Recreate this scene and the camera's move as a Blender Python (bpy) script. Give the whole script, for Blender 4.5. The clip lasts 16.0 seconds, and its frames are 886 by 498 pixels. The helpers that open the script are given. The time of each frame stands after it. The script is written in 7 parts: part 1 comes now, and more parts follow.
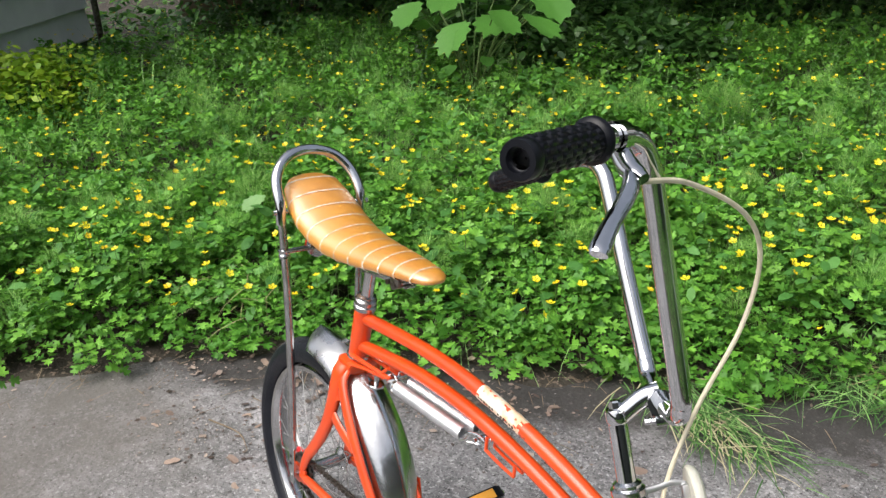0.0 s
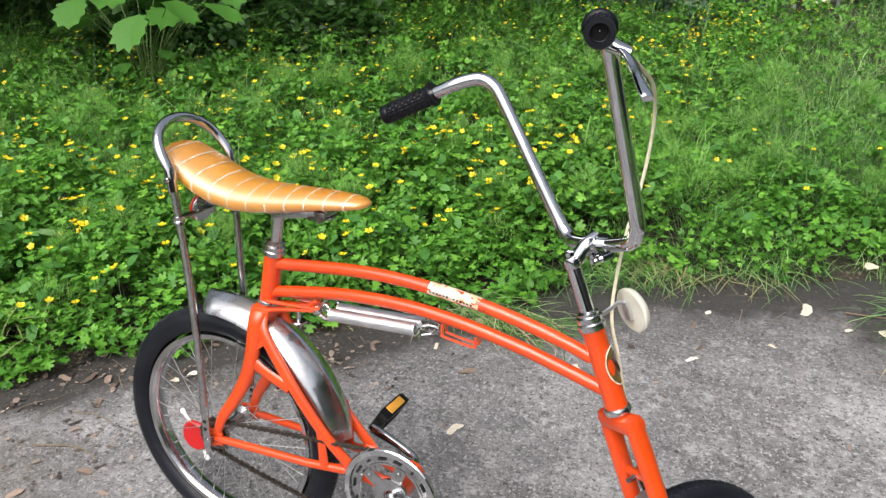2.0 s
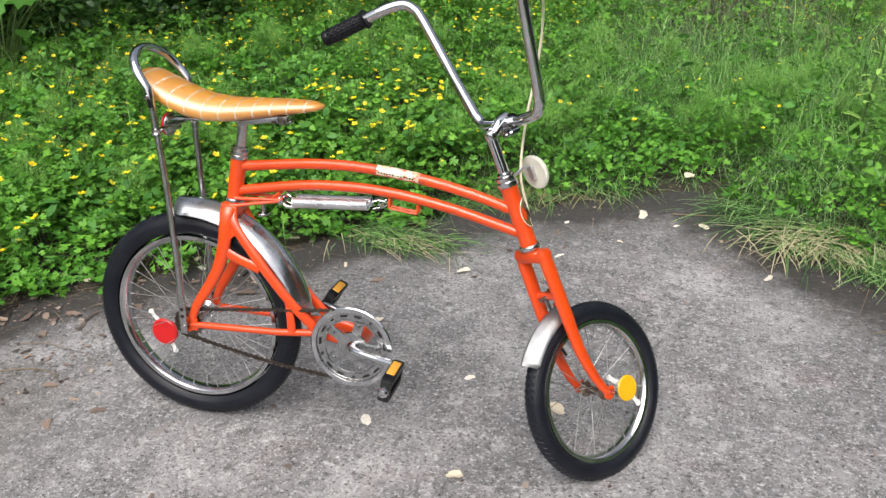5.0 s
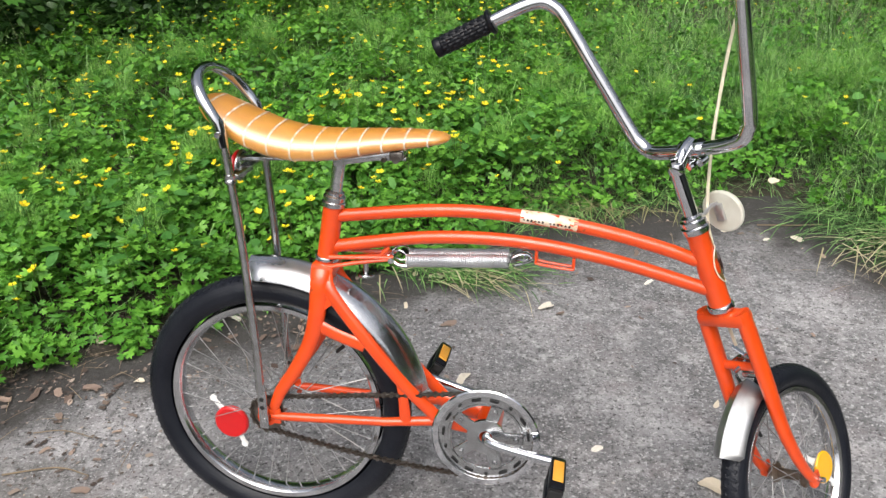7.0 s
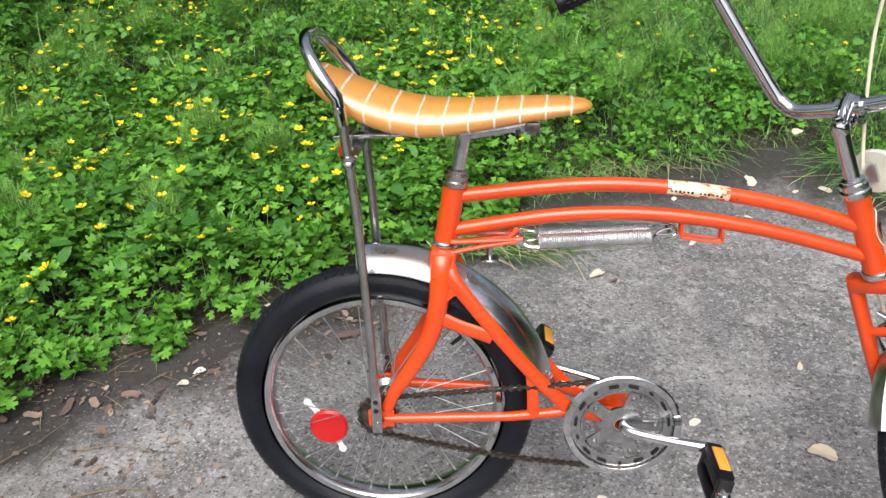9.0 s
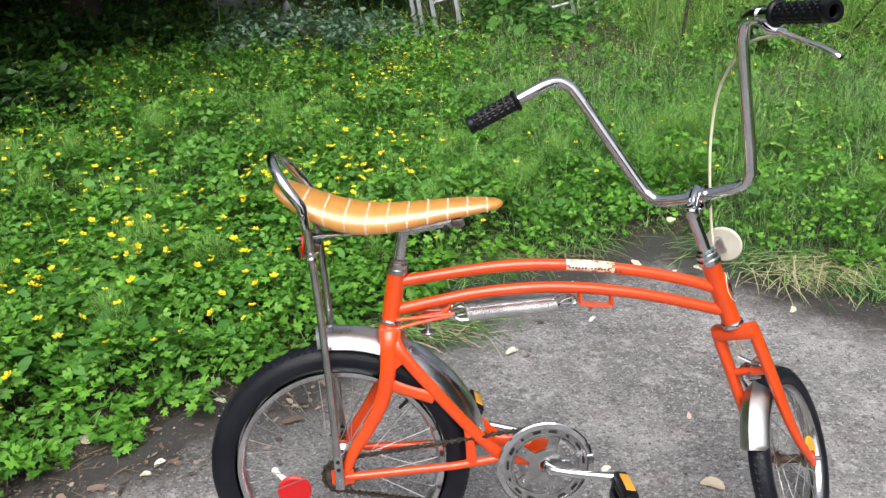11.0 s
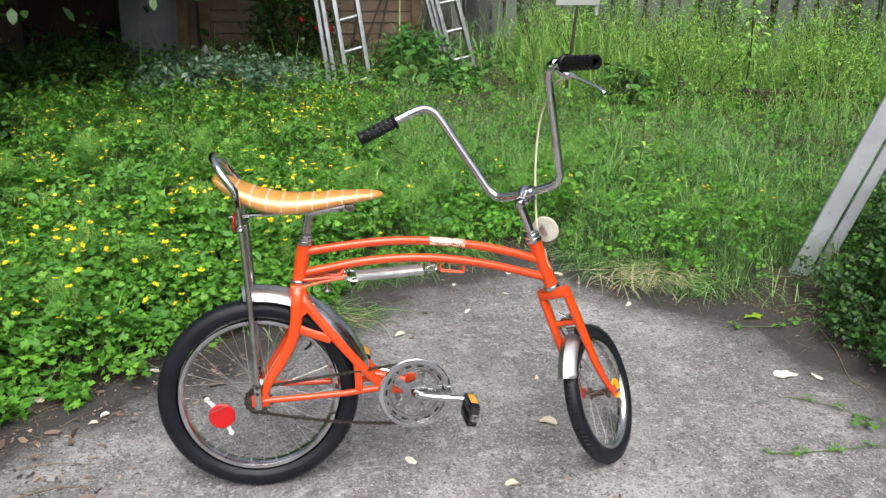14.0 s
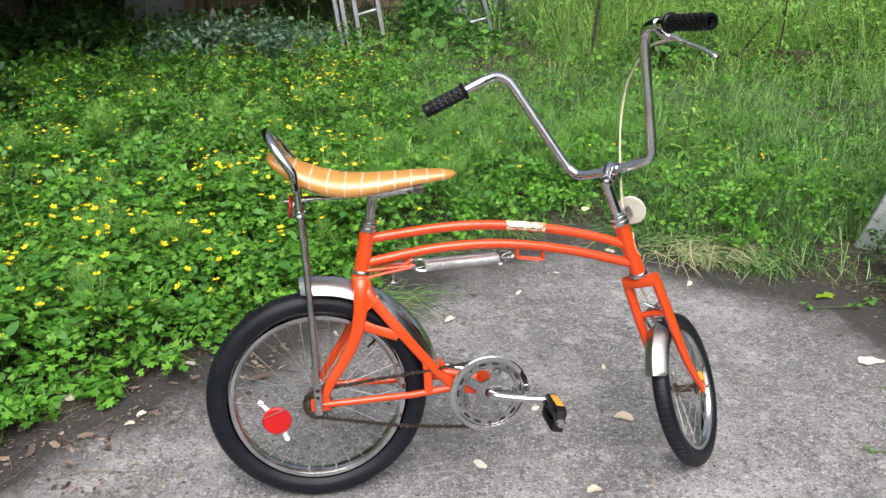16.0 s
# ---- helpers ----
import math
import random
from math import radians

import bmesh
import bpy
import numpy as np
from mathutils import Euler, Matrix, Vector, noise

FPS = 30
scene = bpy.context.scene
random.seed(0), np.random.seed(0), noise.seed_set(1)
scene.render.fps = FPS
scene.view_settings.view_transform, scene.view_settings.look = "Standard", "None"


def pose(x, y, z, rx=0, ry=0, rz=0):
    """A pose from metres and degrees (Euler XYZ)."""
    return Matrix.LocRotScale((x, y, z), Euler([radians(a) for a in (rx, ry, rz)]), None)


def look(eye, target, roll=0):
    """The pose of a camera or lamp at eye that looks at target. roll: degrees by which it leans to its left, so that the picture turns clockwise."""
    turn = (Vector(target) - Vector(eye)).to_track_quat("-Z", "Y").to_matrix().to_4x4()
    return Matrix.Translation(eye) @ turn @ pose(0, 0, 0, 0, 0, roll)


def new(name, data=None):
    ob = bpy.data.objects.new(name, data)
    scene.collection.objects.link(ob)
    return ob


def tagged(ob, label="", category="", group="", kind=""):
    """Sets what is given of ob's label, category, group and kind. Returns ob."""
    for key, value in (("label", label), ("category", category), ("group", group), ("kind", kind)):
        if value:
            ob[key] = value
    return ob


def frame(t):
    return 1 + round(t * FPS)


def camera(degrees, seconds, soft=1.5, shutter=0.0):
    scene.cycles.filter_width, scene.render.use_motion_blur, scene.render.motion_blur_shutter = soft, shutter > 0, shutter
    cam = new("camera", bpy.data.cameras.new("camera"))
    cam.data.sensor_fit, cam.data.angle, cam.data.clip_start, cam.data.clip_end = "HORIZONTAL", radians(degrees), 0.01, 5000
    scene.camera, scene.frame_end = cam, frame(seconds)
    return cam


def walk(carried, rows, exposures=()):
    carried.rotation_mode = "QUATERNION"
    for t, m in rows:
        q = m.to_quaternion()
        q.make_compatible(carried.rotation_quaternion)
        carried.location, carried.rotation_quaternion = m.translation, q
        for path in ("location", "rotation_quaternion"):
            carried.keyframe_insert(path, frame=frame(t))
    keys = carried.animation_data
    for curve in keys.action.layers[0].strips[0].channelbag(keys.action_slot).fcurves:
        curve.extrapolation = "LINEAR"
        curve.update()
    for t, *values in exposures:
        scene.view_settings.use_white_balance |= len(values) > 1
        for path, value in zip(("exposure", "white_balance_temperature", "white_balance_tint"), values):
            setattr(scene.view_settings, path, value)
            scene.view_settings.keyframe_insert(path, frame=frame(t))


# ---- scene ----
cam = camera(55.8, 16.0, soft=1.42)
PATH = [
    (0, (1.204, -0.449, 1.275), (-0.312, 0.556, 0.442), -2.3),
    (0.5, (1.257, -0.595, 1.288), (-0.194, 0.492, 0.443), -3.3),
    (1, (1.19, -0.684, 1.28), (-0.174, 0.506, 0.429), -3.0),
    (1.5, (1.024, -0.787, 1.261), (0.006, 0.702, 0.397), -2.2),
    (2, (1.023, -0.9, 1.253), (0.146, 0.674, 0.386), -2.1),
    (2.5, (1.106, -1.067, 1.263), (0.258, 0.526, 0.402), -3.1),
    (3, (1.131, -1.179, 1.258), (0.314, 0.431, 0.398), -3.8),
    (3.5, (1.066, -1.312, 1.242), (0.333, 0.337, 0.379), -4.7),
    (4, (1.032, -1.408, 1.227), (0.457, 0.298, 0.356), -2.9),
    (4.2, (1.04, -1.417, 1.232), (0.48, 0.296, 0.365), -2.1),
    (6.3, (0.79, -1.166, 1.188), (0.353, 0.56, 0.276), -0.4),
    (6.5, (0.738, -1.128, 1.183), (0.31, 0.602, 0.276), -0.5),
    (7, (0.57, -1.076, 1.177), (0.179, 0.66, 0.265), -1.8),
    (7.5, (0.429, -1.077, 1.176), (0.069, 0.66, 0.254), -2.2),
    (8, (0.363, -1.032, 1.159), (0.044, 0.672, 0.162), -1.8),
    (8.2, (0.34, -0.99, 1.156), (0.041, 0.712, 0.15), -1.7),
    (10.3, (0.11, -1.133, 1.174), (0.091, 0.629, 0.229), -1.6),
    (10.5, (0.134, -1.181, 1.185), (0.134, 0.603, 0.279), -1.3),
    (11, (0.181, -1.262, 1.249), (0.215, 0.576, 0.463), -1.9),
    (11.5, (0.18, -1.339, 1.288), (0.26, 0.51, 0.53), -1.9),
    (12, (0.126, -1.458, 1.287), (0.275, 0.388, 0.532), -1.7),
    (12.5, (0.087, -1.563, 1.294), (0.284, 0.277, 0.535), -1.2),
    (13, (0.143, -1.661, 1.301), (0.424, 0.168, 0.542), 0.5),
    (13.5, (0.193, -1.777, 1.306), (0.469, 0.068, 0.584), 1.2),
    (14, (0.206, -1.829, 1.305), (0.452, 0.036, 0.625), 0.9),
    (14.5, (0.204, -1.845, 1.303), (0.41, 0.027, 0.631), 0.6),
    (15, (0.197, -1.819, 1.293), (0.407, 0.055, 0.625), 0.8),
    (15.5, (0.146, -1.716, 1.281), (0.373, 0.153, 0.608), 0.9),
    (16, (0.063, -1.589, 1.272), (0.305, 0.246, 0.514), 0.4),
]
walk(cam, [(t, look(eye, target, roll)) for t, eye, target, roll in PATH], exposures=[(0, 0.24), (4, 0.13), (8, 0.13), (10.5, 0.16), (16, 0.18)])

# ---- light ----
world = bpy.data.worlds.new("sky")
scene.world = world
world.use_nodes = True
wt = world.node_tree
sky = wt.nodes.new("ShaderNodeTexSky")
sky.sky_type, sky.sun_disc = "NISHITA", False
sky.sun_elevation, sky.sun_rotation = radians(56), radians(177)
sky.air_density, sky.dust_density, sky.ozone_density = 1.0, 6.0, 1.0
pale = wt.nodes.new("ShaderNodeHueSaturation")
pale.inputs["Saturation"].default_value = 0.5
wt.links.new(sky.outputs[0], pale.inputs["Color"])
wt.links.new(pale.outputs[0], wt.nodes["Background"].inputs["Color"])
wt.nodes["Background"].inputs["Strength"].default_value = 0.15

sun_data = bpy.data.lights.new("sun", "SUN")
sun_data.energy, sun_data.angle, sun_data.color = 2.2, radians(60), (1.0, 0.975, 0.94)
sun = new("sun", sun_data)
sun.matrix_world = look((-0.2, -3.9, 5.8), (0, 0, 0))


# ---- materials ----
def mat(name, base, rough=0.5, metal=0.0, coat=0.0, vary=None, scale=8.0, bump=0.0, bump_scale=60.0, spec=0.5,
        island=None, thin=0.0, obj=None, fleck=None, blotch=None):
    """base: colour; vary: second colour by noise; island: second colour by loose piece; obj: second colour by object;
    fleck: (colour, scale, cut) small specks; thin: share of light let through a leaf; blotch: (low, high, scale) roughness."""
    m = bpy.data.materials.new(name)
    m.use_nodes = True
    nt = m.node_tree
    n, ln = nt.nodes, nt.links
    b = n["Principled BSDF"]
    b.inputs["Roughness"].default_value, b.inputs["Metallic"].default_value = rough, metal
    b.inputs["Coat Weight"].default_value, b.inputs["Coat Roughness"].default_value = coat, 0.08
    b.inputs["Specular IOR Level"].default_value = spec
    b.inputs["Base Color"].default_value = (*base, 1)
    tc = n.new("ShaderNodeTexCoord")
    col = None

    def mixed(first, second, fac):
        mx = n.new("ShaderNodeMix")
        mx.data_type = "RGBA"
        ln.new(fac, mx.inputs["Factor"])
        for sock, v in ((mx.inputs["A"], first), (mx.inputs["B"], second)):
            if isinstance(v, tuple):
                sock.default_value = (*v, 1)
            else:
                ln.new(v, sock)
        return mx.outputs["Result"]

    def noise_fac(sc, lo, hi, detail=5.0, most=1.0):
        t = n.new("ShaderNodeTexNoise")
        t.inputs["Scale"].default_value, t.inputs["Detail"].default_value = sc, detail
        ln.new(tc.outputs["Object"], t.inputs["Vector"])
        r = n.new("ShaderNodeMapRange")
        r.inputs["From Min"].default_value, r.inputs["From Max"].default_value, r.inputs["To Max"].default_value = lo, hi, most
        ln.new(t.outputs["Fac"], r.inputs["Value"])
        return r.outputs[0]

    col = base
    if island:
        g = n.new("ShaderNodeNewGeometry")
        pw = n.new("ShaderNodeMath")
        pw.operation = "POWER"
        ln.new(g.outputs["Random Per Island"], pw.inputs[0])
        pw.inputs[1].default_value = 1.9
        col = mixed(col, island, pw.outputs[0])
    if obj:
        g = n.new("ShaderNodeObjectInfo")
        col = mixed(col, obj, g.outputs["Random"])
    if vary:
        col = mixed(col, vary, noise_fac(scale, 0.35, 0.65, most=0.36 if island or obj else 1.0))
    if fleck:
        col = mixed(col, fleck[0], noise_fac(fleck[1], fleck[2], fleck[2] + 0.06, 3.0))
    if not isinstance(col, tuple):
        ln.new(col, b.inputs["Base Color"])
    if blotch:
        t = n.new("ShaderNodeMapRange")
        t.inputs["To Min"].default_value, t.inputs["To Max"].default_value = blotch[0], blotch[1]
        ln.new(noise_fac(blotch[2], 0.38, 0.62), t.inputs["Value"])
        ln.new(t.outputs[0], b.inputs["Roughness"])
    if bump:
        t = n.new("ShaderNodeTexNoise")
        t.inputs["Scale"].default_value, t.inputs["Detail"].default_value = bump_scale, 6.0
        ln.new(tc.outputs["Object"], t.inputs["Vector"])
        bp = n.new("ShaderNodeBump")
        bp.inputs["Strength"].default_value, bp.inputs["Distance"].default_value = bump, 0.01
        ln.new(t.outputs["Fac"], bp.inputs["Height"])
        ln.new(bp.outputs[0], b.inputs["Normal"])
    if thin:
        tr = n.new("ShaderNodeBsdfTranslucent")
        tr.inputs["Color"].default_value = (*base, 1)
        if not isinstance(col, tuple):
            ln.new(col, tr.inputs["Color"])
        ms = n.new("ShaderNodeMixShader")
        ms.inputs[0].default_value = thin
        ln.new(b.outputs[0], ms.inputs[1])
        ln.new(tr.outputs[0], ms.inputs[2])
        ln.new(ms.outputs[0], n["Material Output"].inputs["Surface"])
    return m


ORANGE = mat("orange_enamel", (0.78, 0.075, 0.008), 0.28, coat=0.6, vary=(0.68, 0.06, 0.007), scale=14, bump=0.03, bump_scale=300,
             fleck=((0.30, 0.05, 0.015), 70.0, 0.73))
CHROME = mat("chrome", (0.72, 0.73, 0.75), 0.05, 1.0, vary=(0.62, 0.63, 0.65), scale=18, bump=0.01, bump_scale=40,
             fleck=((0.34, 0.27, 0.22), 90.0, 0.76))
DULL = mat("dull_steel", (0.56, 0.57, 0.58), 0.26, 1.0, vary=(0.40, 0.40, 0.40), scale=40, bump=0.05, bump_scale=200,
           fleck=((0.22, 0.17, 0.13), 90.0, 0.68))
BRUSHED = mat("worn_chrome", (0.74, 0.75, 0.77), 0.20, 1.0, vary=(0.50, 0.50, 0.50), scale=25, bump=0.03, bump_scale=150)
DARKSTEEL = mat("oily_steel", (0.22, 0.20, 0.18), 0.34, 0.9, vary=(0.09, 0.07, 0.055), scale=60)
RUST = mat("rusty_steel", (0.26, 0.22, 0.18), 0.45, 0.8, vary=(0.14, 0.09, 0.06), scale=60)
TYRE = mat("tyre_rubber", (0.0055, 0.0068, 0.0115), 0.42, vary=(0.011, 0.0125, 0.018), scale=20, spec=0.30, bump=0.15, bump_scale=250)
GRIP = mat("black_rubber", (0.004, 0.0045, 0.007), 0.30, vary=(0.008, 0.009, 0.012), scale=40, spec=0.24)
BLACK = mat("black_plastic", (0.012, 0.012, 0.012), 0.4)
FENDER = mat("worn_mudguard_chrome", (0.66, 0.67, 0.69), 0.30, 1.0, blotch=(0.14, 0.32, 9.0), vary=(0.62, 0.62, 0.63), scale=22, bump=0.03, bump_scale=90, fleck=((0.36, 0.28, 0.22), 80.0, 0.74))
SATIN = mat("satin_steel", (0.80, 0.81, 0.83), 0.42, 1.0, vary=(0.60, 0.60, 0.61), scale=30, bump=0.05, bump_scale=160)
DULLGUARD = mat("scuffed_mudguard_steel", (0.50, 0.51, 0.52), 0.46, 1.0, vary=(0.38, 0.38, 0.38), scale=30, blotch=(0.34, 0.56, 14.0), bump=0.05, bump_scale=120, fleck=((0.30, 0.23, 0.18), 80.0, 0.72))
RIM = mat("rim_chrome", (0.70, 0.71, 0.73), 0.20, 1.0, vary=(0.50, 0.50, 0.51), scale=22, bump=0.03, bump_scale=90, fleck=((0.36, 0.28, 0.22), 80.0, 0.74))
SPRING = mat("spring_steel", (0.88, 0.89, 0.91), 0.46, 1.0, vary=(0.70, 0.71, 0.73), scale=30)
SPOKE = mat("grey_spoke_wire", (0.48, 0.48, 0.49), 0.48, 0.8, vary=(0.30, 0.29, 0.28), scale=30)
VINYL = mat("orange_vinyl", (0.72, 0.31, 0.016), 0.42, coat=1.0, vary=(0.64, 0.245, 0.012), scale=9, bump=0.08, bump_scale=350,
            fleck=((0.82, 0.40, 0.08), 900.0, 0.60))
VINYL.node_tree.nodes["Principled BSDF"].inputs["Coat Roughness"].default_value = 0.40
VINYL.node_tree.nodes["Principled BSDF"].inputs["Coat IOR"].default_value = 2.4
STRIPE = mat("silver_piping", (0.74, 0.66, 0.58), 0.34, vary=(0.66, 0.46, 0.28), scale=140)
RED = mat("red_reflector", (0.58, 0.010, 0.012), 0.30, coat=0.2, bump=0.15, bump_scale=500)
AMBER = mat("amber_reflector", (0.92, 0.48, 0.01), 0.25, coat=0.5, bump=0.15, bump_scale=500)
AMBER_PALE = mat("pedal_reflector", (0.85, 0.40, 0.05), 0.3, coat=0.3, bump=0.2, bump_scale=400)
CLIP = mat("clear_clip", (0.86, 0.86, 0.84), 0.3)
WHITE_PLASTIC = mat("aged_white_plastic", (0.80, 0.79, 0.70), 0.35, vary=(0.68, 0.66, 0.56), scale=25, bump=0.1, bump_scale=300)
CABLE = mat("cream_cable", (0.78, 0.72, 0.55), 0.45, vary=(0.66, 0.60, 0.44), scale=60)
LABEL = mat("worn_white_decal", (0.85, 0.80, 0.68), 0.4, vary=(0.70, 0.45, 0.25), scale=60, fleck=((0.75, 0.10, 0.02), 110.0, 0.62))
INK = mat("dark_ink", (0.03, 0.012, 0.01), 0.5)
GOLD = mat("gold_badge", (0.42, 0.29, 0.10), 0.35, 0.7, vary=(0.30, 0.20, 0.08), scale=80)
ALUMINIUM = mat("aluminium", (0.46, 0.49, 0.51), 0.42, 0.85, vary=(0.34, 0.36, 0.37), scale=10, bump=0.05, bump_scale=100)
SIDING = mat("weathered_brown_board", (0.13, 0.085, 0.055), 0.75, vary=(0.22, 0.165, 0.12), scale=5, obj=(0.17, 0.12, 0.085), bump=0.4, bump_scale=40)
POSTWOOD = mat("pale_brown_post", (0.24, 0.16, 0.10), 0.7, vary=(0.15, 0.10, 0.06), scale=6, bump=0.3, bump_scale=40)
GREYWOOD = mat("grey_weathered_wood", (0.035, 0.037, 0.040), 0.85, vary=(0.12, 0.128, 0.132), scale=5, obj=(0.25, 0.27, 0.28), bump=0.5, bump_scale=35)
GREYPAINT = mat("grey_painted_board", (0.54, 0.57, 0.62), 0.6, vary=(0.42, 0.44, 0.48), scale=5, fleck=((0.28, 0.27, 0.25), 45.0, 0.68), bump=0.25, bump_scale=50)
WHITESIDE = mat("grey_white_siding", (0.72, 0.73, 0.75), 0.6, vary=(0.58, 0.59, 0.61), scale=3, bump=0.2, bump_scale=30)
FOUNDATION = mat("dark_foundation", (0.16, 0.16, 0.16), 0.85, vary=(0.10, 0.10, 0.10), scale=6, bump=0.4)
PANEL = mat("pale_blue_panel", (0.36, 0.40, 0.41), 0.5, vary=(0.24, 0.27, 0.28), scale=3, bump=0.2, bump_scale=20)
STONE = mat("pale_stone", (0.5, 0.5, 0.5), 0.7, vary=(0.36, 0.36, 0.36), scale=20, bump=0.3)
LEAF = mat("buttercup_leaf", (0.058, 0.178, 0.022), 0.46, island=(0.22, 0.49, 0.062), thin=0.20, vary=(0.095, 0.33, 0.030), scale=1.3, spec=0.34)
LEAF_FAR = mat("herb_leaf", (0.020, 0.095, 0.012), 0.42, island=(0.23, 0.53, 0.085), thin=0.24, vary=(0.10, 0.30, 0.038), scale=0.8, spec=0.4)
FENCELEAF = mat("fence_weed_leaf", (0.10, 0.28, 0.040), 0.45, island=(0.56, 0.86, 0.20), thin=0.26, vary=(0.15, 0.30, 0.04), scale=1.5, spec=0.35)
GRASS = mat("grass_blade", (0.020, 0.085, 0.018), 0.50, island=(0.44, 0.74, 0.25), thin=0.13, vary=(0.115, 0.28, 0.05), scale=0.9, spec=0.35)
# Grass blade with the tree shade put into its colour.
SHADEGRASS = mat("grass_blade_shade_coloured", (0.03, 0.11, 0.02), 0.5, island=(0.16, 0.30, 0.06), thin=0.25, spec=0.3)
SEED = mat("grass_seed_head", (0.14, 0.25, 0.09), 0.6, island=(0.42, 0.58, 0.26), thin=0.2, spec=0.3)
STRAW = mat("dry_grass", (0.38, 0.35, 0.18), 0.6, island=(0.22, 0.24, 0.09), thin=0.15)
PALESTRAW = mat("bleached_grass", (0.62, 0.55, 0.36), 0.6, island=(0.42, 0.38, 0.22), thin=0.15)
PETAL = mat("buttercup_petal", (0.93, 0.80, 0.030), 0.28, island=(0.92, 0.64, 0.010), thin=0.15)
FEATHER = mat("feathery_leaf", (0.15, 0.36, 0.06), 0.5, island=(0.36, 0.60, 0.17), thin=0.25, spec=0.3)
STEM = mat("green_stem", (0.07, 0.14, 0.03), 0.5, island=(0.12, 0.16, 0.05))
BIGLEAF = mat("broad_leaf", (0.055, 0.185, 0.026), 0.48, island=(0.100, 0.275, 0.042), thin=0.2, vary=(0.070, 0.21, 0.032), scale=12, bump=0.2, bump_scale=60)
NETTLE = mat("nettle_leaf", (0.050, 0.170, 0.030), 0.55, island=(0.15, 0.36, 0.085), thin=0.2, vary=(0.09, 0.26, 0.05), scale=30, bump=0.3, bump_scale=90, spec=0.3)
PALELEAF = mat("pale_round_leaf", (0.20, 0.38, 0.14), 0.45, island=(0.26, 0.44, 0.18), thin=0.2, vary=(0.16, 0.32, 0.10), scale=20, bump=0.2, bump_scale=60)
SILVERLEAF = mat("silvery_leaf", (0.06, 0.15, 0.07), 0.38, island=(0.26, 0.38, 0.28), thin=0.15)
LIMELEAF = mat("lime_leaf", (0.24, 0.44, 0.03), 0.45, island=(0.46, 0.62, 0.05), thin=0.3)
# Dark green of hedge, rose and crowns; also carries shade on the low bushes.
DARKLEAF = mat("dark_and_shaded_leaf", (0.022, 0.070, 0.013), 0.45, island=(0.065, 0.16, 0.028), thin=0.2)
BARK = mat("bark", (0.075, 0.055, 0.04), 0.9, vary=(0.04, 0.03, 0.022), scale=12, bump=0.8, bump_scale=25)
ROSE = mat("red_rose", (0.42, 0.012, 0.015), 0.5)
DEADLEAF = mat("fallen_leaf_skin", (0.12, 0.085, 0.068), 0.75, obj=(0.44, 0.33, 0.26), vary=(0.20, 0.135, 0.105), scale=40, bump=0.2, bump_scale=90, thin=0.1)
CREAMLEAF = mat("pale_fallen_leaf", (0.70, 0.61, 0.46), 0.6, obj=(0.88, 0.86, 0.79), vary=(0.66, 0.54, 0.40), scale=45, bump=0.2, bump_scale=90, thin=0.1)
BROWNLEAF = mat("brown_litter", (0.05, 0.035, 0.028), 0.8, island=(0.46, 0.37, 0.30), vary=(0.10, 0.065, 0.052), scale=30)
TWIG = mat("twig", (0.26, 0.20, 0.13), 0.8, island=(0.12, 0.08, 0.05))


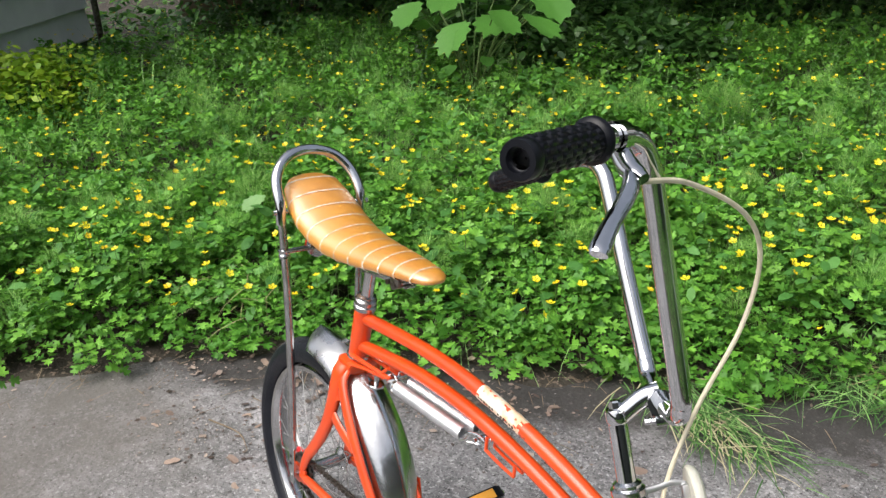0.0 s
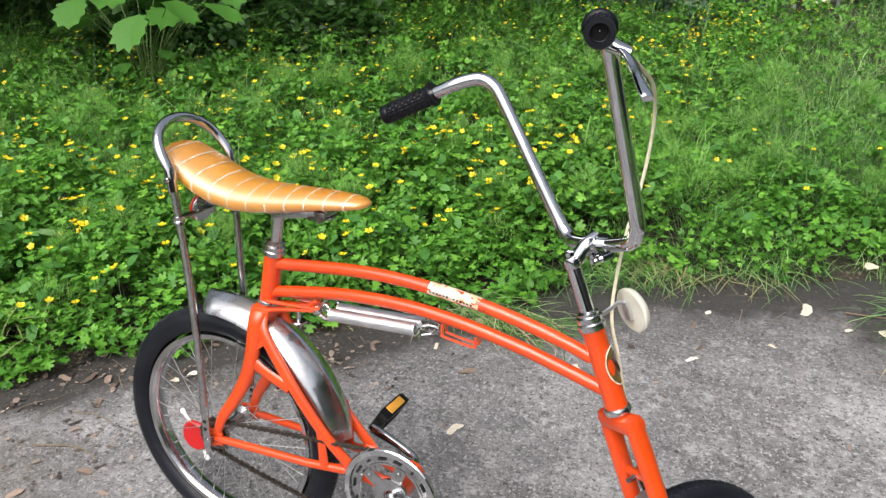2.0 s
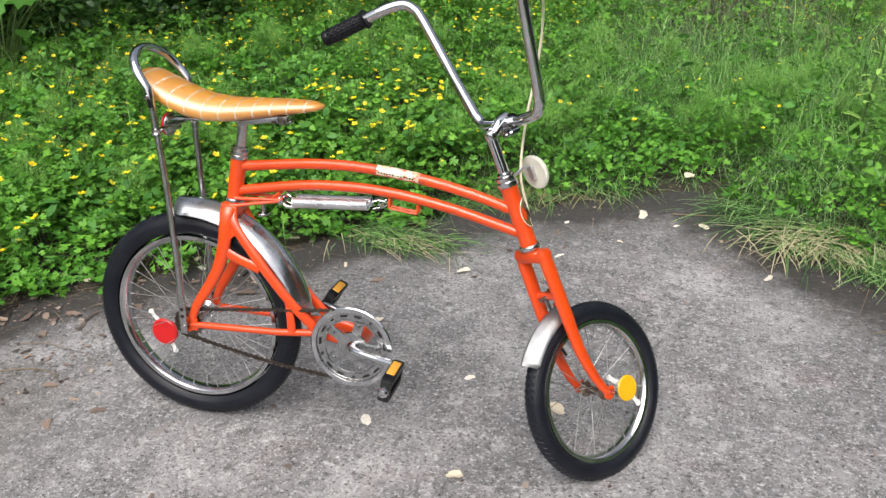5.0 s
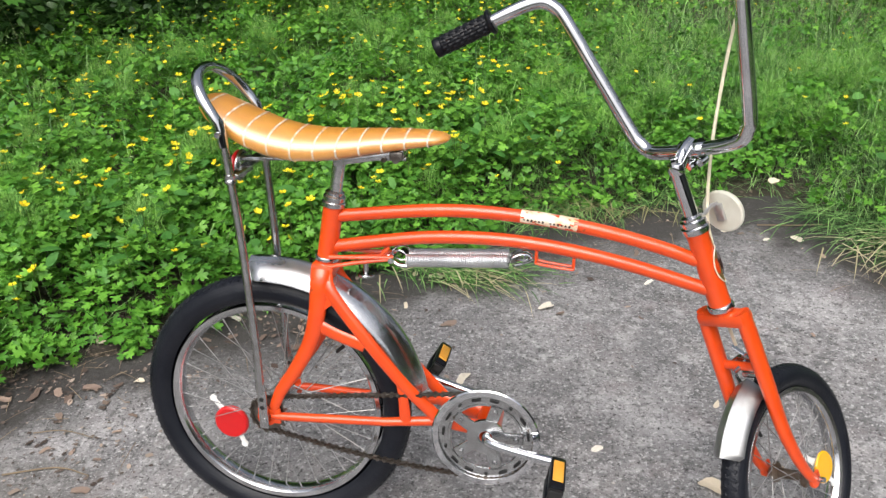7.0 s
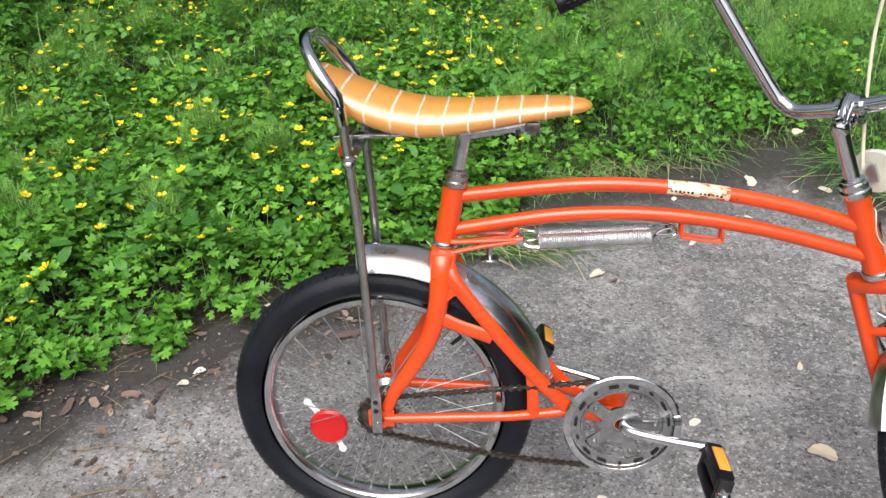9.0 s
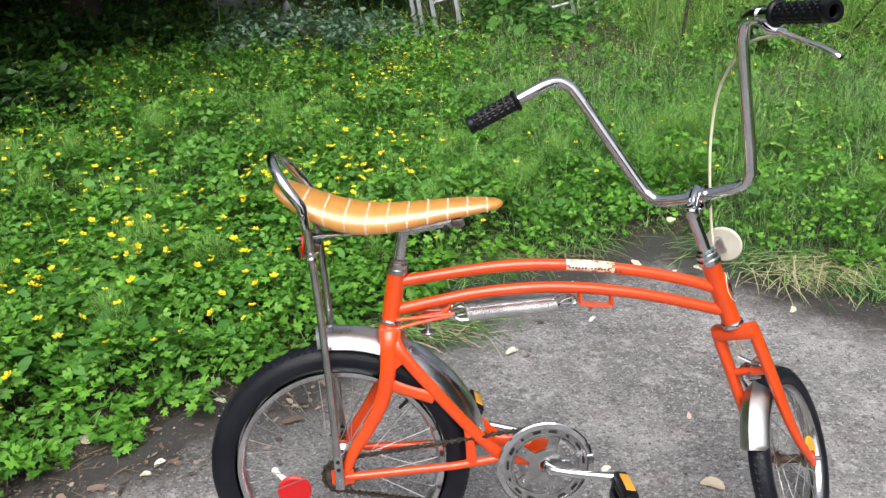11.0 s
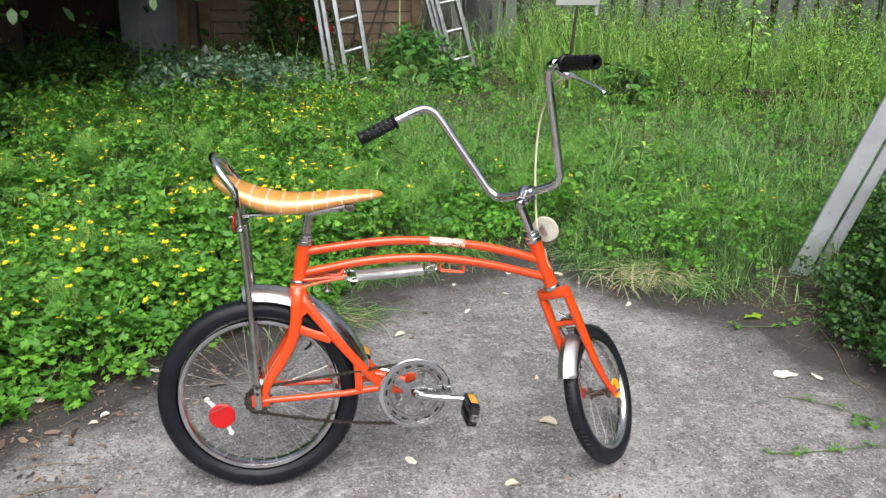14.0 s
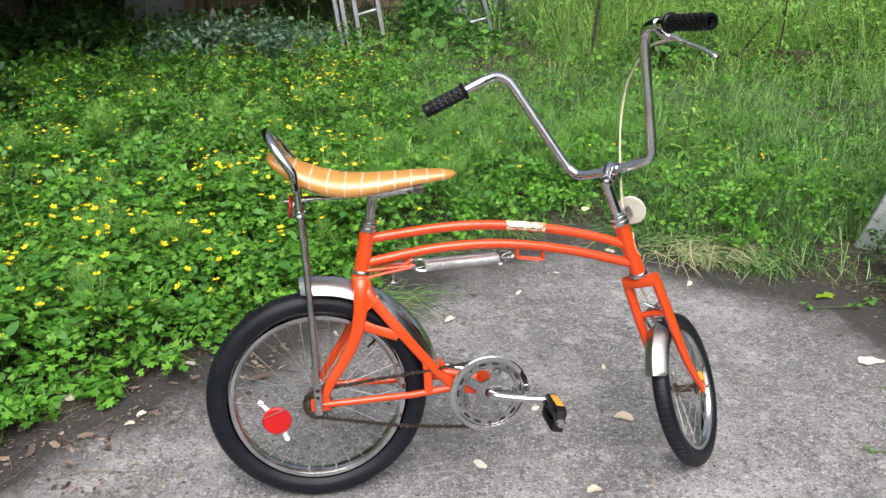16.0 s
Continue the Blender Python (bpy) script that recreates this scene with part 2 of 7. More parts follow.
def concrete_material():
    m = mat("weathered_concrete", (0.205, 0.203, 0.207), 0.85, vary=(0.135, 0.133, 0.136), scale=2.2)
    nt = m.node_tree
    n, ln = nt.nodes, nt.links
    b = n["Principled BSDF"]
    tc = n.new("ShaderNodeTexCoord")
    col = b.inputs["Base Color"].links[0].from_socket

    def layer(col, colour, sc, lo, hi, amount, detail=8.0):
        t = n.new("ShaderNodeTexNoise")
        t.inputs["Scale"].default_value, t.inputs["Detail"].default_value, t.inputs["Roughness"].default_value = sc, detail, 0.65
        ln.new(tc.outputs["Object"], t.inputs["Vector"])
        r = n.new("ShaderNodeMapRange")
        r.inputs["From Min"].default_value, r.inputs["From Max"].default_value, r.inputs["To Max"].default_value = lo, hi, amount
        ln.new(t.outputs["Fac"], r.inputs["Value"])
        mx = n.new("ShaderNodeMix")
        mx.data_type = "RGBA"
        ln.new(r.outputs[0], mx.inputs["Factor"])
        ln.new(col, mx.inputs["A"])
        mx.inputs["B"].default_value = (*colour, 1)
        return mx.outputs["Result"], t

    col, _ = layer(col, (0.37, 0.36, 0.365), 3.2, 0.50, 0.64, 0.72)
    col, _ = layer(col, (0.080, 0.080, 0.082), 4.6, 0.52, 0.66, 0.72)
    col, _ = layer(col, (0.34, 0.33, 0.33), 9.0, 0.46, 0.66, 0.70)
    col, _ = layer(col, (0.46, 0.45, 0.455), 1.7, 0.54, 0.68, 0.60, 10.0)
    col, _ = layer(col, (0.47, 0.46, 0.465), 15.0, 0.55, 0.64, 0.55, 6.0)
    col, _ = layer(col, (0.085, 0.083, 0.085), 11.0, 0.57, 0.66, 0.55, 6.0)
    col, _ = layer(col, (0.20, 0.15, 0.150), 6.0, 0.54, 0.68, 0.35)
    col, _ = layer(col, (0.096, 0.095, 0.096), 26.0, 0.53, 0.64, 0.75)
    col, grain = layer(col, (0.50, 0.49, 0.49), 62.0, 0.53, 0.68, 0.7)
    col, _ = layer(col, (0.04, 0.038, 0.038), 95.0, 0.56, 0.65, 0.95)
    col, _ = layer(col, (0.72, 0.71, 0.71), 115.0, 0.59, 0.67, 0.50, 2.0)
    col, _ = layer(col, (0.022, 0.021, 0.021), 130.0, 0.58, 0.645, 0.60, 2.0)
    col, _ = layer(col, (0.62, 0.61, 0.61), 210.0, 0.62, 0.69, 0.45, 2.0)
    # pale brown dust trodden over the surface
    du = n.new("ShaderNodeAttribute")
    du.attribute_name = "dust"
    t = n.new("ShaderNodeTexNoise")
    t.inputs["Scale"].default_value, t.inputs["Detail"].default_value, t.inputs["Roughness"].default_value = 5.0, 10.0, 0.7
    ln.new(tc.outputs["Object"], t.inputs["Vector"])
    r = n.new("ShaderNodeMapRange")
    r.inputs["From Min"].default_value, r.inputs["From Max"].default_value = 0.34, 0.62
    r.inputs["To Min"].default_value, r.inputs["To Max"].default_value = 0.50, 0.92
    ln.new(t.outputs["Fac"], r.inputs["Value"])
    mul = n.new("ShaderNodeMath")
    mul.operation = "MULTIPLY"
    ln.new(du.outputs["Fac"], mul.inputs[0])
    ln.new(r.outputs[0], mul.inputs[1])
    mx = n.new("ShaderNodeMix")
    mx.data_type = "RGBA"
    ln.new(mul.outputs[0], mx.inputs["Factor"])
    ln.new(col, mx.inputs["A"])
    mx.inputs["B"].default_value = (0.132, 0.122, 0.108, 1)
    col = mx.outputs["Result"]
    # soil and rotted leaf ground into the surface near the planting
    at = n.new("ShaderNodeAttribute")
    at.attribute_name = "soiling"
    t = n.new("ShaderNodeTexNoise")
    t.inputs["Scale"].default_value, t.inputs["Detail"].default_value, t.inputs["Roughness"].default_value = 9.0, 12.0, 0.78
    ln.new(tc.outputs["Object"], t.inputs["Vector"])
    add = n.new("ShaderNodeMath")
    ln.new(at.outputs["Fac"], add.inputs[0])
    ln.new(t.outputs["Fac"], add.inputs[1])
    r = n.new("ShaderNodeMapRange")
    r.inputs["From Min"].default_value, r.inputs["From Max"].default_value, r.inputs["To Max"].default_value = 0.72, 1.12, 0.93
    ln.new(add.outputs[0], r.inputs["Value"])
    mx = n.new("ShaderNodeMix")
    mx.data_type = "RGBA"
    ln.new(r.outputs[0], mx.inputs["Factor"])
    ln.new(col, mx.inputs["A"])
    mx.inputs["B"].default_value = (0.032, 0.029, 0.026, 1)
    col, _ = layer(mx.outputs["Result"], (0.30, 0.27, 0.25), 55.0, 0.60, 0.70, 0.35, 4.0)
    ln.new(col, b.inputs["Base Color"])
    bp = n.new("ShaderNodeBump")
    bp.inputs["Strength"].default_value, bp.inputs["Distance"].default_value = 0.8, 0.005
    ln.new(grain.outputs["Fac"], bp.inputs["Height"])
    ln.new(bp.outputs[0], b.inputs["Normal"])
    return m


CONCRETE = concrete_material()
SOIL = mat("dark_soil", (0.034, 0.029, 0.021), 0.95, vary=(0.055, 0.046, 0.034), scale=7, bump=0.8, bump_scale=60, fleck=((0.17, 0.13, 0.10), 60.0, 0.58))


# ---- geometry helpers ----
def g_join(*geos):
    verts, faces = [], []
    for v, f in geos:
        k = len(verts)
        verts += list(v)
        faces += [tuple(i + k for i in q) for q in f]
    return verts, faces


def g_move(geo, m):
    return [tuple(m @ Vector(v)) for v in geo[0]], geo[1]


def curve_points(pts, n=8):
    """Catmull-Rom through pts."""
    p = [Vector(q) for q in pts]
    p = [2 * p[0] - p[1]] + p + [2 * p[-1] - p[-2]]
    out = []
    for i in range(1, len(p) - 2):
        for k in range(n):
            t = k / n
            a, b, c, d = p[i - 1], p[i], p[i + 1], p[i + 2]
            out.append(0.5 * (2 * b + (c - a) * t + (2 * a - 5 * b + 4 * c - d) * t * t + (3 * b - a - 3 * c + d) * t ** 3))
    out.append(p[-2])
    return out


def g_tube(pts, r, seg=12, closed=False, flat=1.0, caps=True):
    """A tube along pts; r: radius or one for each point; flat: squeeze across the second direction."""
    p = [Vector(q) for q in pts]
    n = len(p)
    rad = r if isinstance(r, (list, tuple)) else [r] * n
    if len(rad) != n:
        rad = list(np.interp(np.linspace(0, 1, n), np.linspace(0, 1, len(rad)), rad))
    tang = []
    for i in range(n):
        a = p[(i - 1) % n] if closed or i else p[0]
        b = p[(i + 1) % n] if closed or i < n - 1 else p[-1]
        tang.append((b - a).normalized())
    side = tang[0].cross(Vector((0, 1, 0)))
    if side.length < 0.1:
        side = tang[0].cross(Vector((1, 0, 0)))
    side.normalize()
    verts, faces = [], []
    for i in range(n):
        side = (side - tang[i] * side.dot(tang[i])).normalized()
        up = tang[i].cross(side)
        for k in range(seg):
            a = 2 * math.pi * k / seg
            verts.append(tuple(p[i] + side * (rad[i] * math.cos(a)) + up * (rad[i] * flat * math.sin(a))))
    for i in range(n if closed else n - 1):
        j = (i + 1) % n
        for k in range(seg):
            l = (k + 1) % seg
            faces.append((i * seg + k, i * seg + l, j * seg + l, j * seg + k))
    if caps and not closed:
        faces.append(tuple(reversed(range(seg))))
        faces.append(tuple((n - 1) * seg + k for k in range(seg)))
    return verts, faces


def g_lathe(profile, seg=32, axis="z", closed=False):
    """Turns a profile of (radius, height) about an axis; closed joins its end to its start."""
    verts, faces = [], []
    n = len(profile)
    for r, h in profile:
        for k in range(seg):
            a = 2 * math.pi * k / seg
            x, y = r * math.cos(a), r * math.sin(a)
            verts.append((x, y, h) if axis == "z" else (x, h, y) if axis == "y" else (h, x, y))
    for i in range(n if closed else n - 1):
        j = (i + 1) % n
        for k in range(seg):
            l = (k + 1) % seg
            faces.append((i * seg + k, i * seg + l, j * seg + l, j * seg + k))
    return verts, faces


def g_disc(r, thick, seg=32, axis="y", round_edge=0.2):
    e = thick * round_edge
    return g_lathe([(1e-5, -thick / 2), (r - e, -thick / 2), (r, -thick / 2 + e), (r, thick / 2 - e), (r - e, thick / 2), (1e-5, thick / 2)], seg, axis)


def g_box(size, centre=(0, 0, 0), bevel=0.0, m=None):
    bm = bmesh.new()
    bmesh.ops.create_cube(bm, size=1.0)
    for v in bm.verts:
        v.co = Vector((v.co.x * size[0], v.co.y * size[1], v.co.z * size[2]))
    if bevel:
        bmesh.ops.bevel(bm, geom=bm.edges[:], offset=bevel, segments=2, profile=0.5, affect="EDGES")
    mm = Matrix.Translation(centre) if m is None else m
    bm.verts.index_update()
    geo = [tuple(mm @ v.co) for v in bm.verts], [tuple(v.index for v in f.verts) for f in bm.faces]
    bm.free()
    return geo


def mesh_of(name, geo, material, sharp=38):
    me = bpy.data.meshes.new(name)
    me.from_pydata(geo[0], [], geo[1])
    bm = bmesh.new()
    bm.from_mesh(me)
    bmesh.ops.recalc_face_normals(bm, faces=bm.faces[:])
    bm.to_mesh(me)
    bm.free()
    me.polygons.foreach_set("use_smooth", [True] * len(me.polygons))
    me.set_sharp_from_angle(angle=radians(sharp))
    me.materials.append(material)
    return me


def part(name, geo, material, parent=None, label="", m=None, sharp=38):
    me = geo if isinstance(geo, bpy.types.Mesh) else mesh_of(name, geo, material, sharp)
    ob = new(name, me)
    if parent is not None:
        ob.parent = parent
    if m is not None:
        ob.matrix_basis = m
    if label:
        ob["label"] = label
    return ob


def thing(name, label, category, m=None, group="", kind=""):
    ob = new(name)
    ob.empty_display_size = 0.05
    if m is not None:
        ob.matrix_basis = m
    return tagged(ob, label, category, group, kind)


def raw_mesh(name, verts, tris, material):
    """A mesh from arrays of corners and triangles."""
    me = bpy.data.meshes.new(name)
    me.vertices.add(len(verts))
    me.vertices.foreach_set("co", np.asarray(verts, np.float32).ravel())
    me.loops.add(len(tris) * 3)
    me.loops.foreach_set("vertex_index", np.asarray(tris, np.int32).ravel())
    me.polygons.add(len(tris))
    me.polygons.foreach_set("loop_start", np.arange(0, len(tris) * 3, 3, dtype=np.int32))
    me.update(calc_edges=True)
    me.materials.append(material)
    return me


def scattered(base, tris, pos, yaw, tilt, lean, size):
    """Copies of one small shape: turned by yaw, tipped by tilt towards lean, scaled and moved; returns arrays."""
    base, n = np.asarray(base, float), len(pos)
    size = np.asarray(size, float)
    if size.ndim == 1:
        size = np.repeat(size[:, None], 3, 1)
    p = base[None] * size[:, None, :]
    c, s = np.cos(yaw)[:, None], np.sin(yaw)[:, None]
    x, y, z = p[..., 0] * c - p[..., 1] * s, p[..., 0] * s + p[..., 1] * c, p[..., 2]
    cl, sl = np.cos(lean)[:, None], np.sin(lean)[:, None]
    u, v = x * cl + y * sl, -x * sl + y * cl
    ct, st = np.cos(tilt)[:, None], np.sin(tilt)[:, None]
    u, z = u * ct + z * st, -u * st + z * ct
    x, y = u * cl - v * sl, u * sl + v * cl
    out = np.stack([x, y, z], -1) + np.asarray(pos)[:, None, :]
    t = np.asarray(tris)[None] + (np.arange(n) * len(base))[:, None, None]
    return out.reshape(-1, 3), t.reshape(-1, 3)


rng = np.random.default_rng(7)


# ---- ground ----
# the yard's edge: concrete inside, planting outside
EDGE = [(-1.75, -1.6), (-1.3, -0.75), (-1.13, -0.32), (-0.98, 0.05), (-0.80, 0.385), (-0.435, 0.655), (-0.17, 0.90), (0.10, 1.15), (0.33, 1.37),
        (0.62, 1.52), (0.85, 1.61), (1.00, 1.72), (1.14, 1.74), (1.24, 1.58), (1.37, 1.38), (1.58, 1.20), (1.76, 1.08), (1.92, 0.90), (1.99, 0.62), (2.05, 0.40), (2.12, -0.2), (2.2, -1.6)]
RING = np.array(EDGE + [(3.2, -4.0), (3.2, -9.0), (-3.2, -9.0), (-3.0, -4.0)])


def edge_distance(x, y):
    """Metres outside (plus) or inside (minus) the yard's edge."""
    q = np.stack([np.asarray(x, float), np.asarray(y, float)], -1)
    best, inside = np.full(q.shape[:-1], 1e9), np.zeros(q.shape[:-1], bool)
    for a, b in zip(RING, np.roll(RING, -1, 0)):
        ab = b - a
        t = np.clip(((q - a) @ ab) / (ab @ ab), 0, 1)
        best = np.minimum(best, np.linalg.norm(q - a - t[..., None] * ab, axis=-1))
        cross = ((a[1] > q[..., 1]) != (b[1] > q[..., 1])) & (q[..., 0] < (b[0] - a[0]) * (q[..., 1] - a[1]) / (b[1] - a[1] + 1e-12) + a[0])
        inside ^= cross
    return np.where(inside, -best, best)


def waves(x, y, scale, seed):
    """Smooth random field between about -1 and 1."""
    r = np.random.default_rng(seed)
    out = 0
    for _ in range(7):
        a, k, ph = r.uniform(0, 6.3), r.uniform(0.5, 1.6) / scale * 6.28, r.uniform(0, 6.3)
        out = out + np.sin(k * (x * np.cos(a) + y * np.sin(a)) + ph)
    return out / 3.2


def yard():
    """The concrete: one sheet, its rim broken and sinking into the soil."""
    n = 150
    xs, ys = np.linspace(-3.4, 3.4, n), np.linspace(-9.2, 1.95, n * 3 // 2)
    gx, gy = np.meshgrid(xs, ys)
    d = edge_distance(gx, gy) + 0.05 * waves(gx, gy, 0.35, 3)
    z = 0.002 * waves(gx, gy, 0.8, 5) - np.clip(d + 0.02, 0, 0.4) * 0.30
    verts = np.stack([gx, gy, z], -1).reshape(-1, 3)
    i = np.arange(len(verts)).reshape(gx.shape)
    ok = (d[:-1, :-1] < 0.12)
    a, b, c, e = i[:-1, :-1][ok], i[:-1, 1:][ok], i[1:, 1:][ok], i[1:, :-1][ok]
    tris = np.concatenate([np.stack([a, b, c], -1), np.stack([a, c, e], -1)])
    me = raw_mesh("pavement", verts, tris, CONCRETE)
    me.polygons.foreach_set("use_smooth", [True] * len(me.polygons))
    soil = np.exp(np.minimum(d, 0) / (0.145 + 0.13 * np.clip(gy - 0.1, 0, 1))) * 1.12 + 0.13 * np.clip((-gx + 0.02) / 0.6, 0, 1) * np.clip((gy + 1.2) / 0.8, 0, 1) + 0.20 * np.clip((gx - 1.2) / 0.5, 0, 1)
    # pale trodden dust in the corner towards the house
    dust = np.clip((0.14 - gy) / 0.22, 0, 1) * np.clip((-0.22 - gx + 0.25 * waves(gx, gy, 1.4, 12) * np.clip(-0.6 - gy, 0, 1)) / 0.45, 0, 1) * np.clip((gy + 3.6) / 1.8, 0, 1)
    soil = soil * (1 - 0.80 * dust)
    me.attributes.new("dust", "FLOAT", "POINT").data.foreach_set("value", np.clip(dust, 0, 1).ravel().astype(np.float32))
    me.attributes.new("soiling", "FLOAT", "POINT").data.foreach_set("value", np.clip(soil, 0, 1).ravel().astype(np.float32))
    tagged(new("pavement", me), "weathered grey concrete yard with stains, worn aggregate and dirty rim", "pavement", kind="structure")


def ground():
    """Soil that reaches the horizon, a little below the concrete in the yard."""
    xs = np.concatenate([[-400, -100, -30, -14], np.linspace(-8, -2.2, 24), np.linspace(-2.1, 2.3, 110), np.linspace(2.4, 8, 24), [14, 30, 100, 400]])
    ys = np.concatenate([[-400, -100, -30, -12], np.linspace(-9, -1.5, 24), np.linspace(-1.4, 1.8, 90), np.linspace(1.9, 12, 40), [16, 30, 100, 400]])
    gx, gy = np.meshgrid(xs, ys)
    d = edge_distance(gx, gy)
    near = np.clip(1.3 - np.abs(d) / 3, 0, 1)
    rim = d + 0.06 * waves(gx, gy, 0.35, 3) + 0.05 * waves(gx, gy, 0.12, 8)
    z = np.where(d > 0, 0.010 * waves(gx, gy, 0.4, 9) * near + np.clip(d, 0, 0.3) * 0.06, 0) - 0.002
    z = z - np.clip(0.04 - rim, 0, 0.5) * 0.14 - np.where(d < -0.6, 0.05, 0)
    verts = np.stack([gx, gy, z], -1).reshape(-1, 3)
    i = np.arange(len(verts)).reshape(gx.shape)
    a, b, c, e = (q.ravel() for q in (i[:-1, :-1], i[:-1, 1:], i[1:, 1:], i[1:, :-1]))
    tris = np.concatenate([np.stack([a, b, c], -1), np.stack([a, c, e], -1)])
    me = raw_mesh("ground", verts, tris, SOIL)
    me.polygons.foreach_set("use_smooth", [True] * len(me.polygons))
    tagged(new("ground", me), "dark damp soil under the plants", "ground", kind="structure")


yard()
ground()


# ---- bicycle ----
BIKE = pose(0, 0.030, 0, -7, 0, 2)
bike = thing("bicycle", "small orange swing bicycle with chrome high-rise handlebar and banana saddle", "bicycle", BIKE)
AXIS, HEAD = Vector((-0.370, 0, 0.929)).normalized(), Vector((0.700, 0, 0.611))
FWD, LEFT = Vector((AXIS.z, 0, -AXIS.x)), Vector((0, 1, 0))
TURNED = radians(50.6)
SF, SL = FWD * math.cos(TURNED) + LEFT * math.sin(TURNED), LEFT * math.cos(TURNED) - FWD * math.sin(TURNED)
STEER = Matrix(((SF.x, SL.x, AXIS.x, HEAD.x), (SF.y, SL.y, AXIS.y, HEAD.y), (SF.z, SL.z, AXIS.z, HEAD.z), (0, 0, 0, 1)))
HEADM = Matrix(((FWD.x, 0, AXIS.x, HEAD.x), (0, 1, 0, 0), (FWD.z, 0, AXIS.z, HEAD.z), (0, 0, 0, 1)))


def flat(u_w, v):
    return [(u, v, w) for u, w in u_w]


def build_frame():
    frame_part = part("main_frame", g_tube([(0.1085, 0, 0.537), (0.1245, 0, 0.627)], 0.0168, 24), ORANGE, bike, "glossy orange enamel, chipped")
    top = [(0.125, 0.607), (0.233, 0.619), (0.302, 0.6245), (0.372, 0.625), (0.443, 0.620), (0.514, 0.611), (0.587, 0.597), (0.66, 0.578), (0.705, 0.563)]
    low = [(0.112, 0.552), (0.195, 0.566), (0.264, 0.576), (0.334, 0.5805), (0.405, 0.580), (0.476, 0.5735), (0.548, 0.5615), (0.621, 0.545), (0.725, 0.516)]
    part("top_tube", g_tube(curve_points(flat(top, 0), 6), 0.0108, 20), ORANGE, frame_part)
    part("lower_tube", g_tube(curve_points(flat(low, 0), 6), 0.0108, 20), ORANGE, frame_part)
    part("head_tube", g_move(g_lathe([(0.001, -0.128), (0.0175, -0.128), (0.0182, -0.124), (0.0172, -0.118), (0.0172, -0.008), (0.0182, -0.004), (0.0182, 0.0), (0.001, 0.0)], 28), HEADM),
         ORANGE, frame_part)
    # hoop of wire under the lower tube, and the worn label on the top tube
    part("spring_bracket", g_tube(curve_points([(0.458, -0.008, 0.566), (0.458, -0.008, 0.550), (0.462, -0.008, 0.545), (0.512, -0.008, 0.5385), (0.517, -0.008, 0.5425), (0.517, -0.008, 0.556)], 3), 0.0025, 8),
         ORANGE, frame_part)
    part("spring_bracket", g_tube(curve_points([(0.458, 0.008, 0.566), (0.458, 0.008, 0.550), (0.462, 0.008, 0.545), (0.512, 0.008, 0.5385), (0.517, 0.008, 0.5425), (0.517, 0.008, 0.556)], 3), 0.0025, 8),
         ORANGE, frame_part)
    label_curve = curve_points(flat(top, 0), 12)
    run = [p for p in label_curve if 0.430 <= p.x <= 0.523]
    verts, faces, seg = [], [], 14
    for i, p in enumerate(run):
        t = (run[min(i + 1, len(run) - 1)] - run[max(i - 1, 0)]).normalized()
        up = Vector((-t.z, 0, t.x))
        for k in range(seg):
            a = radians(-128 + 178 * k / (seg - 1)) + 0.07 * math.sin(i * 2.3 + k)
            verts.append(tuple(p + 0.0113 * (up * math.cos(a) + Vector((0, 1, 0)) * math.sin(a))))
    for i in range(len(run) - 1):
        for k in range(seg - 1):
            if random.random() > (0.30 if k in (0, seg - 2) or i in (0, len(run) - 2) else 0.05):
                faces.append((i * seg + k, i * seg + k + 1, (i + 1) * seg + k + 1, (i + 1) * seg + k))
    label = part("decal", (verts, faces), LABEL, frame_part, "worn cream decal with illegible dark lettering")
    bars = []
    for i in range(12):
        f = i / 11 * 0.8 + 0.1
        p = run[int(f * (len(run) - 1))]
        h = 0.0045 + 0.002 * ((i * 7) % 3)
        a = radians(-97)
        up = Vector((0, math.sin(a), math.cos(a)))
        bars.append(g_box((0.0032, 0.0006, h * 0.45), m=Matrix.Translation(p + up * 0.0116) @ pose(0, 0, 0, 8, 14 if i < 7 else 10, 0)))
    part("lettering", g_join(*bars), INK, label)
    # badge on the front of the head tube
    badge = part("head_badge", g_move(g_shell(0.0182, 60, -0.091, -0.033), HEADM), GOLD, frame_part, "oval gold and black badge")
    part("badge_rim", g_move(g_tube([(0.0188 * math.cos(1.06 * math.sin(a)), 0.0188 * math.sin(1.06 * math.sin(a)), -0.062 + 0.030 * math.cos(a)) for a in np.linspace(0, 6.283, 28)[:-1]], 0.0011, 6, closed=True), HEADM),
         LABEL, badge)
    part("badge_shape", g_move(g_tube(curve_points([(0.0188 * math.cos(b), 0.0188 * math.sin(b), z) for b, z in ((0.28, -0.041), (0.02, -0.047), (-0.15, -0.055), (0.05, -0.063), (0.12, -0.072), (-0.2, -0.079))], 5), [0.001, 0.003, 0.0036, 0.0034, 0.003, 0.001], 6, flat=0.4), HEADM),
         INK, badge)
    # rings of the seat pivot
    part("pivot_ring", g_move(g_lathe([(0.0170, -0.004), (0.0200, -0.003), (0.0205, 0.001), (0.0190, 0.004), (0.0168, 0.004)], 28), pose(0.108, 0, 0.5335, 0, 9.6, 0)), BRUSHED, frame_part, "pale steel ring")
    part("lower_headset", g_move(g_lathe([(0.0172, -0.1375), (0.0205, -0.136), (0.0212, -0.131), (0.0195, -0.127), (0.0172, -0.126)], 28), HEADM), BRUSHED, frame_part, "pale steel ring")
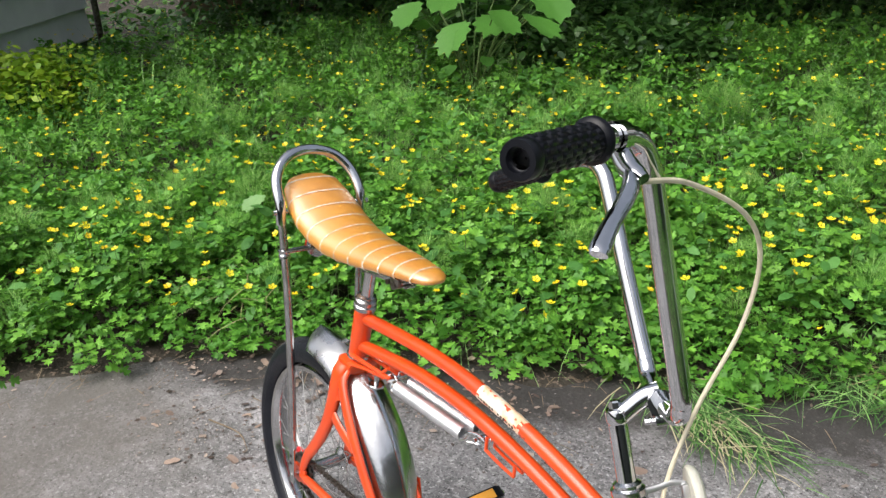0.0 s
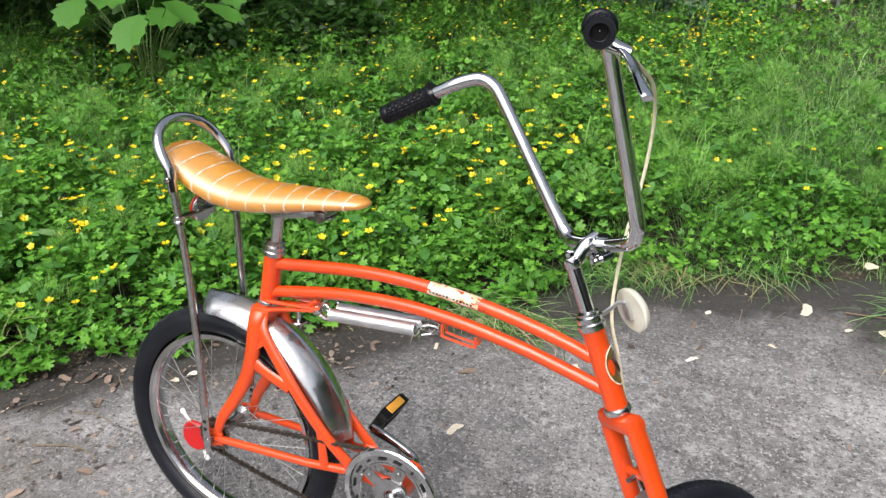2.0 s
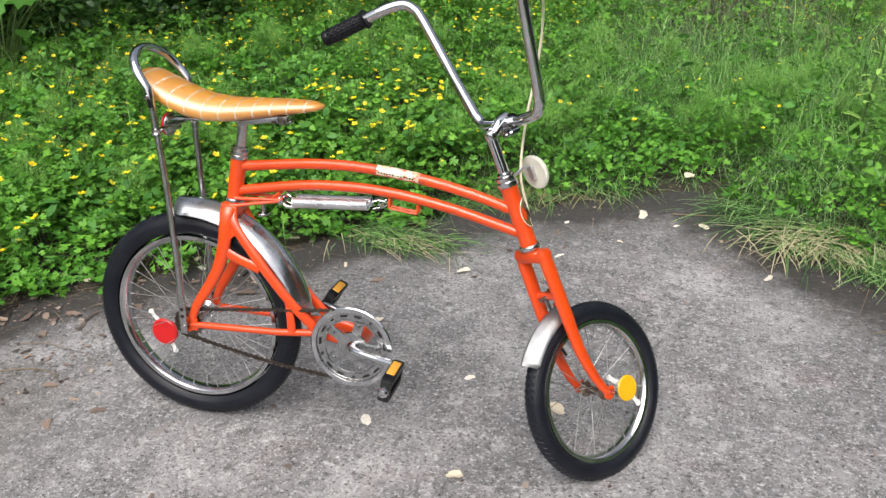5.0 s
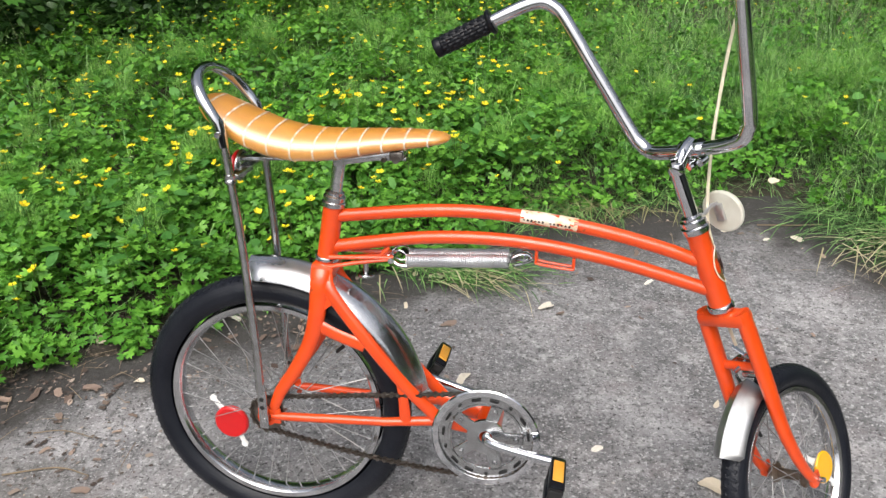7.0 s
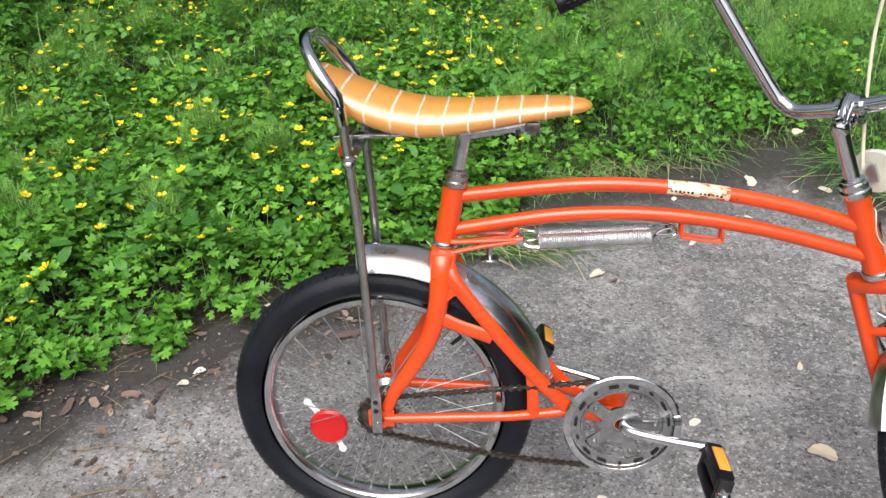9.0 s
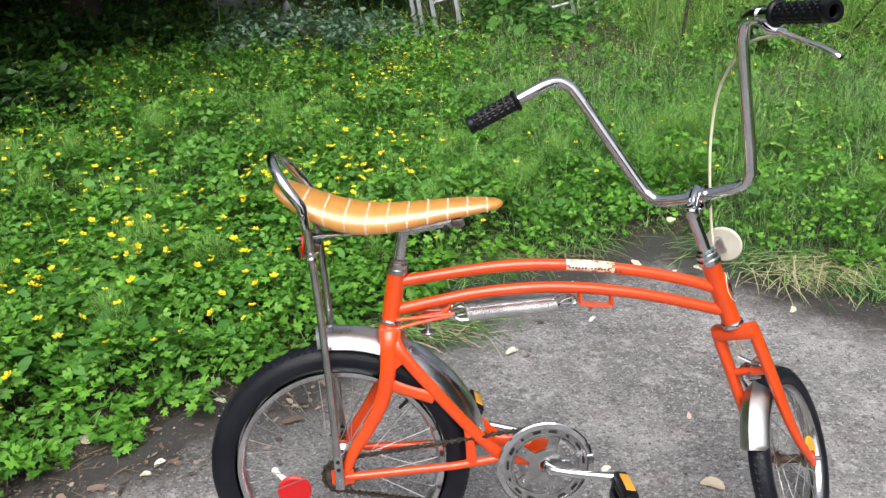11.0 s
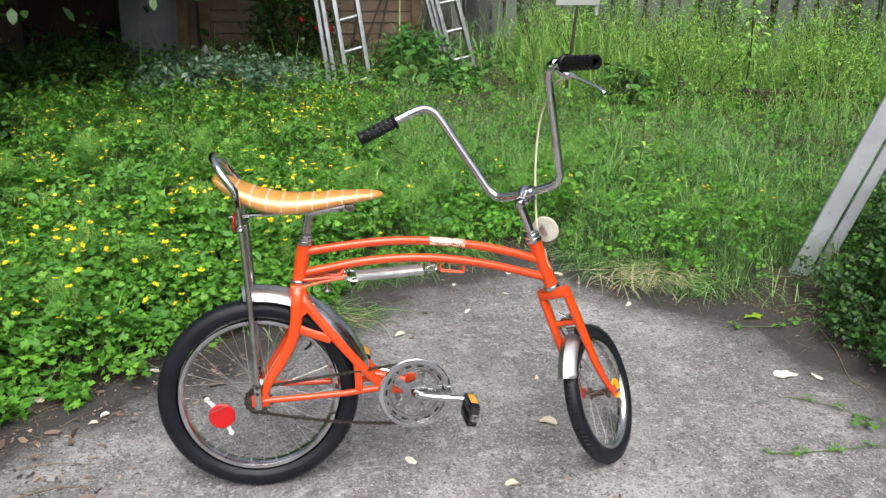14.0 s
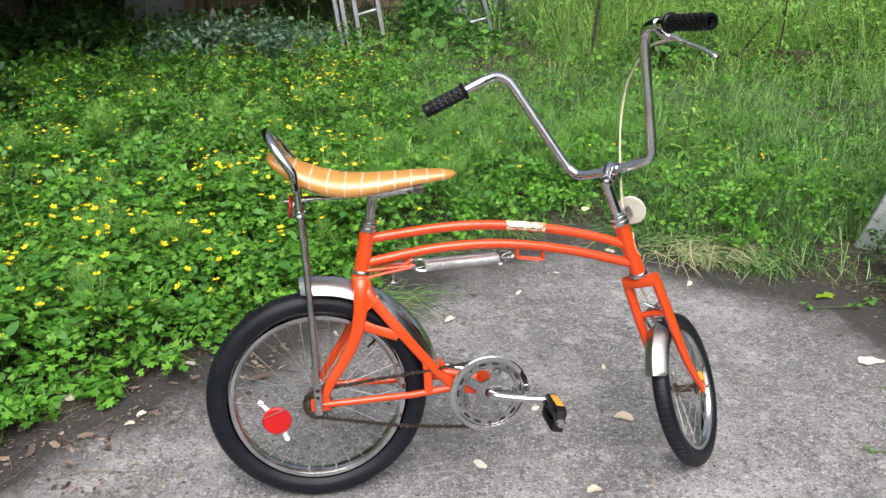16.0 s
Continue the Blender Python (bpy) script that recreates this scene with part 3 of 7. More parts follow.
    # springs between the swinging rear and the bracket
    spring = part("spring_unit", g_join(*[g_move(g_coil(0.0096, 0.0017, 0.166, 50), pose(0.248, v, 0.5405, 0, -3, 0)) for v in (-0.0135, 0.0135)]),
                  SPRING, bike, "pair of close-wound steel coil springs")
    part("end_fitting", g_join(*[g_tube(curve_points([(0.252, v, 0.5440), (0.240, v, 0.5560), (0.226, v * 0.8, 0.5540), (0.218, v * 0.6, 0.5430), (0.230, v * 0.8, 0.5320), (0.250, v, 0.5330)], 5), 0.0016, 7) for v in (-0.0135, 0.0135)], g_tube([(0.222, -0.02, 0.540), (0.222, 0.02, 0.540)], 0.005, 8), g_tube(curve_points([(0.215, -0.008, 0.546), (0.232, -0.012, 0.532), (0.250, -0.0135, 0.531)], 4), 0.004, 8)), BRUSHED, spring)
    part("end_fitting", g_join(*[g_tube(curve_points([(0.412, v, 0.5400), (0.422, v, 0.5560), (0.440, v * 0.6, 0.5600), (0.452, v * 0.4, 0.5530), (0.442, v * 0.4, 0.5450), (0.424, v, 0.5420)], 5), 0.0017, 7) for v in (-0.0135, 0.0135)], g_tube([(0.440, -0.016, 0.553), (0.440, 0.016, 0.553)], 0.0035, 10)), CHROME, spring)


def g_coil(r, wire, length, turns):
    """A close-wound spring along x."""
    n = turns * 14
    return g_tube([(length * i / n, r * math.cos(2 * math.pi * i / 14), r * math.sin(2 * math.pi * i / 14)) for i in range(n + 1)], wire, 5)


def g_shell(r, half_deg, z0, z1):
    """An oval patch on a cylinder, facing +x."""
    verts, faces = [(r, 0, (z0 + z1) / 2)], []
    for k in range(28):
        a = 2 * math.pi * k / 28
        b = radians(half_deg) * math.sin(a)
        verts.append((r * math.cos(b) + 0.0003, r * math.sin(b), (z0 + z1) / 2 + (z1 - z0) / 2 * math.cos(a)))
    for k in range(28):
        faces.append((0, 1 + k, 1 + (k + 1) % 28))
    return verts, faces


def build_rear_frame():
    rear = part("rear_frame", g_join(g_box((0.040, 0.058, 0.022), m=pose(0.1055, 0, 0.517, 0, 9, 0), bevel=0.006), g_tube([(0.104, 0, 0.50), (0.1085, 0, 0.53)], 0.017, 20)), ORANGE, bike, "orange swinging rear triangle")
    for s in (-1, 1):
        v_top, v_mid, v_axle = s * 0.024, s * 0.047, s * 0.054
        back = [(0.104, v_top, 0.518), (0.103, s * 0.034, 0.500), (0.098, s * 0.042, 0.445), (0.084, v_mid, 0.393), (0.056, s * 0.050, 0.342), (0.028, s * 0.053, 0.300), (0.013, v_axle, 0.266)]
        part("seat_stay", g_tube(curve_points(back, 5), [0.0175, 0.0165, 0.0150, 0.0138, 0.0122, 0.0108, 0.009], 16, flat=0.62), ORANGE, rear)
        tuck = 0.0 if s < 0 else 0.012
        front = [(0.112, v_top, 0.512), (0.124, s * (0.038 - tuck), 0.484), (0.184, s * (0.047 - tuck), 0.406), (0.245, s * (0.046 - tuck), 0.328), (0.300, s * 0.036, 0.264)]
        part("front_stay", g_tube(curve_points(front, 5), [0.012, 0.0118, 0.0112, 0.0110, 0.0115], 14, flat=0.58), ORANGE, rear)
        part("brace", g_tube(curve_points([(0.092, s * 0.043, 0.430), (0.128, s * (0.046 - tuck * 0.5), 0.414), (0.180, s * (0.047 - tuck), 0.395)], 3), [0.0125, 0.0110, 0.0115], 12, flat=0.40), ORANGE, rear)
        part("gusset", g_plate([(0.094, s * 0.039, 0.512), (0.120, s * 0.034, 0.508), (0.136, s * (0.043 - tuck), 0.470), (0.122, s * (0.044 - tuck * 0.8), 0.463), (0.111, s * 0.043, 0.454), (0.104, s * 0.043, 0.436), (0.092, s * 0.044, 0.440)], 0.0045), ORANGE, rear)
        part("brace", g_tube(curve_points([(0.236, s * 0.046, 0.343), (0.243, s * 0.045, 0.300), (0.246, s * 0.043, 0.250)], 5), [0.006, 0.0085, 0.0105], 10, flat=0.45), ORANGE, rear)
        part("chain_stay", g_tube([(0.008, v_axle, 0.249), (0.04, s * 0.053, 0.2495), (0.21, s * 0.043, 0.2505), (0.302, s * 0.034, 0.256)], [0.006, 0.0078, 0.0078, 0.0085], 12), ORANGE, rear)
        part("bottom_bracket_arm", g_tube([(0.288, s * 0.034, 0.262), (0.385, s * 0.022, 0.240)], [0.014, 0.016], 12, flat=0.6), ORANGE, rear)
        part("dropout", g_join(g_box((0.042, 0.006, 0.030), (0.004, v_axle, 0.250), 0.0025), g_tube([(0.0, v_axle - 0.004, 0.248), (0.0, v_axle + 0.004, 0.248)], 0.017, 18)), ORANGE, rear)
    part("bottom_bracket_shell", g_tube([(0.385, -0.036, 0.240), (0.385, 0.036, 0.240)], 0.023, 28), ORANGE, rear)
    # plates that hold the springs behind the pivot
    for s in (-1, 1):
        part("spring_plate", g_join(g_tube([(0.118, s * 0.02, 0.541), (0.225, s * 0.012, 0.5435)], 0.0038, 8), g_tube([(0.115, s * 0.022, 0.524), (0.160, s * 0.016, 0.532), (0.222, s * 0.012, 0.541)], 0.0038, 8),
                                    g_tube([(0.195, s * 0.014, 0.538), (0.218, s * 0.012, 0.560)], 0.003, 8)), ORANGE, rear)
    part("stop_bolt", g_join(g_tube([(0.176, -0.006, 0.535), (0.176, -0.006, 0.508)], 0.0045, 10), g_disc_at(0.014, 0.005, (0.176, -0.006, 0.508))), BRUSHED, rear, "pale steel stop bolt")


def g_plate(outline, thick):
    """A flat sheet across y with the given outline."""
    n = len(outline)
    verts = [(x, y - thick / 2, z) for x, y, z in outline] + [(x, y + thick / 2, z) for x, y, z in outline]
    return verts, [tuple(range(n)), tuple(range(2 * n - 1, n - 1, -1))] + [(k, (k + 1) % n, n + (k + 1) % n, n + k) for k in range(n)]


def g_disc_at(r, thick, c, axis="z"):
    return g_move(g_disc(r, thick, 20, axis), Matrix.Translation(c))


def build_wheel(name, label, m, r, tr, rim_out, spokes, hub_r, hub_half, over, reflector, tread, valve):
    """A spoked wheel about its y axis: tyre, rim, hub, spokes with nipples, and a spoke reflector."""
    prof = []
    for k in range(43):
        deg = -142 + 284 * k / 42
        a, ridge = radians(deg), 0.0004 if min(abs(abs(deg) - 48), abs(abs(deg) - 82), abs(abs(deg) - 110)) < 3.5 else 0.0
        prof.append((r - tr + (tr + ridge) * math.cos(a), (tr * 0.98 + ridge) * math.sin(a)))
    wheel = part(name, g_lathe(prof, 72, "y"), TYRE, bike, label, m)
    ribs = []
    n = tread
    for i in range(n):
        a = 2 * math.pi * i / n
        for s in (-1, 1):
            b = radians(22) * s
            c = Vector(((r - tr + tr * math.cos(b)) * math.cos(a), tr * math.sin(b), (r - tr + tr * math.cos(b)) * math.sin(a)))
            mm = Matrix.Translation(c) @ Matrix.Rotation(-a, 4, "Y") @ Matrix.Rotation(b, 4, "Z") @ Matrix.Rotation(radians(28 * s), 4, "X")
            ribs.append(g_move(([(0.0003, -0.007, -0.0022), (0.0003, 0.007, -0.0022), (0.0003, 0.007, 0.0022), (0.0003, -0.007, 0.0022),
                                 (-0.001, -0.008, -0.003), (-0.001, 0.008, -0.003), (-0.001, 0.008, 0.003), (-0.001, -0.008, 0.003)],
                                [(0, 1, 2, 3), (0, 4, 5, 1), (1, 5, 6, 2), (2, 6, 7, 3), (3, 7, 4, 0)]), mm))
    part("tread", g_join(*ribs), TYRE, wheel)
    w = tr * 0.70
    part("rim", g_lathe([(rim_out, -w), (rim_out + 0.001, -w + 0.002), (rim_out - 0.004, -w + 0.003), (rim_out - 0.009, 0), (rim_out - 0.004, w - 0.003), (rim_out + 0.001, w - 0.002), (rim_out, w),
                         (rim_out - 0.008, w * 0.95), (rim_out - 0.013, w * 0.6), (rim_out - 0.015, 0), (rim_out - 0.013, -w * 0.6), (rim_out - 0.008, -w * 0.95)], 72, "y", closed=True), RIM, wheel, "chrome rim")
    h = hub_half
    part("hub", g_lathe([(0.004, -h), (0.009, -h), (0.010, -h * 0.86), (0.018, -h * 0.76), (hub_r, -h * 0.74), (hub_r, -h * 0.68), (hub_r * 0.55, -h * 0.55), (hub_r * 0.5, 0), (hub_r * 0.55, h * 0.55), (hub_r, h * 0.68),
                         (hub_r, h * 0.74), (0.018, h * 0.76), (0.010, h * 0.86), (0.009, h), (0.004, h)], 28, "y"), DULL if spokes > 30 else RUST, wheel)
    part("axle", g_join(g_tube([(0, -over, 0), (0, over, 0)], 0.0045, 10), *[g_move(g_lathe([(0.004, 0), (0.0095, 0), (0.0095, 0.008), (0.0085, 0.010), (0.004, 0.010)], 6, "y"), pose(0, s * (over - 0.014) if s < 0 else over - 0.014, 0, 0, 0, 0)) for s in (-1, 1)]),
         BRUSHED, wheel)
    length = None
    me = None
    for i in range(spokes):
        side = 1 if i % 2 else -1
        a1 = 2 * math.pi * i / spokes
        a0 = a1 + radians(58) * (1 if (i // 2) % 2 else -1)
        p0 = Vector((hub_r * 0.86 * math.cos(a0), side * h * 0.71, hub_r * 0.86 * math.sin(a0)))
        p1 = Vector(((rim_out - 0.013) * math.cos(a1), side * 0.002, (rim_out - 0.013) * math.sin(a1)))
        d = p1 - p0
        if me is None:
            length = d.length
            me = mesh_of("spoke", g_join(g_tube([(0, 0, 0), (0, 0, length)], 0.00085, 5), g_tube([(0, 0, length - 0.009), (0, 0, length)], 0.0014, 6)), SPOKE)
        part("spoke", me, SPOKE, wheel, m=Matrix.Translation(p0) @ d.to_track_quat("Z", "Y").to_matrix().to_4x4())
    rx, ry, rz, turn, colour, words = reflector
    mm = pose(rx, ry, rz, 0, turn, 0)
    arms = []
    for turn_arm, reach in ((128, 0.056), (-68, 0.052)):
        e = Vector((math.cos(radians(turn_arm)), 0, math.sin(radians(turn_arm)))) * reach
        arms += [g_tube([(0, 0, 0), e * 0.62, e], [0.014, 0.0055, 0.0048], 10, flat=0.30), g_move(g_disc(0.0068, 0.004, 14, "y", 0.2), Matrix.Translation(e))]
    part("spoke_clip", g_move(g_join(*arms), pose(rx, ry, rz)), CLIP, wheel, "white plastic clip")
    part("spoke_reflector", g_move(g_disc(0.0325 if rim_out > 0.18 else 0.028, 0.012 if rim_out > 0.18 else 0.006, 36, "y", 0.3), mm @ pose(0, -0.004, 0)), colour, wheel, words)
    # valve
    a = radians(valve)
    part("valve", g_tube([((rim_out - 0.01) * math.cos(a), 0, (rim_out - 0.01) * math.sin(a)), ((rim_out - 0.038) * math.cos(a), 0.002, (rim_out - 0.038) * math.sin(a))], [0.0042, 0.0032], 10), BLACK, wheel)
    return wheel


def build_fender(name, label, m, r, a0, a1, half, parent, lift=0.010, material=FENDER):
    """A rolled mudguard round a wheel's y axis, from angle a0 to a1 (0 ahead, 90 on top)."""
    verts, faces, n, seg = [], [], 40, 15
    prof = []
    for k in range(seg):
        t = -1 + 2 * k / (seg - 1)
        prof.append((t * half, lift * (1 - t * t) ** 0.8 + (0.0035 * math.exp(-(t * 5) ** 2))))
    for skin in (0.0, -0.0012):
        for i in range(n + 1):
            f = i / n
            a = radians(a0 + (a1 - a0) * f)
            pinch = 1.0 - 0.30 * max(0, abs(2 * f - 1) - 0.90) / 0.10
            for v, h in prof:
                rr = r + h + skin - 0.010
                verts.append((rr * math.cos(a), v * pinch, rr * math.sin(a)))
    base = (n + 1) * seg
    for i in range(n):
        for k in range(seg - 1):
            q = (i * seg + k, i * seg + k + 1, (i + 1) * seg + k + 1, (i + 1) * seg + k)
            faces += [q, tuple(base + x for x in reversed(q))]
    for k in range(seg - 1):
        for i in (0, n):
            faces.append((i * seg + k, i * seg + k + 1, base + i * seg + k + 1, base + i * seg + k))
    for i in range(n):
        for k in (0, seg - 1):
            faces.append((i * seg + k, (i + 1) * seg + k, base + (i + 1) * seg + k, base + i * seg + k))
    return part(name, (verts, faces), material, parent, label, m)


def build_saddle():
    rows = [(-0.079, 0.7955, 0.7885, 0.022), (-0.074, 0.8025, 0.780, 0.040), (-0.060, 0.8030, 0.7650, 0.0535), (-0.035, 0.7930, 0.7440, 0.0610), (0.0, 0.7780, 0.7240, 0.0635), (0.035, 0.7655, 0.7100, 0.0620),
            (0.075, 0.7560, 0.7030, 0.0580), (0.115, 0.7525, 0.7040, 0.0525), (0.16, 0.7525, 0.7105, 0.0465), (0.205, 0.7545, 0.7185, 0.0400), (0.25, 0.7555, 0.7255, 0.0345),
            (0.285, 0.7545, 0.7310, 0.0290), (0.305, 0.7520, 0.7345, 0.0225), (0.316, 0.7480, 0.7385, 0.0130), (0.319, 0.7445, 0.7420, 0.004)]
    us = np.array([q[0] for q in rows])
    seg = 28

    def section(u, grow=0.0):
        top, bot, hw = (np.interp(u, us, [q[k] for q in rows]) for k in (1, 2, 3))
        hw, mid = hw + grow, bot + (top - bot) * 0.42
        out = []
        for k in range(seg):
            a = 2 * math.pi * k / seg
            c, s = math.cos(a), math.sin(a)
            x = hw * math.copysign(abs(c) ** 0.96, c)
            z = mid + ((top - mid + grow) * abs(s) if s > 0 else -(mid - bot + grow) * abs(s) ** 0.6)
            out.append((u, x, z))
        return out

    stations = np.concatenate([us[:2], np.linspace(-0.06, 0.285, 47), us[-3:]])
    ridges = [-0.063 + 0.0343 * k for k in range(11)]
    verts, faces = [], []
    for u in stations:
        verts += section(u)
    n = len(stations)
    for i in range(n - 1):
        for k in range(seg):
            l = (k + 1) % seg
            faces.append((i * seg + k, i * seg + l, (i + 1) * seg + l, (i + 1) * seg + k))
    faces += [tuple(range(seg)), tuple((n - 1) * seg + k for k in range(seg))]
    saddle = part("saddle", (verts, faces), VINYL, bike, "orange vinyl banana saddle with silver piping")
    for u in ridges:
        v, f = [], []
        ring = [(-0.0015, 0.0002), (-0.0008, 0.0008), (0.0008, 0.0008), (0.0015, 0.0002)]
        for du, g in ring:
            bow = []
            for k, (a, x, z) in enumerate(section(u + du, g)):
                bow.append((a + 0.010 * (1 - (x / 0.062) ** 2) * (1 if z > 0.7 else 0), x, z))
            v += bow[-3:] + bow[:seg // 2 + 4]
        m_ = len(v) // 4
        for r_ in range(3):
            for k in range(m_ - 1):
                f.append((r_ * m_ + k, r_ * m_ + k + 1, (r_ + 1) * m_ + k + 1, (r_ + 1) * m_ + k))
        part("piping", (settle(v, section, us, rows), f), STRIPE, saddle)
    part("seat_pan", g_join(g_box((0.118, 0.034, 0.012), m=pose(0.190, 0, 0.7100, 0, -9.5, 0), bevel=0.003), g_box((0.30, 0.020, 0.006), m=pose(0.10, 0, 0.704, 0, -2, 0), bevel=0.002)), DULL, saddle, "grey steel seat pan")
    part("clamp_bolt", g_join(g_tube([(0.236, -0.024, 0.7105), (0.236, 0.024, 0.7105)], 0.0062, 12), g_tube([(0.216, -0.021, 0.709), (0.216, 0.021, 0.709)], 0.004, 10), g_box((0.022, 0.044, 0.014), (0.236, 0, 0.716), 0.003)), DARKSTEEL, saddle)


def settle(v, section, us, rows):
    """Brings bowed band points back on to the saddle's skin by their height."""
    out = []
    for u, x, z in v:
        top, bot, hw = (np.interp(u, us, [q[k] for q in rows]) for k in (1, 2, 3))
        mid = bot + (top - bot) * 0.42
        t = min(1.0, abs(x) / hw)
        if z > mid:
            c = t ** (1 / 0.96)
            z = max(mid, mid + (top - mid) * max(0.0, 1 - c * c) ** 0.5) + 0.0008
        out.append((u, x, z))
    return out


def build_seat_hardware():
    post = part("seat_post", g_tube([(0.120, 0, 0.600), (0.1385, 0, 0.703)], 0.0108, 18), BRUSHED, bike, "dull chrome seat post")
    part("seat_collar", g_move(g_lathe([(0.0168, -0.004), (0.0195, -0.003), (0.0195, 0.004), (0.0175, 0.006), (0.0185, 0.009), (0.0185, 0.014), (0.0150, 0.017), (0.0160, 0.021), (0.0110, 0.024)], 26), pose(0.1245, 0, 0.628, 0, 9.6, 0)), DULL, post)
    right = [(-0.003, -0.067, 0.300), (-0.004, -0.067, 0.392), (-0.009, -0.069, 0.531), (-0.013, -0.071, 0.613), (-0.0175, -0.074, 0.680), (-0.0215, -0.077, 0.740), (-0.025, -0.078, 0.768)]
    bar = part("sissy_bar", g_tube(curve_points(right, 5), 0.0072, 12), DULL, bike, "chrome sissy bar with bent hoop")
    part("strut", g_tube(curve_points([(u, -v, w) for u, v, w in right], 5), 0.0072, 12), DULL, bar)
    for s in (-1, 1):
        part("lug", g_join(g_box((0.0165, 0.004, 0.074), (-0.001, s * 0.0690, 0.269), 0.0016), g_tube([(-0.003, s * 0.067, 0.305), (-0.006, s * 0.067, 0.345)], [0.0095, 0.0072], 10, flat=0.6)), BRUSHED, bar)
        for z in (0.274, 0.290):
            part("lug_hole", g_tube([(-0.0015, s * 0.0665, z), (-0.0015, s * 0.0716, z)], 0.0042, 10), BLACK, bar)
        part("bar_clamp", g_join(g_move(g_lathe([(0.0075, -0.008), (0.0102, -0.007), (0.0102, -0.002), (0.0088, 0), (0.0102, 0.002), (0.0102, 0.007), (0.0075, 0.008)], 16), pose(-0.0178, s * 0.0742, 0.684, 0, -4, 0))), BRUSHED, bar)
        part("hoop_bolt", g_tube([(-0.025, s * 0.066, 0.756), (-0.025, s * 0.091, 0.756)], 0.0045, 10), BRUSHED, bar)
    hoop = []
    for k in range(33):
        a = math.pi * k / 32
        x = -0.0775 * math.cos(a)
        up = math.sin(a) ** 0.75
        hoop.append((-0.027 - 0.050 * up, x * 1.0, 0.772 + 0.072 * up))
    hoop = [(-0.0225, -0.0775, 0.735), (-0.0245, -0.0775, 0.755)] + hoop + [(-0.0245, 0.0775, 0.755), (-0.0225, 0.0775, 0.735)]
    part("hoop", g_tube(hoop, 0.0092, 14), CHROME, bar, "bright chrome hoop")
    part("strap", g_join(g_box((0.016, 0.150, 0.004), (-0.012, 0, 0.690), 0.0015), g_box((0.060, 0.030, 0.004), (0.020, 0, 0.703), 0.0015), g_box((0.004, 0.05, 0.034), (-0.022, 0, 0.690), 0.0015)), DULL, bar)
    part("reflector_backing", g_move(g_disc(0.0262, 0.006, 30, "x", 0.3), pose(-0.030, 0.0, 0.687, 0, 6, 0)), DULL, bar, "grey steel backing")
    part("rear_reflector", g_move(g_disc(0.025, 0.006, 30, "x", 0.3), pose(-0.037, 0.0, 0.687, 0, 6, 0)), RED, bar, "small round red reflector")


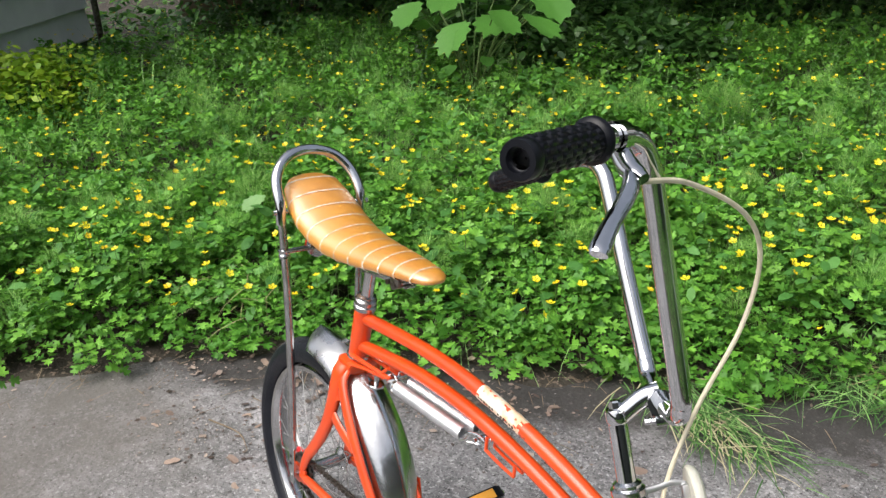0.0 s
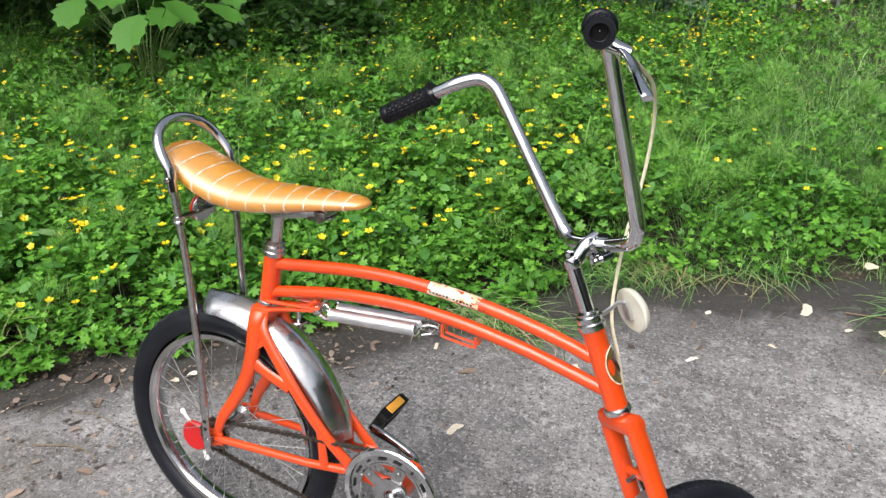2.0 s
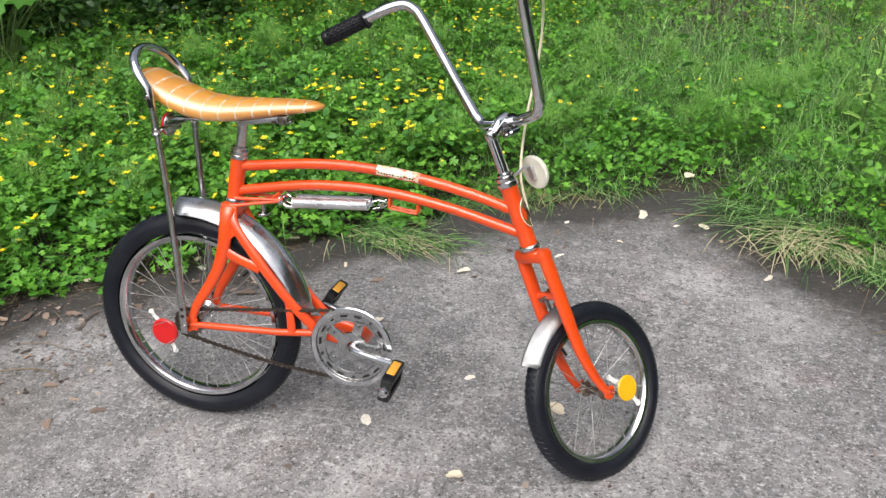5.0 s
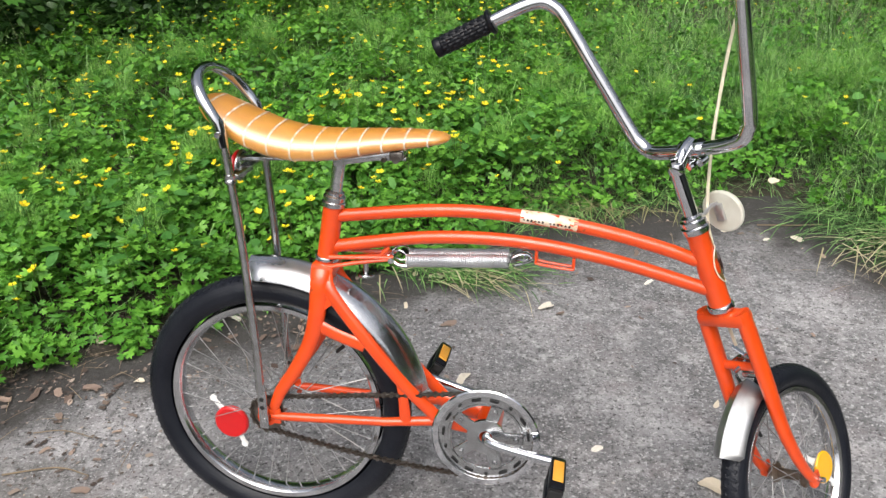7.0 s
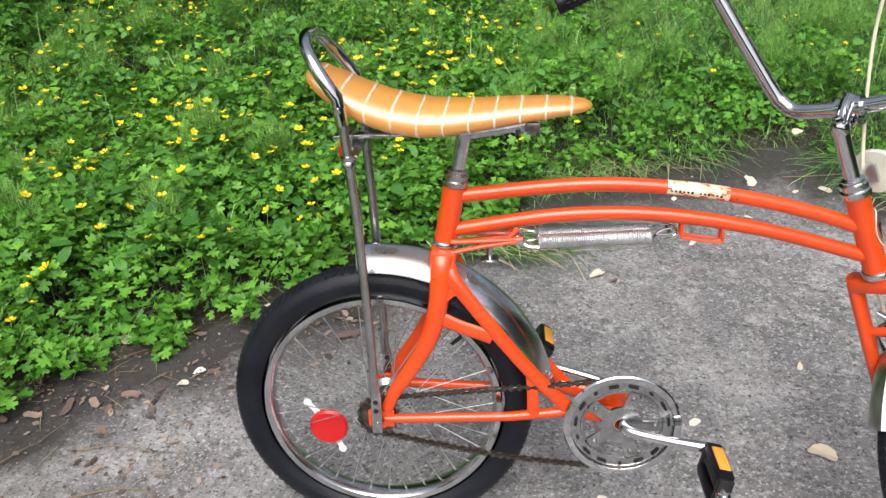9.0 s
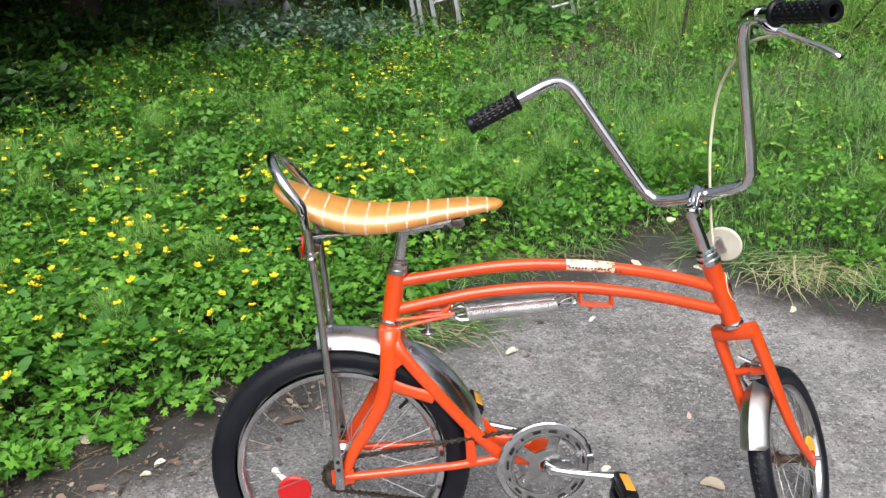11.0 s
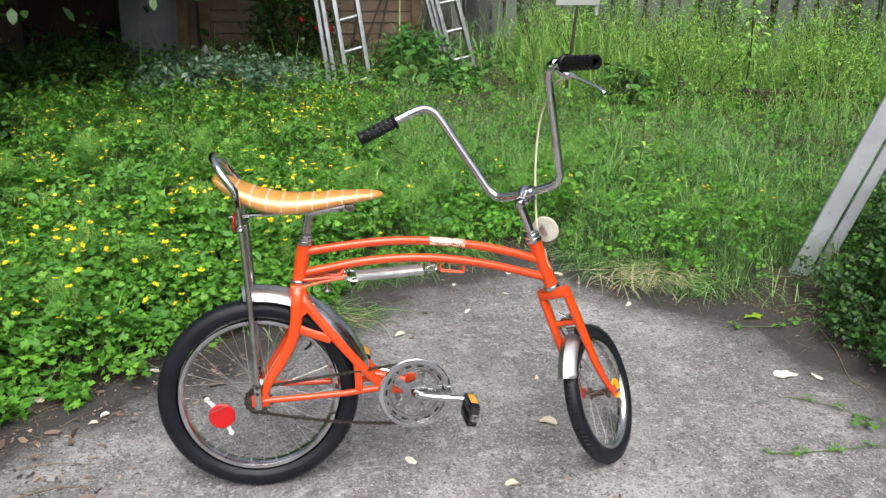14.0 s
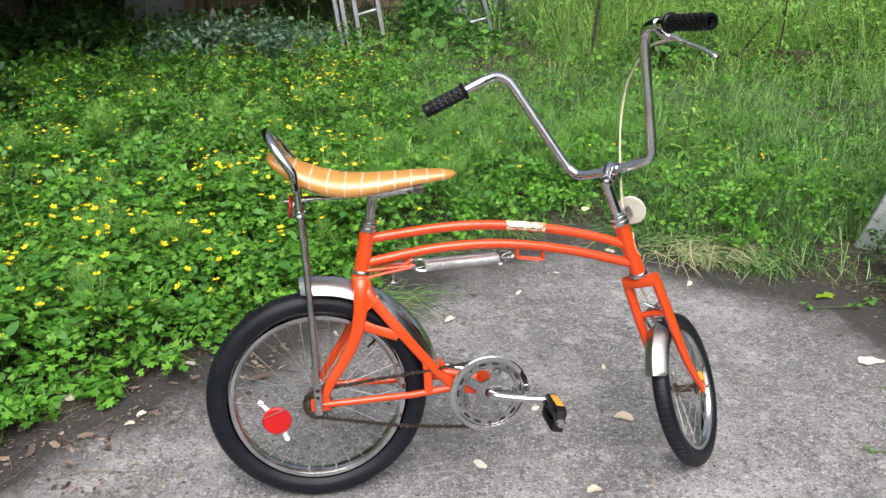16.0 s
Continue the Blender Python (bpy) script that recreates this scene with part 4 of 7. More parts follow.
def build_drive():
    c = Vector((0.385, 0, 0.240))
    ring = part("chainring", g_ring_plate(), DULL, bike, "chrome chainring with slots", Matrix.Translation(c + Vector((0, -0.045, 0))) @ pose(0, 0, 0, 0, 17, 0))
    teeth = []
    for i in range(44):
        a = 2 * math.pi * i / 44
        mm = Matrix.Rotation(-a, 4, "Y")
        teeth.append(g_move(([(0.080, -0.0012, -0.004), (0.080, -0.0012, 0.004), (0.0865, -0.0009, 0.0013), (0.0865, -0.0009, -0.0013), (0.080, 0.0012, -0.004), (0.080, 0.0012, 0.004), (0.0865, 0.0009, 0.0013), (0.0865, 0.0009, -0.0013)],
                             [(0, 1, 2, 3), (7, 6, 5, 4), (1, 5, 6, 2), (2, 6, 7, 3), (3, 7, 4, 0)]), mm))
    part("teeth", g_join(*teeth), DARKSTEEL, ring)
    part("guard_ring", g_lathe([(0.081, -0.0075), (0.0905, -0.0075), (0.0925, -0.0055), (0.0925, -0.004), (0.081, -0.005)], 60, "y", closed=True), CHROME, ring)
    for i in range(15):
        a = 2 * math.pi * i / 15
        wide = 0.016 if i % 3 else 0.006
        part("slot", g_box((0.0045, 0.0022, wide), m=Matrix.Rotation(-a, 4, "Y") @ pose(0.0725, -0.0036, 0), bevel=0.001), BLACK, ring)
    # one-piece crank
    crank = part("crank", g_tube(curve_points([c + Vector((0.0, -0.030, 0)), c + Vector((0.004, -0.056, 0)), c + Vector((0.022, -0.068, -0.001)), c + Vector((0.065, -0.078, -0.005)), c + Vector((0.121, -0.090, -0.008))], 6), [0.0100, 0.0095, 0.0082, 0.0076, 0.0098], 18, flat=0.9),
                 CHROME, bike, "chrome one-piece crank")
    part("left_arm", g_tube(curve_points([c + Vector((0, 0.030, 0)), c + Vector((-0.004, 0.056, 0.001)), c + Vector((-0.022, 0.072, 0.006)), c + Vector((-0.065, 0.084, 0.014)), c + Vector((-0.121, 0.096, 0.022))], 6), [0.011, 0.0105, 0.0092, 0.0088, 0.0115], 14, flat=0.8), CHROME, crank)
    part("bearing_cup", g_join(g_move(g_lathe([(0.011, -0.046), (0.016, -0.045), (0.019, -0.040), (0.022, -0.034), (0.0235, -0.030)], 24, "y"), Matrix.Translation(c))), BRUSHED, crank)
    for s, m in ((-1, Matrix.Translation(c + Vector((0.121, -0.098, -0.008))) @ pose(0, 0, 0, 0, -78, 0)), (1, Matrix.Translation(c + Vector((-0.121, 0.104, 0.022))) @ pose(0, 0, 0, 0, 122, 0))):
        pedal = part("pedal", g_join(g_tube([(0, 0, 0), (0, s * 0.100, 0)], 0.0085, 12), g_box((0.048, 0.010, 0.022), (0, s * 0.014, 0), 0.003), g_box((0.048, 0.012, 0.022), (0, s * 0.096, 0), 0.003)), BLACK, bike, "black pedal with amber reflectors", m)
        for e in (-1, 1):
            part("tread_block", g_box((0.018, 0.080, 0.025), (e * 0.0195, s * 0.055, 0), 0.005), GRIP, pedal)
            part("pedal_reflector", g_box((0.004, 0.052, 0.017), (e * 0.0288, s * 0.055, 0), 0.0015), AMBER_PALE, pedal, "amber reflector")
        part("end_cap", g_move(g_lathe([(0.001, s * 0.116), (0.007, s * 0.115), (0.0105, s * 0.110), (0.0105, s * 0.100)], 14, "y"), Matrix.Identity(4)), CHROME, pedal)
    # sprocket and chain
    part("sprocket", g_join(g_disc_at(0.030, 0.004, (0, -0.045, 0.248), "y"), *[g_move(g_box((0.006, 0.003, 0.004)), Matrix.Translation((0, -0.045, 0.248)) @ Matrix.Rotation(2 * math.pi * i / 18, 4, "Y") @ pose(0.032, 0, 0)) for i in range(18)]), DARKSTEEL, bike, "dark oily sprocket")
    rc, rs = 0.083, 0.033
    path = []
    for k in range(25):
        a = radians(92 - 176 * k / 24)
        path.append(Vector((0.385 + rc * math.cos(a), -0.045, 0.240 + rc * math.sin(a))))
    for k in range(1, 40):
        f = k / 40
        path.append(Vector((0.385 + (0 - 0.385) * f + 0.004, -0.045, 0.240 - rc + (0.008 + rc - rs) * f - 0.010 * math.sin(math.pi * f))))
    for k in range(13):
        a = radians(-84 - 186 * k / 12)
        path.append(Vector((rs * math.cos(a), -0.045, 0.248 + rs * math.sin(a))))
    for k in range(1, 40):
        f = k / 40
        path.append(Vector((0.385 * f - 0.002, -0.045, 0.248 + rs + (0.240 + rc - 0.248 - rs) * f)))
    dist = [0.0]
    for a, b in zip(path, path[1:] + path[:1]):
        dist.append(dist[-1] + (b - a).length)
    count = int(dist[-1] / 0.0127)
    chain = part("chain", g_tube(path, 0.0012, 5, closed=True), DARKSTEEL, bike, "dark oily roller chain")
    arr = np.array([tuple(p) for p in path + path[:1]])
    links = []
    for half in (0.0036, 0.0022):
        plates = []
        for z in (half, -half):
            plates.append(g_box((0.0127, 0.0011, 0.0038), (0, z, 0)))
            plates += [g_move(g_disc(0.0041, 0.0011, 8, "y", 0.0), pose(e * 0.0063, z, 0)) for e in (-1, 1)]
        links.append(mesh_of("link", g_join(*plates, g_tube([(-0.0063, -0.0045, 0), (-0.0063, 0.0045, 0)], 0.0024, 6)), DARKSTEEL))
    for i in range(count):
        s0 = dist[-1] * i / count
        p = Vector([np.interp(s0, dist, arr[:, k]) for k in range(3)])
        q = Vector([np.interp((s0 + 0.004) % dist[-1], dist, arr[:, k]) for k in range(3)])
        ang = math.atan2(q.z - p.z, q.x - p.x)
        part("link", links[i % 2], DARKSTEEL, chain, m=Matrix.Translation(p) @ Matrix.Rotation(-ang, 4, "Y"))
    # prop stand on the far side
    part("kickstand", g_tube(curve_points([(0.335, 0.03, 0.235), (0.345, 0.075, 0.215), (0.372, 0.140, 0.110), (0.392, 0.178, 0.0285)], 6), [0.008, 0.008, 0.0075, 0.007], 12), BRUSHED, bike, "chrome kickstand")


def g_ring_plate():
    """A chainring: outer band, inner band and five arms."""
    t = 0.002
    outer = g_lathe([(0.062, -t), (0.082, -t), (0.082, t), (0.062, t)], 60, "y", closed=True)
    inner = g_lathe([(0.014, -t * 1.2), (0.033, -t * 1.2), (0.033, t * 1.2), (0.014, t * 1.2)], 36, "y", closed=True)
    arms = []
    for i in range(5):
        a = 2 * math.pi * i / 5 + 0.3
        arms.append(g_box((0.040, 2 * t, 0.021), bevel=0.0012, m=Matrix.Rotation(-a, 4, "Y") @ pose(0.046, 0, 0)))
        arms.append(g_move(g_lathe([(0.001, -0.0062), (0.003, -0.006), (0.0045, -0.004), (0.0045, 0)], 10, "y"), Matrix.Rotation(-a, 4, "Y") @ pose(0.052, 0, 0)))
        b = a + math.pi / 5
        arms.append(g_tube([(0.063 * math.cos(b + 0.42 * q), -0.001, 0.063 * math.sin(b + 0.42 * q)) for q in np.linspace(-1, 1, 9)], 0.003, 6))
    return g_join(outer, inner, *arms)


def build_front():
    def s_part(name, geo, material, parent, label=""):
        return part(name, geo, material, parent, label, STEER if parent is bike else None)

    fork = s_part("fork", g_join(g_box((0.034, 0.086, 0.024), (0, 0, -0.152), 0.008), g_tube([(0, 0, -0.155), (0, 0, -0.130)], 0.016, 20)), ORANGE, bike, "orange fork with squared crown")
    for s in (-1, 1):
        leg = [(0.0, s * 0.0345, -0.140), (0.0, s * 0.036, -0.175), (0.001, s * 0.038, -0.26), (0.002, s * 0.040, -0.35), (0.010, s * 0.042, -0.41), (0.022, s * 0.044, -0.454), (0.033, s * 0.045, -0.477)]
        s_part("leg", g_tube(curve_points(leg, 5), [0.0140, 0.0156, 0.0150, 0.0132, 0.0114, 0.0096, 0.0085], 16, flat=0.72), ORANGE, fork)
        s_part("dropout", g_join(g_disc_at(0.0135, 0.006, (0.034, s * 0.045, -0.479), "y"), g_box((0.018, 0.006, 0.016), (0.041, s * 0.045, -0.475), 0.003)), ORANGE, fork)
    s_part("bridge", g_tube([(0.002, -0.038, -0.243), (0.002, 0.038, -0.243)], 0.0075, 12), ORANGE, fork)
    # headset and stem
    s_part("headset", g_lathe([(0.0172, -0.003), (0.0205, -0.001), (0.0215, 0.004), (0.0215, 0.008), (0.0185, 0.010), (0.0200, 0.013), (0.0200, 0.019), (0.0160, 0.021), (0.0165, 0.025), (0.0112, 0.028)], 30), BRUSHED, bike, "worn chrome headset")
    stem = s_part("stem", g_tube([(0, 0, -0.02), (0, 0, 0.108)], 0.0112, 20), CHROME, bike, "chrome gooseneck stem")
    s_part("stem_bolt", g_join(g_lathe([(0.001, 0.122), (0.006, 0.1215), (0.007, 0.118), (0.007, 0.110)], 6), g_lathe([(0.001, 0.1115), (0.0118, 0.1115), (0.0128, 0.109), (0.0128, 0.098), (0.0112, 0.095)], 20)), CHROME, stem)
    s_part("neck", g_tube(curve_points([(0.0, 0, 0.100), (0.016, 0, 0.110), (0.034, 0, 0.120), (0.050, 0, 0.1215)], 5), [0.012, 0.0115, 0.012, 0.014], 14, flat=0.85), CHROME, stem)
    s_part("bar_clamp", g_join(g_tube([(0.050, -0.017, 0.114), (0.050, 0.017, 0.114)], 0.0158, 20), g_tube([(0.040, -0.013, 0.094), (0.056, -0.013, 0.094), (0.056, 0.013, 0.094), (0.040, 0.013, 0.094)], 0.006, 8),
                               g_tube([(0.030, 0, 0.092), (0.066, 0, 0.092)], 0.0045, 8)), CHROME, stem)
    # handlebar
    half = [(0.051, 0.0, 0.112), (0.052, 0.060, 0.114), (0.0545, 0.085, 0.119), (0.0555, 0.098, 0.133), (0.0555, 0.1075, 0.153), (0.0525, 0.1335, 0.2557), (0.0500, 0.158, 0.354), (0.0465, 0.168, 0.381), (0.036, 0.181, 0.397), (0.016, 0.196, 0.402), (-0.006, 0.2135, 0.4015), (-0.036, 0.250, 0.398), (-0.070, 0.292, 0.3945)]
    right_end = [(0.0465, 0.168, 0.381), (0.039, 0.180, 0.397), (0.024, 0.198, 0.4035), (0.001, 0.229, 0.403), (-0.030, 0.273, 0.3985), (-0.050, 0.301, 0.3955)]
    line = [(f, -l, a) for f, l, a in reversed(half[:7] + right_end)] + half[1:]
    bar = s_part("handlebar", g_tube(curve_points(line, 6), 0.0111, 18), CHROME, bike, "tall chrome ape-hanger handlebar")
    for s in (-1, 1):
        a, b = (Vector((-0.0175, 0.2275, 0.400)), Vector((-0.0935, 0.3215, 0.3915))) if s > 0 else (Vector((0.0005, -0.2295, 0.4035)), Vector((-0.0775, -0.3400, 0.3925)))
        a, b = a.lerp(b, 0.10), b.lerp(a, 0.03)
        mm = Matrix.Translation(a) @ (b - a).to_track_quat("Z", "Y").to_matrix().to_4x4()
        grip = s_part("grip", g_move(g_grip((b - a).length), mm), GRIP, bar, "black ribbed rubber grip")
        s_part("tube_end", g_move(g_lathe([(0.0091, -0.012), (0.0091, -0.006), (0.0080, -0.0055), (0.0078, -0.030)], 20), mm @ pose(0, 0, (b - a).length)), CHROME, grip, "bare tube end in the grip")
    # brake lever on the right
    lever = s_part("brake_lever", g_join(g_move(g_lathe([(0.0115, -0.008), (0.0145, -0.008), (0.0145, 0.008), (0.0115, 0.008)], 20, closed=True), Matrix.Translation((0.0165, -0.2085, 0.4035)) @ Vector((-0.58, -0.81, -0.03)).to_track_quat("Z", "Y").to_matrix().to_4x4()),
                                         g_tube(curve_points([(0.017, -0.209, 0.390), (0.020, -0.216, 0.378), (0.025, -0.227, 0.369), (0.029, -0.236, 0.364)], 4), [0.0095, 0.0108, 0.0095, 0.006], 12, flat=0.75)), CHROME, bike, "polished steel brake lever")
    s_part("blade", g_tube(curve_points([(0.023, -0.222, 0.373), (0.016, -0.244, 0.359), (0.004, -0.266, 0.346), (-0.010, -0.289, 0.334), (-0.023, -0.310, 0.319), (-0.026, -0.315, 0.314)], 5), [0.0070, 0.0080, 0.0076, 0.0072, 0.0088, 0.0074], 12, flat=0.60), CHROME, lever)
    s_part("rivet", g_tube([(0.018, -0.226, 0.372), (0.031, -0.221, 0.369)], 0.0026, 10), RED, lever, "red capped rivet")
    cable = [(0.024, -0.232, 0.363), (0.082, -0.162, 0.353), (0.145, -0.099, 0.313), (0.168, -0.048, 0.260), (0.146, -0.016, 0.184), (0.088, -0.005, 0.099), (0.040, 0.003, 0.008), (0.030, 0.005, -0.060), (0.024, 0.012, -0.125), (0.023, 0.016, -0.170), (0.018, 0.010, -0.215)]
    s_part("brake_cable", g_tube(curve_points(cable, 7), 0.0027, 9), CABLE, bike, "cream brake cable housing")
    # round white reflector on a bent wire in front of the headset
    disc = s_part("front_reflector", g_move(g_lathe([(0.001, 0.006), (0.012, 0.0065), (0.028, 0.006), (0.033, 0.003), (0.0355, -0.002), (0.0355, -0.005), (0.033, -0.007), (0.001, -0.007)], 36, "x"), Matrix.Translation((0.074, -0.004, 0.000))), WHITE_PLASTIC, bike, "round yellowed white reflector on bent wire")
    s_part("bracket", g_join(g_tube(curve_points([(0.018, 0.0, 0.012), (0.034, 0.001, 0.014), (0.050, 0.0, 0.018), (0.064, -0.002, 0.016)], 5), 0.0036, 8, flat=0.6), g_box((0.008, 0.014, 0.030), (0.063, -0.003, 0.002), 0.002)), SATIN, disc)
    # side-pull brake
    brake = s_part("brake_caliper", g_join(g_tube([(-0.020, 0, -0.243), (0.026, 0, -0.243)], 0.004, 8), g_box((0.010, 0.030, 0.012), (0.018, 0, -0.240), 0.003), g_tube([(0.026, 0, -0.243), (0.033, 0, -0.243)], 0.008, 6)), DULL, bike, "steel side-pull brake")
    for s in (-1, 1):
        s_part("arm", g_tube(curve_points([(0.022, -s * 0.022, -0.220), (0.020, 0, -0.234), (0.018, s * 0.024, -0.245), (0.018, s * 0.030, -0.270), (0.018, s * 0.024, -0.295)], 4), 0.0045, 8, flat=0.6), DULL, brake)
        s_part("brake_pad", g_box((0.034, 0.009, 0.011), (0.018, s * 0.020, -0.300), 0.002), BLACK, brake)
    hub = STEER @ pose(0.037, 0, -0.481, -1.5, 0, 2.5)
    build_wheel("front_wheel", "small spoked front wheel with black tyre", hub, 0.1875, 0.0205, 0.1495, 28, 0.017, 0.036, 0.060, (0.072, -0.012, -0.034, 62, AMBER, "amber spoke reflector"), 84, 110)
    fender = build_fender("front_fender", "short chrome front mudguard", hub, 0.1975, 97, 137, 0.0275, bike, 0.020, DULLGUARD)
    part("stay_bolt", g_join(g_tube([(-0.012, -0.012, 0.2075), (-0.012, 0.012, 0.2075)], 0.006, 10)), BRUSHED, fender)


def g_grip(length):
    """A ribbed grip along z from its flange at 0 to its open end."""
    seg, rows = 48, 48
    verts, faces = [], []
    prof = [(0.0112, 0.0), (0.0190, 0.0), (0.0208, 0.002), (0.0208, 0.005), (0.0192, 0.0075), (0.0160, 0.009)]
    body = []
    for i in range(rows + 1):
        body.append((0.0152, 0.011 + (length - 0.026) * i / rows))
    tail = [(0.0152, length - 0.013), (0.0163, length - 0.011), (0.0166, length - 0.003), (0.0155, length), (0.0102, length), (0.0092, length - 0.002), (0.0090, length - 0.035), (0.001, length - 0.035)]
    allp = prof + body + tail
    for j, (r, z) in enumerate(allp):
        inside = len(prof) <= j < len(prof) + rows + 1
        for k in range(seg):
            rr = r
            if inside:
                i = j - len(prof)
                row = k // 3
                step = (i + (4 if row % 2 else 0)) % 8
                rr = r + (0.0008 + 0.0013 * step / 7 if step < 7 else -0.0002) if k % 3 < 2 else r - 0.0001
            a = 2 * math.pi * k / seg
            verts.append((rr * math.cos(a), rr * math.sin(a), z))
    for i in range(len(allp) - 1):
        for k in range(seg):
            l = (k + 1) % seg
            faces.append((i * seg + k, i * seg + l, (i + 1) * seg + l, (i + 1) * seg + k))
    return verts, faces


build_frame()
build_rear_frame()
HUB = Matrix.Translation((0, 0, 0.248))
build_wheel("rear_wheel", "spoked rear wheel with thick black tyre", HUB, 0.2465, 0.0255, 0.1955, 36, 0.022, 0.050, 0.072, (-0.096, 0.006, -0.055, 38, RED, "red spoke reflector"), 110, 43)
build_fender("rear_fender", "chrome rear mudguard", Matrix.Translation((0, 0.004, 0.248)), 0.2600, 10, 96, 0.0425, bike, 0.028)
build_saddle()
build_seat_hardware()
build_drive()
build_front()


# ---- planting ----
def compound_leaf(half):
    """Three cut leaflets about 1 across; half: one side of a leaflet's outline from base to tip."""
    v, t = [], []
    outline = half + [(x, -y) for x, y in reversed(half[:-1])]
    for turn, (ax, ay), size in ((0.0, (0.10, 0.0), 0.50), (1.95, (-0.02, 0.05), 0.46), (-1.95, (-0.02, -0.05), 0.46)):
        c, s, i = math.cos(turn), math.sin(turn), len(v)
        for x, y in [(0.05 if len(half) < 4 else 0.34, 0.0)] + outline:
            z = 0.30 * abs(y) - 0.24 * x * x
            x, y = x * size, y * size
            v.append((ax + x * c - y * s, ay + x * s + y * c, z * size))
        t += [(i, i + k, i + k + 1) for k in range(1, len(outline))]
    return np.array(v), np.array(t)


NEAR_LEAF = compound_leaf([(0.02, 0.03), (0.24, 0.13), (0.30, 0.50), (0.53, 0.58), (0.52, 0.20), (0.76, 0.42), (0.92, 0.33), (0.83, 0.09), (1.08, 0.0)])
MID_LEAF = compound_leaf([(0.42, 0.56), (0.64, 0.24), (1.0, 0.0)])
OVAL = (np.array([(0, 0, 0), (0.35, 0.26, 0.05), (0.75, 0.22, 0.02), (1, 0, -0.08), (0.75, -0.22, 0.02), (0.35, -0.26, 0.05)]), np.array([(0, 1, 5), (1, 4, 5), (1, 2, 4), (2, 3, 4)]))
LANCE = (OVAL[0] * np.array([1.0, 0.45, 1.0]), OVAL[1])
BLADE = (np.array([(0, -0.5, 0), (0, 0.5, 0), (0.03, -0.45, 0.35), (0.03, 0.45, 0.35), (0.14, -0.33, 0.68), (0.14, 0.33, 0.68), (0.36, 0, 0.93)]),
         np.array([(0, 1, 3), (0, 3, 2), (2, 3, 5), (2, 5, 4), (4, 5, 6)]))


ARCH = (np.array([(0, -0.5, 0), (0, 0.5, 0), (0.06, -0.48, 0.42), (0.06, 0.48, 0.42), (0.22, -0.42, 0.75), (0.22, 0.42, 0.75), (0.50, -0.32, 0.92), (0.50, 0.32, 0.92), (0.80, -0.18, 0.84), (0.80, 0.18, 0.84), (1.0, 0, 0.64)]),
        np.array([(0, 1, 3), (0, 3, 2), (2, 3, 5), (2, 5, 4), (4, 5, 7), (4, 7, 6), (6, 7, 9), (6, 9, 8), (8, 9, 10)]))


def spread(count, x0, x1, y0, y1):
    return rng.uniform(x0, x1, count), rng.uniform(y0, y1, count)


def grassy(x, y):
    """0 where the low buttercups rule, 1 where long grass does."""
    g = (x * 0.75 + y * 0.12 - 0.34 + 0.45 * waves(x, y, 1.1, 21)) / 0.8
    return np.clip(g, 0, 1)


def cover_height(x, y, d):
    h = 0.085 + 0.135 * np.clip(d / 0.28, 0, 1) + 0.05 * np.clip((d - 1.0) / 2.0, 0, 1)
    return h * (1 + 0.28 * waves(x, y, 0.30, 31) + 0.2 * waves(x, y, 0.9, 33))


def tufting(x, y):
    """Thick and thin places in the grass."""
    return np.clip(0.62 + 0.85 * waves(x, y, 0.28, 57) + 0.45 * waves(x, y, 0.8, 58), 0.06, 1)


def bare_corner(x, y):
    """Thins the low growth under the leaning boards, so the corner reads as shaded."""
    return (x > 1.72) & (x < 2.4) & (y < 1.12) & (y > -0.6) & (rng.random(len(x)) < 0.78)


def leaf_carpet(name, shape, count, box, d0, d1, size, material, label, keep_grass, tiltiness=0.65, low=0.10):
    x, y = spread(count, *box)
    d = edge_distance(x, y) + 0.07 * waves(x, y, 0.25, 41)
    ok = (d > d0 + 0.04 * np.clip(2 * grassy(x, y), 0, 1)) & (d < d1) & (rng.random(count) < 1 - grassy(x, y) * (1 - keep_grass))
    ok &= (np.hypot(x - 2.07, y - 1.18) > 0.15) & ~bare_corner(x, y)
    if keep_grass >= 0.7:
        ok &= rng.random(count) < tufting(x, y) + 0.15
    ok &= (d > 0.10) | (rng.random(count) < 0.62)
    x, y, d = x[ok], y[ok], np.maximum(d[ok], 0)
    n = len(x)
    layer = low + (1 - low) * rng.random(n) ** 0.45
    layer = np.where(d < 0.07, np.maximum(layer, 0.55), layer)
    z = cover_height(x, y, d) * layer
    hang = np.clip((0.12 - d) / 0.12, 0, 1)
    pos = np.stack([x, y, np.maximum(z - hang * 0.02, 0.008)], -1)
    v, t = scattered(*shape, pos, rng.uniform(0, 6.28, n), np.abs(rng.normal(0, tiltiness, n)), rng.uniform(0, 6.28, n), rng.uniform(*size, n))
    tagged(new(name, raw_mesh(name, v, t, material)), label, "foliage", kind="stuff")


leaf_carpet("buttercup_leaves", NEAR_LEAF, 60000, (-2.6, 2.4, -1.2, 2.6), -0.02, 1.05, (0.034, 0.078), LEAF, "low green lobed buttercup leaves spilling over the yard's edge", 0.13, 0.55, low=0.22)
leaf_carpet("low_herb_leaves", MID_LEAF, 13000, (-0.4, 3.2, 0.4, 3.2), 0.0, 1.7, (0.026, 0.058), LEAF, "low green herb leaves between the grass tufts", 0.70, 0.6, low=0.15)
leaf_carpet("meadow_leaves", MID_LEAF, 68000, (-5.2, 3.6, -1.5, 5.2), 1.0, 4.0, (0.043, 0.088), LEAF, "dense green lobed leaves of the wild garden", 0.17)
